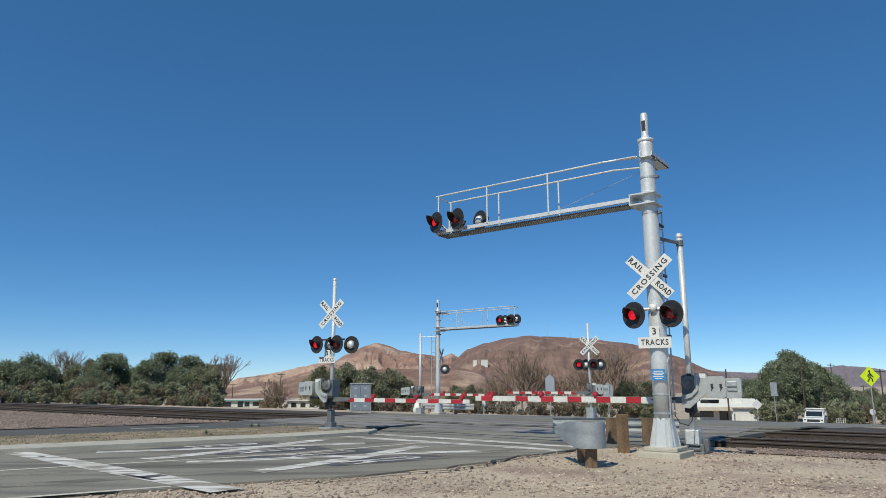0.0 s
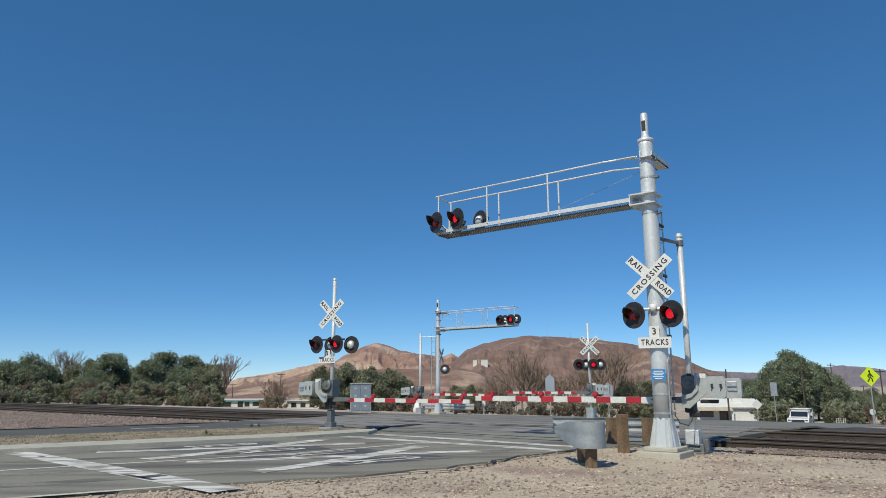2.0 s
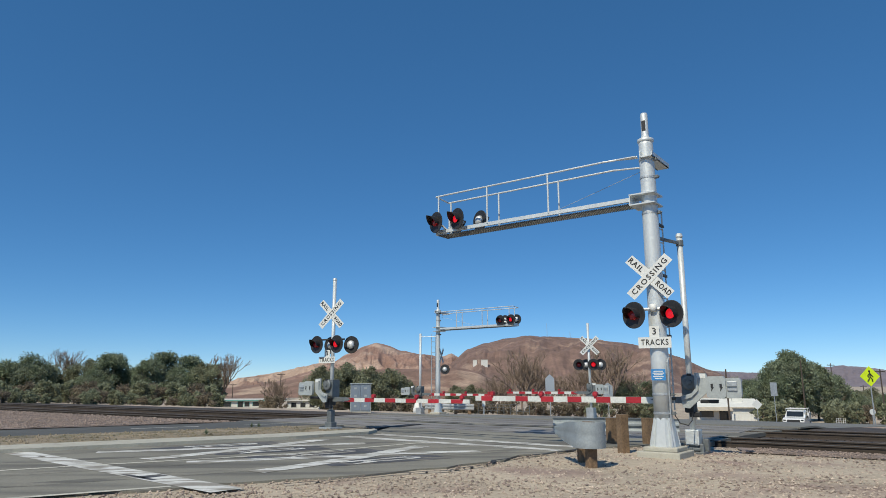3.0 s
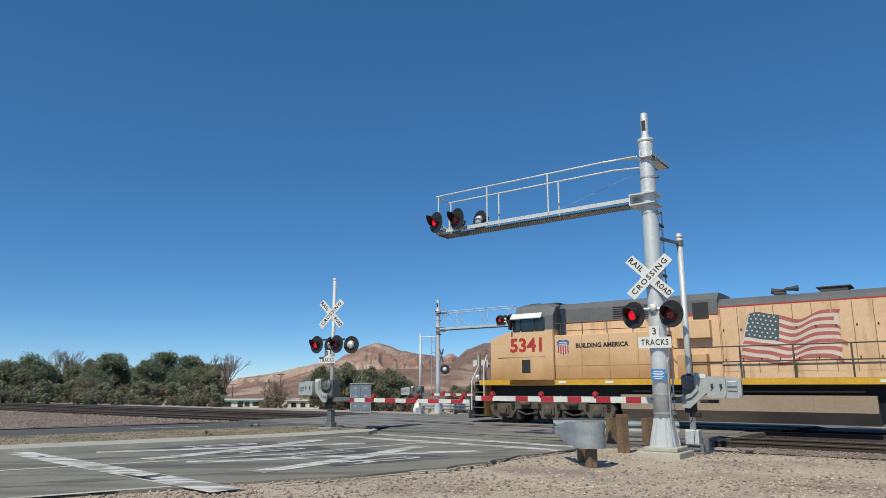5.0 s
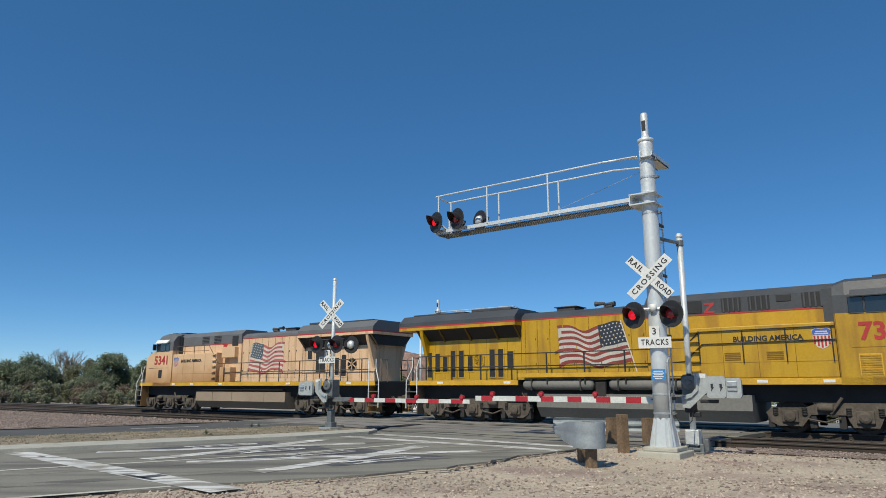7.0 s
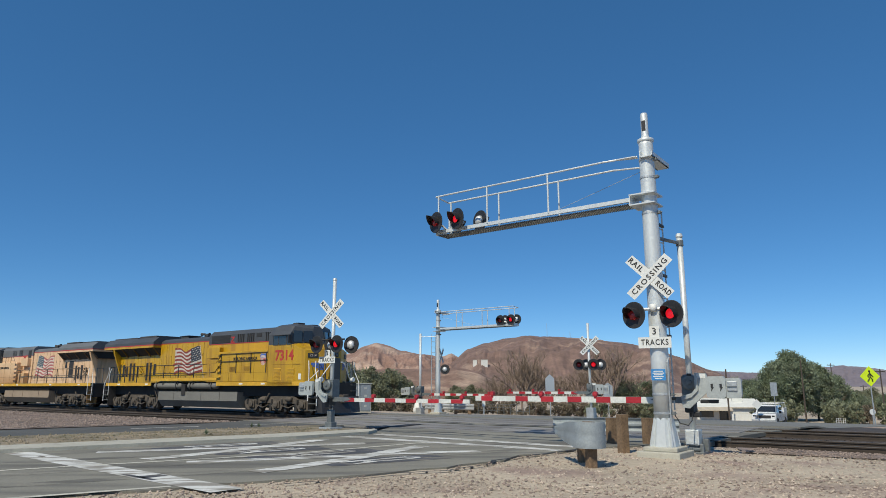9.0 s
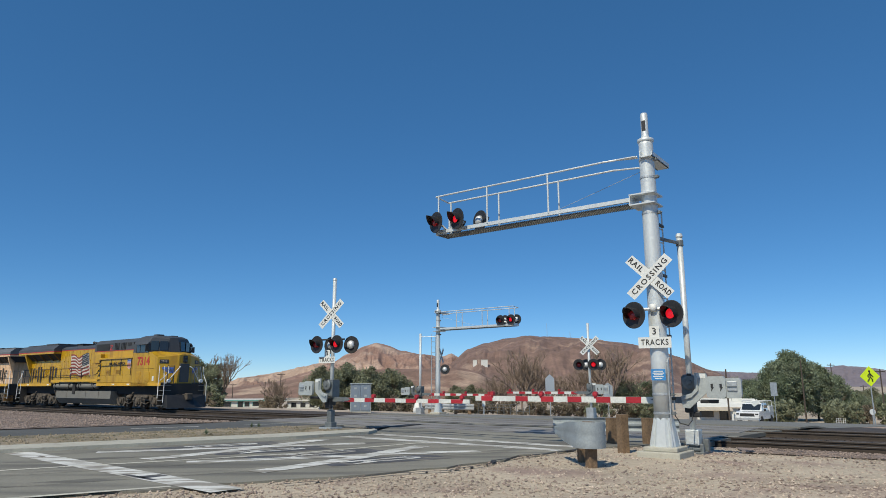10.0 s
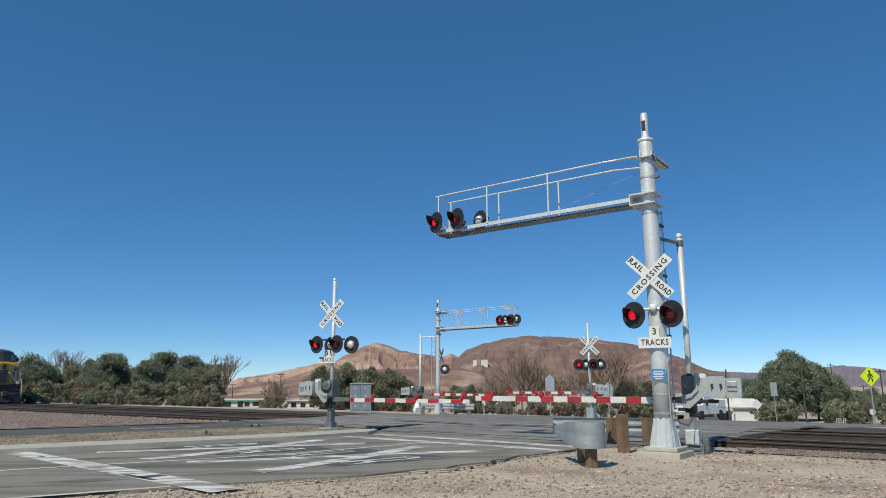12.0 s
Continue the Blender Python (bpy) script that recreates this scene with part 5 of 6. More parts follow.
        f = part("fan_opening", lathe(B(), [(0, 0), (0.30, 0), (0.30, 0.03), (0.25, 0.03), (0.23, 0.0), (0, 0)], 24, pose(fan_x, side * 0.955, 2.55, -90 * side, 0, 0)), GRILLE if shade else paint, L, "round blower opening")
        for k in range(6):
            part("fan_spoke", boxes((-0.02, 0.02, -0.01, 0.02, 0.05, 0.34)), paint, f, m=pose(fan_x, side * 0.975, 2.55, 0, 60 * k, 0))
    # roof fittings
    stack = part("exhaust_stack", boxes((-3.4, -2.6, -0.45, 0.45, 4.46, 4.62), bevel=0.01), ROOFDARK, L)
    part("rim", boxes((-3.5, -2.5, -0.5, 0.5, 4.62, 4.66), bevel=0.01), ROOFDARK, stack)
    horn = B()
    box(horn, -1.62, -1.38, -0.12, 0.12, 4.46, 4.54)
    tube(horn, [(-1.5, 0, 4.5), (-1.5, 0, 4.66)], 0.04, 8)
    for dx, z in ((0.42, 4.68), (-0.42, 4.72), (0.34, 4.58)):
        tube(horn, [(-1.5, 0.05, z), (-1.5 + dx * 0.7, 0.05, z), (-1.5 + dx, 0.05, z)], 0.05, 8, 0.11)
    part("air_horn", horn, ROOFDARK, L, "cluster of black air horns")
    # below the deck
    part("fuel_tank", prism(B(), [(-1.42, 1.17), (-1.44, 0.66), (-1.12, 0.28), (1.12, 0.28), (1.44, 0.66), (1.42, 1.17)], "x", -3.9, 4.02), tank, L, "long fuel tank")
    for x in (-2.2, 0.6, 2.4):
        for y0, y1 in ((-1.452, -1.43), (1.43, 1.452)):
            part("tank_seam", boxes((x - 0.015, x + 0.015, y0, y1, 0.66, 1.175)), tank, L)
    for side in (1, -1):
        if tubes:
            for a, b in ((-4.55, -1.5), (-0.9, 2.05)):
                part("air_reservoir", lathe(B(), [(0, a), (0.14, a + 0.03), (0.19, a + 0.12), (0.19, b - 0.12), (0.14, b - 0.03), (0, b)], 16, pose(0, side * 1.28, 1.52, 0, 90, 0)), tank, L, "grey air reservoir", True)
            part("fuel_gauge", boxes((-1.4, -1.0, *sorted((side * 1.3, side * 1.47)), 0.95, 1.62), bevel=0.02), DARK, L)
            part("tank_strap", boxes(*[(x - 0.03, x + 0.03, *sorted((side * 1.05, side * 1.49)), 1.30, 1.735) for x in (-4.1, -2.0, -0.5, 1.6)], bevel=0.006), DARK, L)
        else:
            part("fuel_pipe", tube(B(), [(-3.6, side * 1.3, 1.30), (3.6, side * 1.3, 1.30)], 0.05, 8), DARK, L)
        for xc in (7.1, -7.1):
            truck(L, xc, side)
        # steps
        for x, end in ((10.2, 1), (-10.2, -1)):
            st = part("step_well", boxes((x - 0.32 if end > 0 else x - 0.10, x + 0.10 if end > 0 else x + 0.32, *sorted((side * 0.98, side * 1.0)), 0.25, 1.66), *[(x - 0.33 if end > 0 else x + 0.31, x - 0.31 if end > 0 else x + 0.33, *sorted((side * 1.0, side * 1.5)), 0.25, 1.66)]), UNDER if not shade else low, L, "corner step well")
            for k in range(5):
                part("step", boxes((x - 0.3, x + 0.3, *sorted((side * 1.0, side * 1.52)), 0.28 + 0.31 * k, 0.31 + 0.31 * k)), GRATING, st, "grey step tread")
            hr = STEELWHITE
            part("grab_rail", tube(B(), [(x + 0.32 * end, side * 1.52, 0.5), (x + 0.32 * end, side * 1.5, 1.7), (x + 0.05 * end, side * 1.4, 2.3), (x + 0.05 * end, side * 1.4, 2.75)], 0.024, 6), hr, L, "white corner grab rail")
            part("grab_rail", tube(B(), [(x - 0.3 * end, side * 1.52, 0.9), (x - 0.3 * end, side * 1.52, 2.3), (x - 0.42 * end, side * 1.45, 2.76)], 0.024, 6), hr, L, "white corner grab rail")
    for xc in (7.1, -7.1):
        for ax in (-2.05, 0, 2.05):
            bm = B()
            for y in (0.70, -0.70):
                sgn = 1 if y > 0 else -1
                lathe(bm, [(0, -0.07), (0.50, -0.07), (0.56, -0.075), (0.56, -0.05), (0.53, -0.045), (0.53, 0.065), (0.43, 0.065), (0.40, 0.02), (0.16, 0.01), (0.12, 0.06), (0, 0.06)], 28, pose(0, y, 0, -90 * sgn, 0, 0))
            tube(bm, [(0, -0.7, 0), (0, 0.7, 0)], 0.09, 10)
            for k in range(3):
                box(bm, 0.2, 0.26, -0.76, 0.76, 0.02 - 0.02 * k, 0.04 - 0.02 * k)
            AXLES.append((part("wheelset", bm, UNDER, L, "steel wheel pair on an axle", m=pose(xc + ax, 0, 0.535)), xc + ax, 1 if shade else -1))
    # ends
    for end, x in ((1, 10.3), (-1, -10.4)):
        a, b = sorted((x, x + 0.12 * end))
        part("end_plate", boxes((a, b, -1.4, 1.4, 0.75, 1.66)), DARK, L)
        cp = boxes((*sorted((x, x + 0.55 * end)), -0.13, 0.13, 0.72, 0.98), (*sorted((x + 0.45 * end, x + 0.78 * end)), -0.2, 0.2, 0.65, 1.05), bevel=0.03)
        part("coupler", cp, UNDER, L, "cast knuckle coupler")
        for y in (-0.55, -0.42, 0.42, 0.55):
            part("air_hose", tube(B(), [(x + 0.1 * end, y, 1.0), (x + 0.35 * end, y, 0.75), (x + 0.5 * end, y * 0.9, 0.5)], 0.028, 6), BLACK, L)
        for y in (-1.2, -0.75, 0.75, 1.2):
            part("end_rail", tube(B(), [(x, y, 1.66), (x, y, 2.78)], 0.03, 6), LOCOGREY, L)
        part("end_rail", tube(B(), [(x, -1.2, 2.74), (x, -0.75, 2.74)], 0.022, 6), LOCOGREY, L)
        part("end_rail", tube(B(), [(x, 0.75, 2.74), (x, 1.2, 2.74)], 0.022, 6), LOCOGREY, L)
    part("snowplough", loft(B(), [[(10.4, -1.45, 0.18), (10.4, 1.45, 0.18), (10.4, 1.45, 0.95), (10.4, -1.45, 0.95)], [(10.80, -1.35, 0.14), (10.80, 1.35, 0.14), (10.68, 1.35, 0.95), (10.68, -1.35, 0.95)], [(11.15, -0.35, 0.14), (11.15, 0.35, 0.14), (10.86, 0.35, 0.72), (10.86, -0.35, 0.72)]]), BLACK, L, "black snowplough pilot")
    for y in (-1.15, 1.15):
        part("ditch_light", lathe(B(), [(0, -0.1), (0.11, -0.1), (0.12, 0.05), (0.09, 0.06), (0, 0.05)], 14, pose(10.42, y, 1.82, 0, 90, 0)), STEELWHITE, L)
    if not shade:
        for side in (1, -1):
            corner = pose(9.90, side * 0.95, 2.5, 0, 0, side * 32.5)
            wing = part("nose_emblem", boxes((-0.02, 0.012, -0.34, 0.34, 0.05, 0.17)), SHIELDBLUE, L, "blue winged emblem", m=corner)
            for k in range(3):
                part("feather", boxes((-0.02, 0.010, *sorted((-side * 0.34, side * (0.26 - 0.14 * k))), -0.03 - 0.08 * k, 0.03 - 0.08 * k)), SHIELDBLUE, wing)
            board = part("number_board", boxes((-0.02, 0.03, side * 0.25 - 0.27, side * 0.25 + 0.27, 0.42, 0.66), bevel=0.01), BLACK, L, m=corner)
            part("board_number", lettering(number, 0.13, 0.003, 0.0, 0.34), FLAGWHITE, board, m=pose(0.034, side * 0.25, 0.54, 0, 0, 90))
            part("nose_rail", tube(B(), [(9.85, side * 1.5, 0.75), (9.85, side * 1.5, 1.75), (10.12, side * 1.02, 2.30), (10.12, side * 1.02, 2.66), (9.92, side * 0.92, 2.72)], 0.03, 8), STEELWHITE, L, "white bent nose handrail")
            part("nose_rail", tube(B(), [(10.2, side * 1.22, 1.3), (10.2, side * 1.22, 1.65), (10.42, side * 0.50, 2.62), (10.38, side * 0.36, 2.72), (10.24, side * 0.36, 2.72)], 0.03, 8), STEELWHITE, L, "white bent nose handrail")
    return L


SLOTS_A = [(-5.35, -5.02, 2.85, 3.3), (-6.35, -5.65, 2.2, 3.36), (-6.92, -6.66, 1.95, 3.0), (-7.34, -7.06, 2.03, 2.88), (-7.84, -7.52, 1.97, 3.02)]
SLOTS_B = [(-9.72, -9.47, 1.85, 2.95), (-9.28, -9.02, 2.1, 2.9), (-8.85, -8.6, 2.1, 2.75), (-8.42, -8.17, 1.85, 3.0), (-7.98, -7.72, 1.85, 3.0), (-7.5, -7.25, 2.1, 2.75), (-6.38, -6.12, 1.85, 3.0), (-5.95, -5.7, 1.85, 3.0), (-5.5, -5.2, 2.2, 2.9)]
loco_a = locomotive(PEACH, PEACH_LOW, "5341", TANK_TAN, False, SLOTS_A, -8.26, "sun-faded yellow diesel locomotive with grey roof and flag", FADEDGREY, -10.12, True)
loco_b = locomotive(YELLOW, YELLOW, "7314", TANK_GREY, True, SLOTS_B, -6.93, "bright yellow diesel locomotive with grey roof and flag", LOCOGREY, -10.95, False)
SPEED, CENTRE_A, CENTRE_B = -13.15, -12.25, 10.47


def train_pose(t, centre, turn):
    gain = 0.55 * max(0.0, t - 8.0) + 0.04 * max(0.0, t - 9.0) ** 2  # the engines pick up speed
    return tr(centre + SPEED * (t - 5.5) - gain, TRACKS[1], 0.0, turn)


# ---- crossing surface, ties ----
deck_base = sheet("crossing_bed", ASPHALT, [(19.2, -25.3, -5.45), (23, -25.4, -5.3), (27.7, -25.5, -4.6)], "asphalt laid between the crossing panels", "road", -0.03, 0.5, thick=0.12)
panel_mesh = {}
for d in TRACKS:
    for off, w in ((-1.25, 0.84), (0.0, 1.30), (1.25, 0.84)):
        for i in range(8):
            s = -24.1 + 2.46 * i
            key = w
            if key not in panel_mesh:
                bm = box(B(), -1.215, 1.215, -w / 2, w / 2, -0.10, -0.004, 0.012)
                panel_mesh[key] = bpy.data.meshes.new("crossing_panel")
                bm.to_mesh(panel_mesh[key])
                bm.free()
                panel_mesh[key].materials.append(PANEL)
            ob = new("crossing_panel", panel_mesh[key])
            ob.parent = deck_base
            ob.matrix_basis = tr(s, d + off, 0.0)
tie_bm = box(B(), -0.115, 0.115, -1.3, 1.3, -0.16, 0.0, 0.012)
tie_mesh = bpy.data.meshes.new("tie")
tie_bm.to_mesh(tie_mesh)
tie_bm.free()
tie_mesh.materials.append(TIE)
for d in TRACKS:
    for s in [-26.2 - 0.55 * i for i in range(75)] + [-4.9 + 0.55 * i for i in range(60)]:
        ob = new("tie", tie_mesh)
        ob.parent = trackbeds[0 if s < -20 else 1]
        ob.matrix_basis = tr(s + 0.04 * rng.random(), d, -0.165)


# ---- loose stones ----
def scatter(name, material, count, spot, low, high, label):
    """Many small angular stones in one mesh."""
    r = np.random.RandomState(count)
    base = np.array([(1, 0, 0), (-1, 0, 0), (0, 1, 0), (0, -1, 0), (0, 0, 0.75), (0, 0, -0.5)], float)
    tris = np.array([(0, 2, 4), (2, 1, 4), (1, 3, 4), (3, 0, 4), (2, 0, 5), (1, 2, 5), (3, 1, 5), (0, 3, 5)])
    verts, faces = [], []
    for i in range(count):
        x, y, z = spot(r)
        size = low + (high - low) * r.rand() ** 2.5
        a = r.rand() * 6.28
        c, s = math.cos(a), math.sin(a)
        p = base * (0.6 + 0.6 * r.rand(6, 3)) * size
        p = np.stack([p[:, 0] * c - p[:, 1] * s + x, p[:, 0] * s + p[:, 1] * c + y, p[:, 2] + z + size * 0.2], 1)
        verts.append(p)
        faces.append(tris + 6 * i)
    me = bpy.data.meshes.new(name)
    me.from_pydata(np.concatenate(verts).tolist(), [], np.concatenate(faces).tolist())
    me.materials.append(material)
    return tagged(new(name, me), label, "gravel", kind="stuff")


def spot_near(r):
    while True:
        y = 8.2 + 9.5 * r.rand() ** 1.4
        x = -0.75 * y + 1.5 * y * r.rand()
        s, d = DIR.x * x + DIR.y * y, NRM.x * x + NRM.y * y
        if d < 18.5 and s > (lane(d, -8.0) if d < 8.9 else -7.9) + 0.4 * r.rand():
            return x, y, level(d) - 0.019


def spot_right(r):
    s, d = -4.0 + 26 * r.rand() ** 1.3, 16.6 + 2.6 * r.rand()
    x, y = place(s, d)
    return x, y, level(d) + 0.012


def spot_left(r):
    d = 8.5 + 10.4 * r.rand()
    s = lane(d, -26.9) - 26 * r.rand() ** 1.2
    x, y = place(s, d)
    return x, y, level(d) + 0.03


def spot_bed(r):
    s, d = (-26 - 30 * r.rand() if r.rand() < 0.5 else -5 + 22 * r.rand()), 19.2 + 8.4 * r.rand()
    x, y = place(s, d)
    return x, y, level(d) + 0.03


def spot_verge(r):
    d = 4.0 + 12.5 * r.rand()
    x, y = place(lane(d, -21.2) + 3.7 * r.rand(), d)
    return x, y, level(d) + 0.08


scatter("gravel", VERGE, 2500, spot_verge, 0.015, 0.06, "small stones and clods on the dirt verge")
scatter("gravel", STONE, 17000, spot_near, 0.006, 0.036, "loose tan gravel stones")
scatter("gravel", BALLAST_STONE, 5000, spot_near, 0.01, 0.045, "loose purple-brown gravel stones")
scatter("ballast", BALLAST_STONE, 9000, spot_right, 0.012, 0.036, "loose purple-brown ballast stones")
scatter("ballast", BALLAST_STONE, 9000, spot_left, 0.025, 0.075, "loose purple-brown ballast stones")
scatter("ballast", TIE, 5000, spot_bed, 0.025, 0.06, "dark oily ballast stones between the ties")


# ---- guard rail by the mast ----
def wave_beam(path, z0, z1, taper=None, depth=1.0):
    """Corrugated steel beam along plan points."""
    bm = B()
    prof = [(0.0, 0.0), (0.16, 0.05), (0.32, 0.05), (0.44, 0.0), (0.56, 0.0), (0.68, 0.05), (0.84, 0.05), (1.0, 0.0)]
    pts = [Vector(p) for p in path]
    rows = []
    for i, p in enumerate(pts):
        way = (pts[min(i + 1, len(pts) - 1)] - pts[max(i - 1, 0)]).normalized()
        side = Vector((way.y, -way.x))
        k = 1.0 if not taper else taper[i]
        mid = (z0 + z1) / 2
        front = [(p + side * o * depth, mid + (z0 + (z1 - z0) * u - mid) * k) for u, o in prof]
        back = [(p + side * (o * depth - 0.012), mid + (z0 + (z1 - z0) * u - mid) * k) for u, o in reversed(prof)]
        rows.append([bm.verts.new((q.x, q.y, z)) for q, z in front + back])
    for a, b in zip(rows, rows[1:]):
        for i in range(len(a)):
            bm.faces.new((a[i], a[(i + 1) % len(a)], b[(i + 1) % len(a)], b[i]))
    bm.faces.new(rows[0]), bm.faces.new(rows[-1])
    bmesh.ops.recalc_face_normals(bm, faces=bm.faces)
    for e in bm.edges:
        e.smooth = e.calc_face_angle(0.0) < 0.6
    return bm


barrier = thing("guard_rail", pose(0, 0, 0), "galvanised guard rail end on weathered wooden posts", "guard rail")
arc = [(2.36, 14.7), (2.39, 14.3), (2.43, 13.9), (2.48, 13.5)] + [(2.78 + 0.29 * math.cos(a), 13.2 + 0.29 * math.sin(a)) for a in (radians(180 + 12 * i) for i in range(20))]
part("end_section", wave_beam(arc, 0.34, 0.82, [0.3, 0.55, 0.8, 0.95] + [1.0] * 20, 0.12), BEAM, barrier, "bull-nosed galvanised end section", True)
far_line = [(6.2, 18.2), (5.4, 18.35), (4.5, 18.5), (3.7, 18.7), (3.0, 18.9)]
part("beam", wave_beam(far_line, 0.30, 0.63), BEAM, barrier, "corrugated galvanised beam")
for x, y, w, h, tilt in ((2.78, 13.16, 0.085, 0.74, 2), (2.80, 14.05, 0.08, 0.62, 0), (4.11, 15.9, 0.10, 0.84, 0), (4.42, 18.2, 0.11, 0.66, 0), (5.32, 18.05, 0.11, 0.66, 0)):
    part("wooden_post", boxes((-w, w, -w, w, -0.25, h), bevel=0.012), WOOD, barrier, "weathered square timber post", m=pose(x, y, 0, tilt, 0, 20))
for x, y in ((2.75, 13.3), (2.85, 13.6)):
    part("spacer_block", boxes((-0.09, 0.09, -0.1, 0.1, 0.35, 0.80), bevel=0.012), WOOD, barrier, m=pose(x, y, 0, 0, 0, 25))


# ---- trees ----
def crown_mesh(name, seed, radius, height, material, lobes, leaves, size, base):
    r = np.random.RandomState(seed)
    verts, faces, n = [], [], 0
    for i in range(lobes):
        a, q = r.rand() * 6.283, r.rand() ** 0.5
        hh = base + (height - base) * (0.08 + 0.84 * r.rand())
        bulge = math.sin(math.pi * min(1.0, max(0.12, (hh - base) / (height - base) * 0.85 + 0.12)))
        c = np.array([math.cos(a) * q * radius * 0.78 * bulge, math.sin(a) * q * radius * 0.78 * bulge, hh])
        rad = radius * (0.13 + 0.20 * r.rand())
        p = r.randn(leaves, 3)
        p /= np.linalg.norm(p, axis=1)[:, None]
        p = c + p * rad * (0.45 + 0.7 * r.rand(leaves, 1)) * np.array([1, 1, 0.85])
        u, v = r.randn(leaves, 3), r.randn(leaves, 3)
        u /= np.linalg.norm(u, axis=1)[:, None]
        v /= np.linalg.norm(v, axis=1)[:, None]
        k = size * (0.5 + r.rand(leaves, 1))
        quad = np.stack([p - u * k, p + v * k * 0.5, p + u * k, p - v * k * 0.5], 1).reshape(-1, 3)
        verts.append(quad)
        faces.append(np.arange(leaves * 4).reshape(-1, 4) + n)
        n += leaves * 4
    me = bpy.data.meshes.new(name)
    me.from_pydata(np.concatenate(verts).tolist(), [], np.concatenate(faces).tolist())
    me.materials.append(material)
    return me


def limbs(bm, start, way, length, r, depth, rnd, spread, thin=0.55):
    """Tapering forked branches."""
    pts, p, w = [Vector(start)], Vector(start), Vector(way)
    for i in range(3):
        w = (w + Vector((rnd.uniform(-1, 1), rnd.uniform(-1, 1), rnd.uniform(-0.3, 0.6))) * 0.16).normalized()
        p = p + w * length / 3
        pts.append(p.copy())
    tube(bm, pts, r, 5, r * 0.6)
    if depth > 0:
        for k in range(3 if depth > 1 else 4):
            side = Vector((rnd.uniform(-1, 1), rnd.uniform(-1, 1), rnd.uniform(-0.1, 0.7)))
            limbs(bm, pts[-1 - (k % 2)], (w + side * spread).normalized(), length * rnd.uniform(0.55, 0.8), r * thin, depth - 1, rnd, spread, thin)


def tree(seed, radius, height, material, label, base=0.8, lobes=70, leaves=260, size=0.13):
    t = thing("tree", pose(0, 0, 0), label, "tree", "")
    bm = B()
    rnd = random.Random(seed)
    tube(bm, [(0, 0, -0.6), (0.05, 0, height * 0.2), (0.1, 0.1, height * 0.45)], 0.24, 8, 0.14)
    for k in range(5):
        a = 1.3 * k + rnd.random()
        limbs(bm, (0.05, 0.05, height * (0.2 + 0.05 * k)), (math.cos(a), math.sin(a), 0.9), height * 0.22, 0.10, 1, rnd, 0.7)
    part("trunk", bm, BARK, t, "grey-brown trunk with limbs")
    ob = new("crown", crown_mesh("crown", seed, radius, height, material, lobes, leaves, size, base))
    ob.parent = t
    return t


def bare_tree(seed, height, label):
    t = thing("bare_tree", pose(0, 0, 0), label, "tree", "bare trees")
    rnd = random.Random(seed)
    part("trunk", tube(B(), [(0, 0, -0.5), (0.05, 0, height * 0.12), (0.0, 0.05, height * 0.25)], 0.20, 7, 0.14), TWIG, t, "short bare trunk")
    for k in range(4):
        a = 1.57 * k + rnd.random()
        for j in range(2):
            bm = B()
            b = a + (j - 0.5) * 0.7
            limbs(bm, (0, 0.05, height * 0.24), (0.8 * math.cos(b), 0.8 * math.sin(b), 1.0), height * (0.27 - 0.04 * j), 0.14, 4, rnd, 0.8, 0.64)
            part("limb", bm, TWIG, t, "bare grey-brown limb with twigs")
    return t


def afar(px, dist):
    """The plan point at a bearing, given as the picture's column, and a distance ahead."""
    return dist * (px - 784) / 1207.0, dist


def stand(px, dist, sink=0.0, turn=0.0, k=1.0):
    x, y = afar(px, dist)
    return pose(x, y, ground_z(x, y) - sink, 0, 0, turn) @ Matrix.Diagonal((k, k, k, 1))


def put(ob, px, dist, turn, k, group, label=""):
    c = copy_thing(ob, stand(px, dist, 0.1, turn))
    c.scale = (k, k, k)
    return tagged(c, label, group=group)


dark_tree = tree(11, 3.1, 7.0, LEAF, "dense dark olive-green tree beyond the rails", 0.6)
wide_tree = tree(12, 3.8, 6.2, LEAF, "broad dark olive-green tree beyond the rails", 0.4)
pale_tree = tree(13, 3.4, 6.4, LEAF_PALE, "dusty grey-green tamarisk tree", 0.3)
tall_tree = tree(14, 4.4, 10.6, LEAF, "tall spreading green tree beside the street", 1.0, 130, 290, 0.14)
shrub = tree(15, 2.1, 2.6, LEAF_PALE, "low dusty grey-green shrub", 0.05, 20, 120, 0.16)
dry_shrub = tree(16, 2.0, 2.4, LEAF_DRY, "low dry brown shrub", 0.05, 20, 120, 0.13)
for ob, m in ((dark_tree, stand(193, 96)), (wide_tree, stand(55, 92)), (pale_tree, stand(150, 100)), (tall_tree, stand(1400, 104)), (shrub, stand(120, 84)), (dry_shrub, stand(225, 86))):
    ob.matrix_basis = m
for ob, group in ((dark_tree, "trees beyond the rails"), (wide_tree, "trees beyond the rails"), (pale_tree, "trees beyond the rails"), (shrub, "shrubs"), (dry_shrub, "shrubs")):
    tagged(ob, group=group)
for px, dist, kind, k in ((8, 90, wide_tree, 0.92), (85, 97, dark_tree, 0.80), (125, 104, pale_tree, 0.76), (165, 92, wide_tree, 0.78), (199, 99, dark_tree, 1.14), (244, 98, dark_tree, 0.84), (262, 95, dark_tree, 0.98), (288, 100, dark_tree, 1.22), (315, 96, wide_tree, 0.95), (335, 101, dark_tree, 1.16), (362, 97, pale_tree, 1.05), (378, 103, dark_tree, 1.0), (220, 102, pale_tree, 0.68), (-40, 92, wide_tree, 1.0), (-90, 95, dark_tree, 1.0), (105, 100, wide_tree, 0.68), (35, 98, dark_tree, 0.86)):
    put(kind, px, dist, (px * 37) % 360, 0.93 * k, "trees beyond the rails")
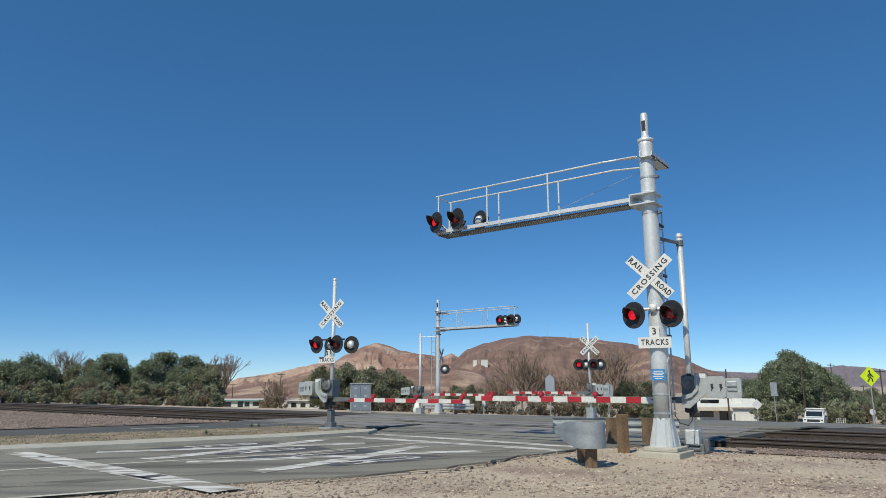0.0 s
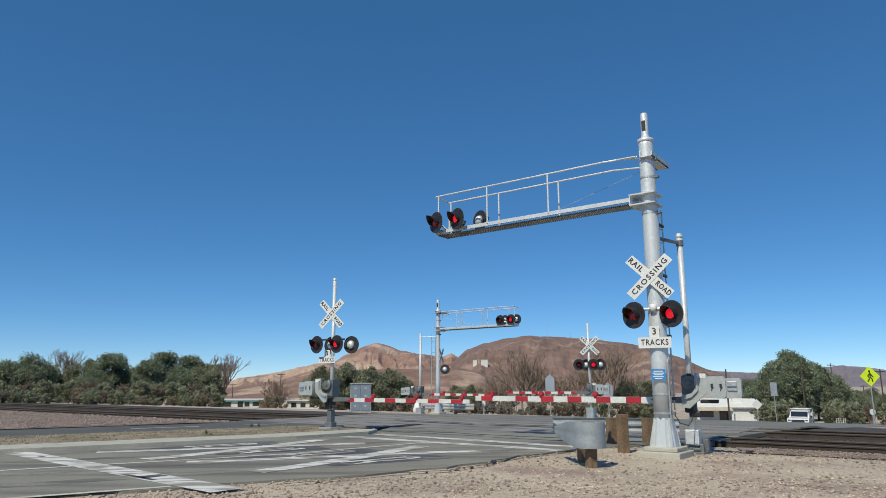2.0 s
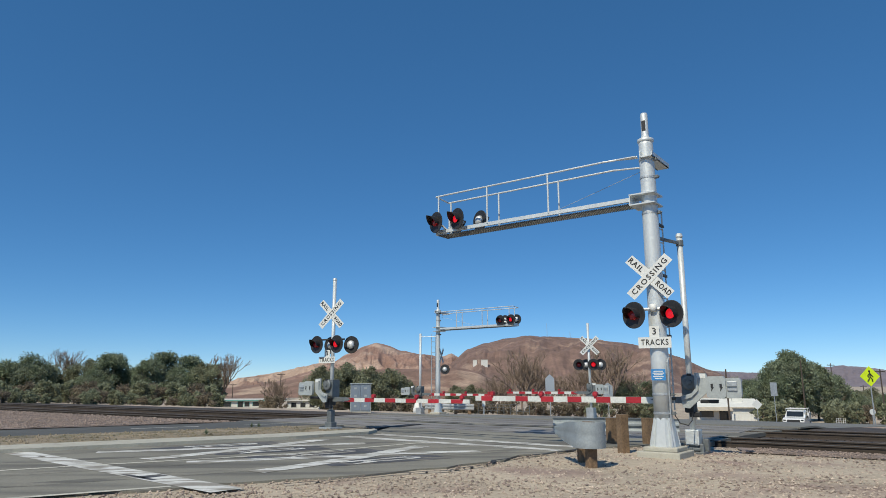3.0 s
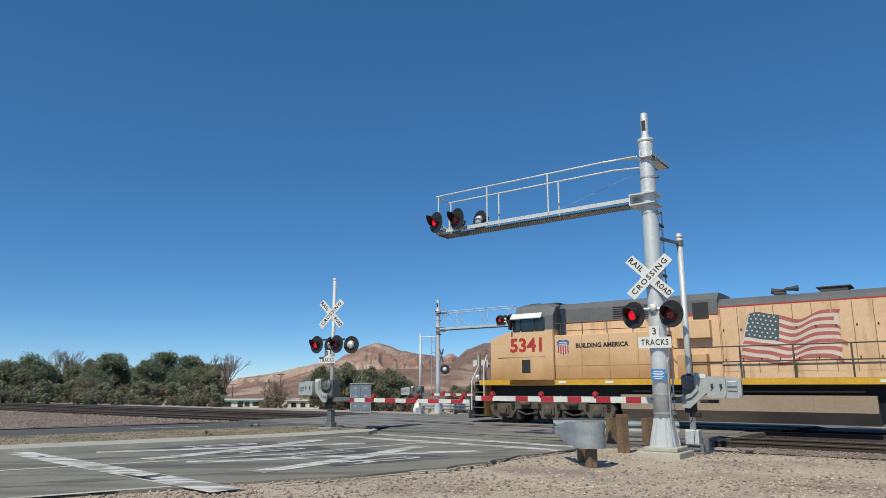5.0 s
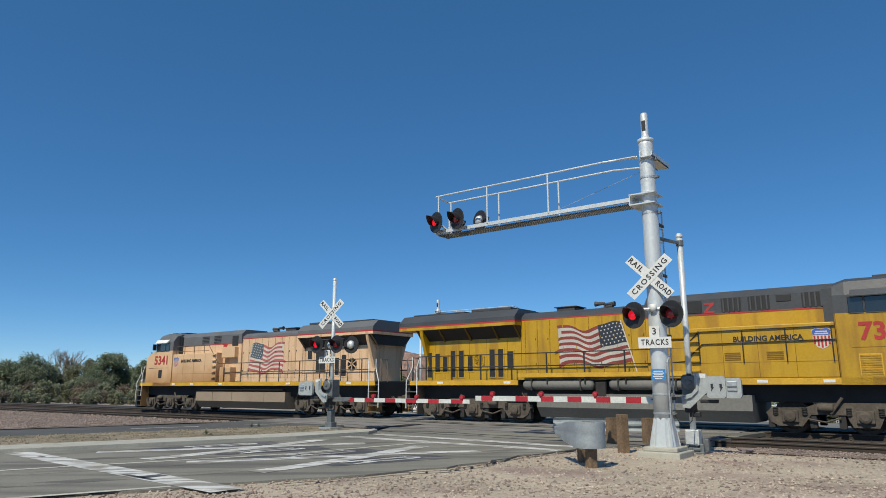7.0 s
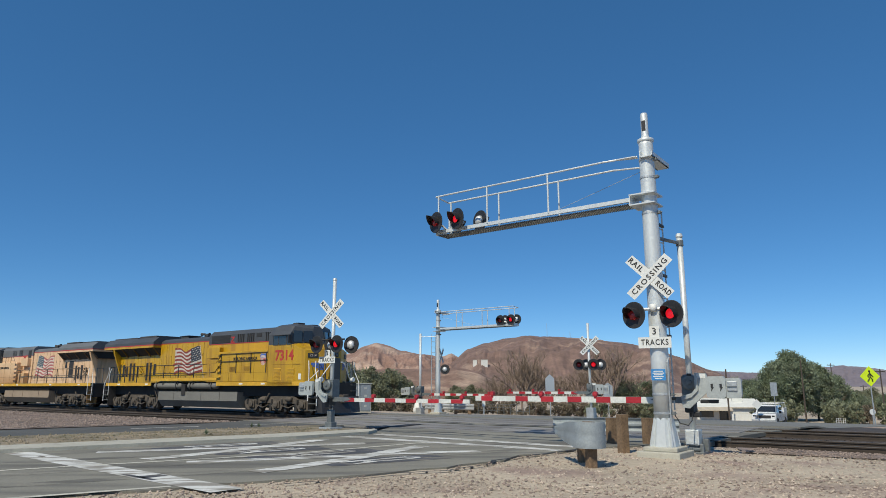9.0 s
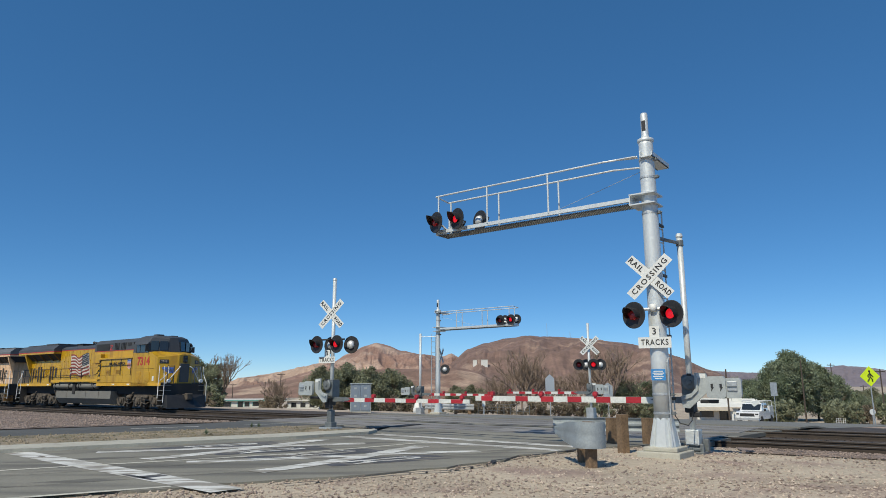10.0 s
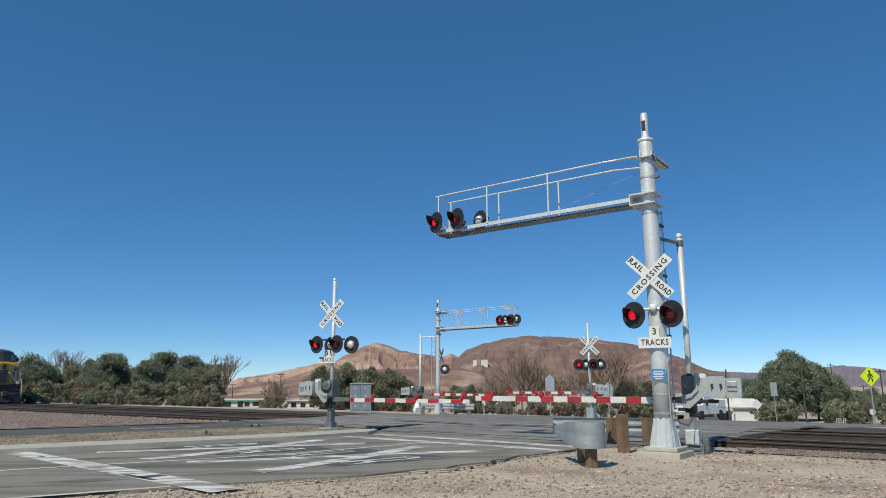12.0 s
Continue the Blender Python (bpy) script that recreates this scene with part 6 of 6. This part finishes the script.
for px, dist, kind, k in ((10, 80, shrub, 0.9), (45, 82, dry_shrub, 1.0), (80, 80, shrub, 1.0), (155, 82, dry_shrub, 1.1), (185, 84, shrub, 1.0), (250, 84, shrub, 1.1), (280, 86, dry_shrub, 1.1), (310, 86, shrub, 1.1), (345, 88, dry_shrub, 1.2), (375, 90, shrub, 1.1), (492, 118, dry_shrub, 1.2), (478, 124, dry_shrub, 1.2),
                           (590, 95, dry_shrub, 1.0), (690, 90, dry_shrub, 1.0), (730, 92, dry_shrub, 1.1), (820, 95, dry_shrub, 1.2), (860, 96, dry_shrub, 1.3), (900, 94, dry_shrub, 1.2), (945, 96, dry_shrub, 1.2), (985, 97, dry_shrub, 1.2), (1020, 98, dry_shrub, 1.2), (1060, 96, shrub, 1.2), (1100, 98, dry_shrub, 1.3), (1140, 96, shrub, 1.2), (1500, 92, shrub, 1.1), (1530, 96, dry_shrub, 1.1), (1560, 94, shrub, 1.1), (1590, 90, shrub, 1.3), (1475, 96, shrub, 1.3), (1385, 96, shrub, 1.2), (1355, 97, shrub, 1.2), (1343, 95, shrub, 1.0), (1372, 96, shrub, 1.2)):
    put(kind, px, dist, (px * 53) % 360, k, "shrubs")
for i in range(22):
    put((shrub, shrub, dry_shrub)[i % 3], -30 + 20 * i + 7 * math.sin(5 * i), 68 + 4 * math.sin(3 * i), 47 * i, 0.46 + 0.15 * math.sin(7 * i), "shrubs")
for px, dist, kind, k in ((575, 104, pale_tree, 1.12), (605, 108, pale_tree, 1.27), (628, 110, pale_tree, 1.12), (655, 102, pale_tree, 1.12), (685, 106, pale_tree, 1.15), (708, 108, pale_tree, 1.0), (810, 112, pale_tree, 0.78), (838, 110, pale_tree, 0.8), (1108, 104, pale_tree, 0.95), (1145, 104, dark_tree, 0.85)):
    put(kind, px, dist, (px * 41) % 360, k, "trees by the houses", "dusty grey-green tree beyond the crossing")
for px, dist, kind, k in ((1300, 128, wide_tree, 1.12), (1325, 126, dark_tree, 1.0), (1352, 108, wide_tree, 1.05), (1440, 108, tall_tree, 0.86), (1470, 112, dark_tree, 1.05), (1500, 116, wide_tree, 0.8), (1535, 150, pale_tree, 0.9), (1562, 140, wide_tree, 0.7), (1590, 135, pale_tree, 0.9), (1515, 135, pale_tree, 0.8), (1375, 112, tall_tree, 0.9)):
    put(kind, px, dist, (px * 29) % 360, k, "trees beside the street")
bare = bare_tree(21, 10.2, "bare leafless winter tree")
bare.matrix_basis = stand(922, 96, 0.1)
for px, dist, k, turn in ((1078, 100, 1.1, 80), (935, 99, 0.85, 250), (1032, 104, 0.8, 20), (1118, 104, 0.75, 140), (1000, 104, 0.72, 150), (962, 108, 0.8, 210), (885, 112, 0.7, 300), (485, 124, 0.62, 30), (395, 100, 0.8, 100), (108, 100, 0.8, 60), (1050, 112, 0.8, 260), (870, 104, 0.6, 10), (500, 122, 0.5, 200)):
    put(bare, px, dist, turn, k, "bare trees")


def weed(px, dist):
    x, y = afar(px, dist)
    z = 0.10 if px < 400 else 0.01
    w = thing("weed", pose(x, y, z), "small green weed on the kerb strip", "weed", "weeds")
    r = random.Random(px)
    bm = B()
    for i in range(46):
        a, l = r.random() * 6.28, 0.06 + 0.13 * r.random()
        lean = r.random()
        tip = Vector((math.cos(a) * l * lean, math.sin(a) * l * lean, l * (1.1 - 0.5 * lean)))
        side = Vector((-math.sin(a), math.cos(a), 0)) * 0.012
        mid = tip * 0.5
        v = [bm.verts.new(q) for q in (-side * 0.4, side * 0.4, mid + side, tip, mid - side)]
        bm.faces.new(v)
    part("leaves", bm, LEAF, w)


weed(372, 20.5), weed(450, 25.5), weed(462, 25.7)


# ---- buildings ----
def house(m, w, dep, h, wall, roof, trim, label, bays, pitch=0.5):
    t = thing("house", m, label, "house", "houses")
    part("wall", boxes((-w / 2, w / 2, 0, dep, -1.2, h)), wall, t, "plain stucco wall")
    part("roof", prism(B(), [(-0.35, h), (dep + 0.35, h), (dep + 0.35, h + 0.12), (dep / 2, h + pitch), (-0.35, h + 0.12)], "x", -w / 2 - 0.6, w / 2 + 0.6), roof, t, "low pale roof")
    part("fascia", boxes((-w / 2 - 0.62, w / 2 + 0.62, -0.39, -0.35, h - 0.02, h + 0.13)), trim, t)
    for i, (x, ww, z0, z1) in enumerate(bays):
        win = part("window" if z0 > 0.3 else "door", boxes((x - ww / 2, x + ww / 2, -0.03, 0.02, z0, z1)), GLASS, t, "dark window")
        part("frame", boxes((x - ww / 2 - 0.06, x - ww / 2, -0.05, 0.0, z0, z1), (x + ww / 2, x + ww / 2 + 0.06, -0.05, 0.0, z0, z1), (x - ww / 2 - 0.06, x + ww / 2 + 0.06, -0.05, 0.0, z1, z1 + 0.06)), trim, win)
    return t


house(stand(430, 128, 0, 8), 8.2, 6, 1.85, STUCCO, SHINGLE, TEAL, "low white house with teal trim and pale roof", [(-2.6, 1.4, 0.8, 1.6), (-0.2, 0.9, 0.1, 1.7), (1.0, 0.8, 0.8, 1.6), (2.8, 1.5, 0.9, 1.6)], 0.35)
house(stand(538, 122, 0, 4), 5.6, 6, 2.0, STUCCO, TANROOF, STUCCO, "small white house with tan roof", [(-1.6, 0.9, 0.9, 1.7), (0.0, 0.9, 0.9, 1.7), (1.6, 0.9, 0.9, 1.7)])
shop = house(stand(1280, 98, 0, -14), 8.0, 9, 1.9, STUCCO, STUCCO, TANROOF, "white roadside building with long pale roof and awning", [(-2.7, 1.8, 0.6, 1.5), (-0.3, 1.4, 0.1, 1.6)], 1.25)
part("awning", prism(B(), [(-1.8, 1.55), (0, 1.95), (0, 2.05), (-1.8, 1.65)], "x", -4.0, 0.6), TANROOF, shop, "shallow tan awning")
part("roof_vent", boxes((1.2, 2.6, 2.5, 3.6, 2.3, 3.3), bevel=0.03), STUCCO, shop)
for i in range(9):
    part("fence_panel", boxes((0.3 + 0.42 * i, 0.69 + 0.42 * i, -2.2, -2.15, -0.6, 1.2)), STUCCO, shop)
for px, w in ((840, 4.2), (855, 7.0)):
    bearing = (px - 784) / 1207.0
    x, y, z = min((v for v in SLOPES["backdrop_hill"] if v[1] < 1000), key=lambda v: abs(v[0] / v[1] - bearing) * 40 + abs((v[2] - 1.5) / v[1] - 0.0285) * 100)
    t = thing("hill_building", pose(x, y, z + 2.0), "pale block building on the hillside", "building", "hill buildings")
    part("wall", boxes((-w / 2, w / 2, -2.5, 2.5, -6, 4.2)), STUCCO, t)
    part("roof", boxes((-w / 2 - 0.2, w / 2 + 0.2, -2.7, 2.7, 4.2, 4.6)), CONCRETE, t)

# ---- cabinet, signs, poles, fences beyond the rails ----
cab_ob = thing("equipment_cabinet", stand(640, 44, 0, 6), "grey steel signal equipment cabinet", "cabinet")
part("body", boxes((-0.70, 0.62, 0, 0.9, 0.05, 1.78), bevel=0.02), CASE, cab_ob, "grey steel body")
part("roof_cap", boxes((-0.76, 0.68, -0.06, 0.96, 1.78, 1.84)), CASE, cab_ob)
for x0, x1 in ((-0.66, -0.06), (-0.02, 0.56)):
    dr = part("door", boxes((x0, x1, -0.03, 0.0, 0.12, 1.70), bevel=0.008), mat("cabinet_door", (0.20, 0.24, 0.29), 0.5, var=0.1), cab_ob, "blue-grey cabinet door")
    for z in (0.35, 0.98, 1.45):
        part("vent", boxes((x0 + 0.2, x0 + 0.36, -0.036, -0.03, z, z + 0.13)), CASE, dr)
part("plinth", boxes((-0.72, 0.64, -0.02, 0.92, -0.4, 0.05)), CONCRETE, cab_ob)


def signpost(px, dist, top_px, plate, material, label, back=True, w=0.6, h=0.6, post_top=None, kind="diamond", turn=0.0):
    x, y = afar(px, dist)
    z0 = ground_z(x, y)
    zc = 1.5 + dist * (682.5 - top_px) / 1200.0 - z0
    t = thing("road_sign", pose(x, y, z0, 0, 0, turn), label, "sign", "road signs")
    part("post", boxes((-0.025, 0.025, 0.01, 0.05, -0.3, zc + h * 0.5)), GALV, t, "galvanised sign post")
    if kind == "diamond":
        out = [(0, -h), (w, 0), (0, h), (-w, 0)]
    elif kind == "house":
        out = [(-w, -h), (w, -h), (w, h * 0.5), (0, h), (-w, h * 0.5)]
    elif kind == "round":
        out = [(w * math.cos(6.283 * i / 20), h * math.sin(6.283 * i / 20)) for i in range(20)]
    else:
        out = [(-w, -h), (w, -h), (w, h), (-w, h)]
    p = part("sign_plate", prism(B(), [(u, zc + v) for u, v in out], "y", -0.006, 0.006), material, t)
    return t, zc


ped, zc = signpost(1538, 38, 668, None, LIME, "lime-yellow diamond warning sign with walking figure symbol", w=0.56, h=0.56)
fig = B()
lathe(fig, [(0, 0), (0.06, 0), (0.06, 0.01), (0, 0.01)], 12, pose(-0.02, -0.008, zc + 0.27, 90, 0, 0))
for pts in (((0, 0.20), (0.0, -0.03)), ((0.0, -0.02), (0.10, -0.17), (0.12, -0.30)), ((0.0, -0.02), (-0.06, -0.16), (-0.16, -0.28)), ((0.0, 0.16), (0.10, 0.03), (0.17, -0.02)), ((0, 0.16), (-0.11, 0.06), (-0.10, -0.06))):
    tube(fig, [(u, -0.012, zc + v) for u, v in pts], 0.032, 6)
part("symbol", fig, INK, ped, "plain black pictogram")
signpost(1535, 44, 729, None, WHITE, "small round white sign", w=0.19, h=0.19, kind="round")
signpost(972, 46, 678, None, mat("sign_back", (0.42, 0.46, 0.50), 0.5, 0.4, var=0.08), "grey back of a pentagonal sign", w=0.30, h=0.56, kind="house")
signpost(1074, 50, 690, None, GALV, "grey back of a pentagonal sign", w=0.34, h=0.5, kind="house")
signpost(1334, 62, 716, None, WHITE, "white back of a diamond sign", w=0.48, h=0.48)
signpost(1366, 62, 690, None, GALV, "grey rectangular sign back on a post", w=0.30, h=0.60, kind="plate")
signpost(855, 40, 713, None, WHITE, "small white marker on a post", w=0.09, h=0.17, kind="plate")
signpost(1410, 120, 715, None, WHITE, "small white sign by the trees", w=0.3, h=0.3, kind="plate")


def utility_pole(px, dist, top_px, arms=1):
    x, y = afar(px, dist)
    z0 = ground_z(x, y)
    top = 1.5 + dist * (682.5 - top_px) / 1210.0 - z0
    t = thing("utility_pole", pose(x, y, z0, 0, 0, 20), "weathered wooden utility pole with crossarm", "utility pole", "utility poles")
    part("pole", tube(B(), [(0, 0, -0.5), (0, 0, top)], 0.12, 8, 0.09), DARKPOLE, t)
    for k in range(arms):
        a = part("crossarm", boxes((-1.1, 1.1, -0.06, 0.06, top - 0.5 - 0.9 * k, top - 0.36 - 0.9 * k)), DARKPOLE, t)
        for u in (-0.95, -0.4, 0.4, 0.95):
            part("insulator", lathe(B(), [(0.03, 0), (0.05, 0.04), (0.04, 0.12), (0, 0.13)], 8, pose(u, 0, top - 0.36 - 0.9 * k)), GALV, a)
    return t


for px, dist, top, arms in ((1284, 92, 655, 0), (1471, 150, 645, 1), (1557, 110, 655, 1), (1418, 98, 640, 0), (497, 190, 660, 1), (413, 210, 678, 1), (470, 215, 675, 1), (1524, 170, 683, 1), (1595, 100, 640, 1)):
    utility_pole(px, dist, top, arms)
for px, top, r in ((970, 572, 0.35), (1011, 588, 0.5), (1000, 592, 0.3)):
    x, y = afar(px, 985)
    t = thing("radio_mast", pose(x, y, 55), "thin radio mast on the hilltop", "mast", "radio masts")
    part("mast", tube(B(), [(0, 0, -6), (0, 0, 1.5 + 985 * (682.5 - top) / 1218 - 55)], r, 6, r * 0.6), GALV, t)

far_rail = thing("guard_rail", pose(0, 0, 0), "distant galvanised guard rail beyond the crossing", "guard rail")
p0, p1 = Vector(afar(752, 45)), Vector(afar(838, 43))
part("beam", wave_beam([p0 + (p1 - p0) * i / 6 for i in range(7)], -0.02, 0.34), GALV, far_rail)
for i in range(4):
    q = p0 + (p1 - p0) * (0.1 + 0.27 * i) + Vector((0, 0.15))
    part("wooden_post", boxes((-0.1, 0.1, -0.1, 0.1, -0.9, 0.30)), WOOD, far_rail, m=pose(q.x, q.y, 0))
drum = thing("utility_drum", stand(740, 44, 0.1), "pale rounded casing beside the far gate", "casing")
part("body", lathe(B(), [(0.0, 0), (0.30, 0.02), (0.33, 0.35), (0.2, 0.75), (0, 0.8)], 16), STEELWHITE, drum, "", True)


def fence(px0, px1, dist, h, label, material, n):
    a, b = Vector(afar(px0, dist)), Vector(afar(px1, dist))
    t = thing("fence", pose(0, 0, 0), label, "fence", "fences")
    for i in range(n + 1):
        q = a + (b - a) * i / n
        z = ground_z(q.x, q.y)
        part("fence_post", tube(B(), [(q.x, q.y, z - 0.2), (q.x, q.y, z + h)], 0.025, 6), material, t)
    for k in (0.35, 0.68, 1.0):
        part("fence_rail", tube(B(), [(q.x, q.y, ground_z(q.x, q.y) + h * k) for q in (a + (b - a) * i / n for i in range(n + 1))], 0.014, 5), material, t)
    return t


fence(845, 935, 60, 0.85, "low grey rail fence", MACHINE, 8)
fence(1362, 1400, 112, 1.4, "grey wire fence before the trees", GALV, 10)
fence(1470, 1486, 92, 0.8, "short white fence by the street", STEELWHITE, 4)


# ---- pickup truck ----
def pickup():
    t = thing("pickup_truck", pose(0, 0, 0), "white pickup truck with ladder rack", "truck")
    body = B()
    prism(body, [(-2.75, 0.50), (-2.1, 0.50), (-2.05, 0.80), (-1.45, 0.80), (-1.4, 0.50), (1.4, 0.50), (1.45, 0.80), (2.15, 0.80), (2.25, 0.50), (2.74, 0.50), (2.80, 0.90), (2.72, 1.10), (2.55, 1.18), (1.45, 1.26), (-1.1, 1.26), (-1.1, 1.20), (-2.75, 1.20)], "y", -0.98, 0.98)
    part("body", body, TRUCKWHITE, t, "white painted body")
    cabin = loft(B(), [[(x, y, z) for x, y in ((1.45 - 0.62 * k, -0.93 + 0.13 * k), (1.45 - 0.62 * k, 0.93 - 0.13 * k), (-1.08 + 0.12 * k, 0.93 - 0.13 * k), (-1.08 + 0.12 * k, -0.93 + 0.13 * k))] for k, z in ((0, 1.26), (0.95, 1.86), (1.25, 1.92))])
    part("cabin", cabin, TRUCKWHITE, t, "white cab with pillars")
    part("windshield", prism(B(), [(1.40, 1.31), (0.92, 1.80), (0.94, 1.82), (1.43, 1.33)], "y", -0.78, 0.78), GLASS, t, "dark windshield")
    for y in (-1, 1):
        part("tool_locker", boxes((-2.72, -1.2, *sorted((y * 0.62, y * 1.0)), 1.0, 1.62), bevel=0.02), TRUCKWHITE, t, "white side locker")
    for y in (-0.965, 0.965):
        part("side_window", boxes((-0.85, -0.05, *sorted((y * 0.80, y * 0.925)), 1.33, 1.72), (0.02, 0.75, *sorted((y * 0.80, y * 0.925)), 1.33, 1.70)), GLASS, t)
        for x in (-1.75, 1.80):
            w = part("wheel", lathe(B(), [(0.18, -0.12), (0.37, -0.12), (0.40, -0.08), (0.40, 0.08), (0.37, 0.12), (0.18, 0.12)], 20, pose(x, y * 0.93, 0.40, 90, 0, 0)), TYRE, t, "black tyre")
            part("rim", lathe(B(), [(0, -0.1), (0.2, -0.11), (0.22, 0.11), (0, 0.1)], 14, pose(x, y * 0.93, 0.40, 90, 0, 0)), GALV, w)
        part("headlight", boxes((2.66, 2.79, *sorted((y * 0.68, y * 0.96)), 0.86, 1.06), bevel=0.02), GLASS, t)
        part("mirror", boxes((0.9, 1.05, *sorted((y * 1.02, y * 1.22)), 1.22, 1.42), bevel=0.02), BLACK, t)
    part("grille", boxes((2.72, 2.80, -0.6, 0.6, 0.80, 1.06)), BLACK, t)
    part("bumper", boxes((2.70, 2.92, -0.98, 0.98, 0.45, 0.72), bevel=0.03), GALV, t)
    for x in (-2.6, -1.2, 0.6):
        part("ladder_rack", tube(B(), [(x, -0.9, 1.2), (x, -0.9, 2.05), (x, 0.9, 2.05), (x, 0.9, 1.2)], 0.03, 6), STEELWHITE, t)
    for y in (-0.85, 0.85):
        part("ladder_rack", tube(B(), [(-2.7, y, 2.08), (1.0, y, 2.08)], 0.03, 6), STEELWHITE, t)
    return t


truck_ob = pickup()


# ---- what moves ----
def motions():
    for loco, centre, turn in ((loco_a, CENTRE_A, 180), (loco_b, CENTRE_B, 0)):
        walk(loco, [(float(t), train_pose(t, centre, turn)) for t in range(13)])
    step = 1.0 / FPS
    for wheel, x, way in AXLES:
        walk(wheel, [(i * step, pose(x, 0, 0.535, 0, (way * 47.4 * i) % 360, 0)) for i in range(12 * FPS + 1)])
    path = [(0.0, 1434, 75.5), (1.5, 1413, 73.3), (2.5, 1405, 72.2), (6.0, 1383, 68.5), (8.8, 1358, 65.0), (9.5, 1345, 64.0), (10.5, 1309, 62.0), (11.3, 1272, 60.2), (12.0, 1234, 58.5)]
    rows = []
    for (t, px, dist), turn in zip(path, (237, 237, 236, 235, 234, 233, 231, 227, 224)):
        x, y = afar(px, dist)
        rows.append((t, pose(x, y, ground_z(x, y) + 0.03, 0, 0, turn)))
    walk(truck_ob, rows)
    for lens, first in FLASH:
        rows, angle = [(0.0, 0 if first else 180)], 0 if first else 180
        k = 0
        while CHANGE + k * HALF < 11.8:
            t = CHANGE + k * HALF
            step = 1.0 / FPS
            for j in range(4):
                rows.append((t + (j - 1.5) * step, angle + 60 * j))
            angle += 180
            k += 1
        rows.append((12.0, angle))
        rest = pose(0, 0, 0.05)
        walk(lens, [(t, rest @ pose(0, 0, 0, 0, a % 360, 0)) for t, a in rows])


motions()
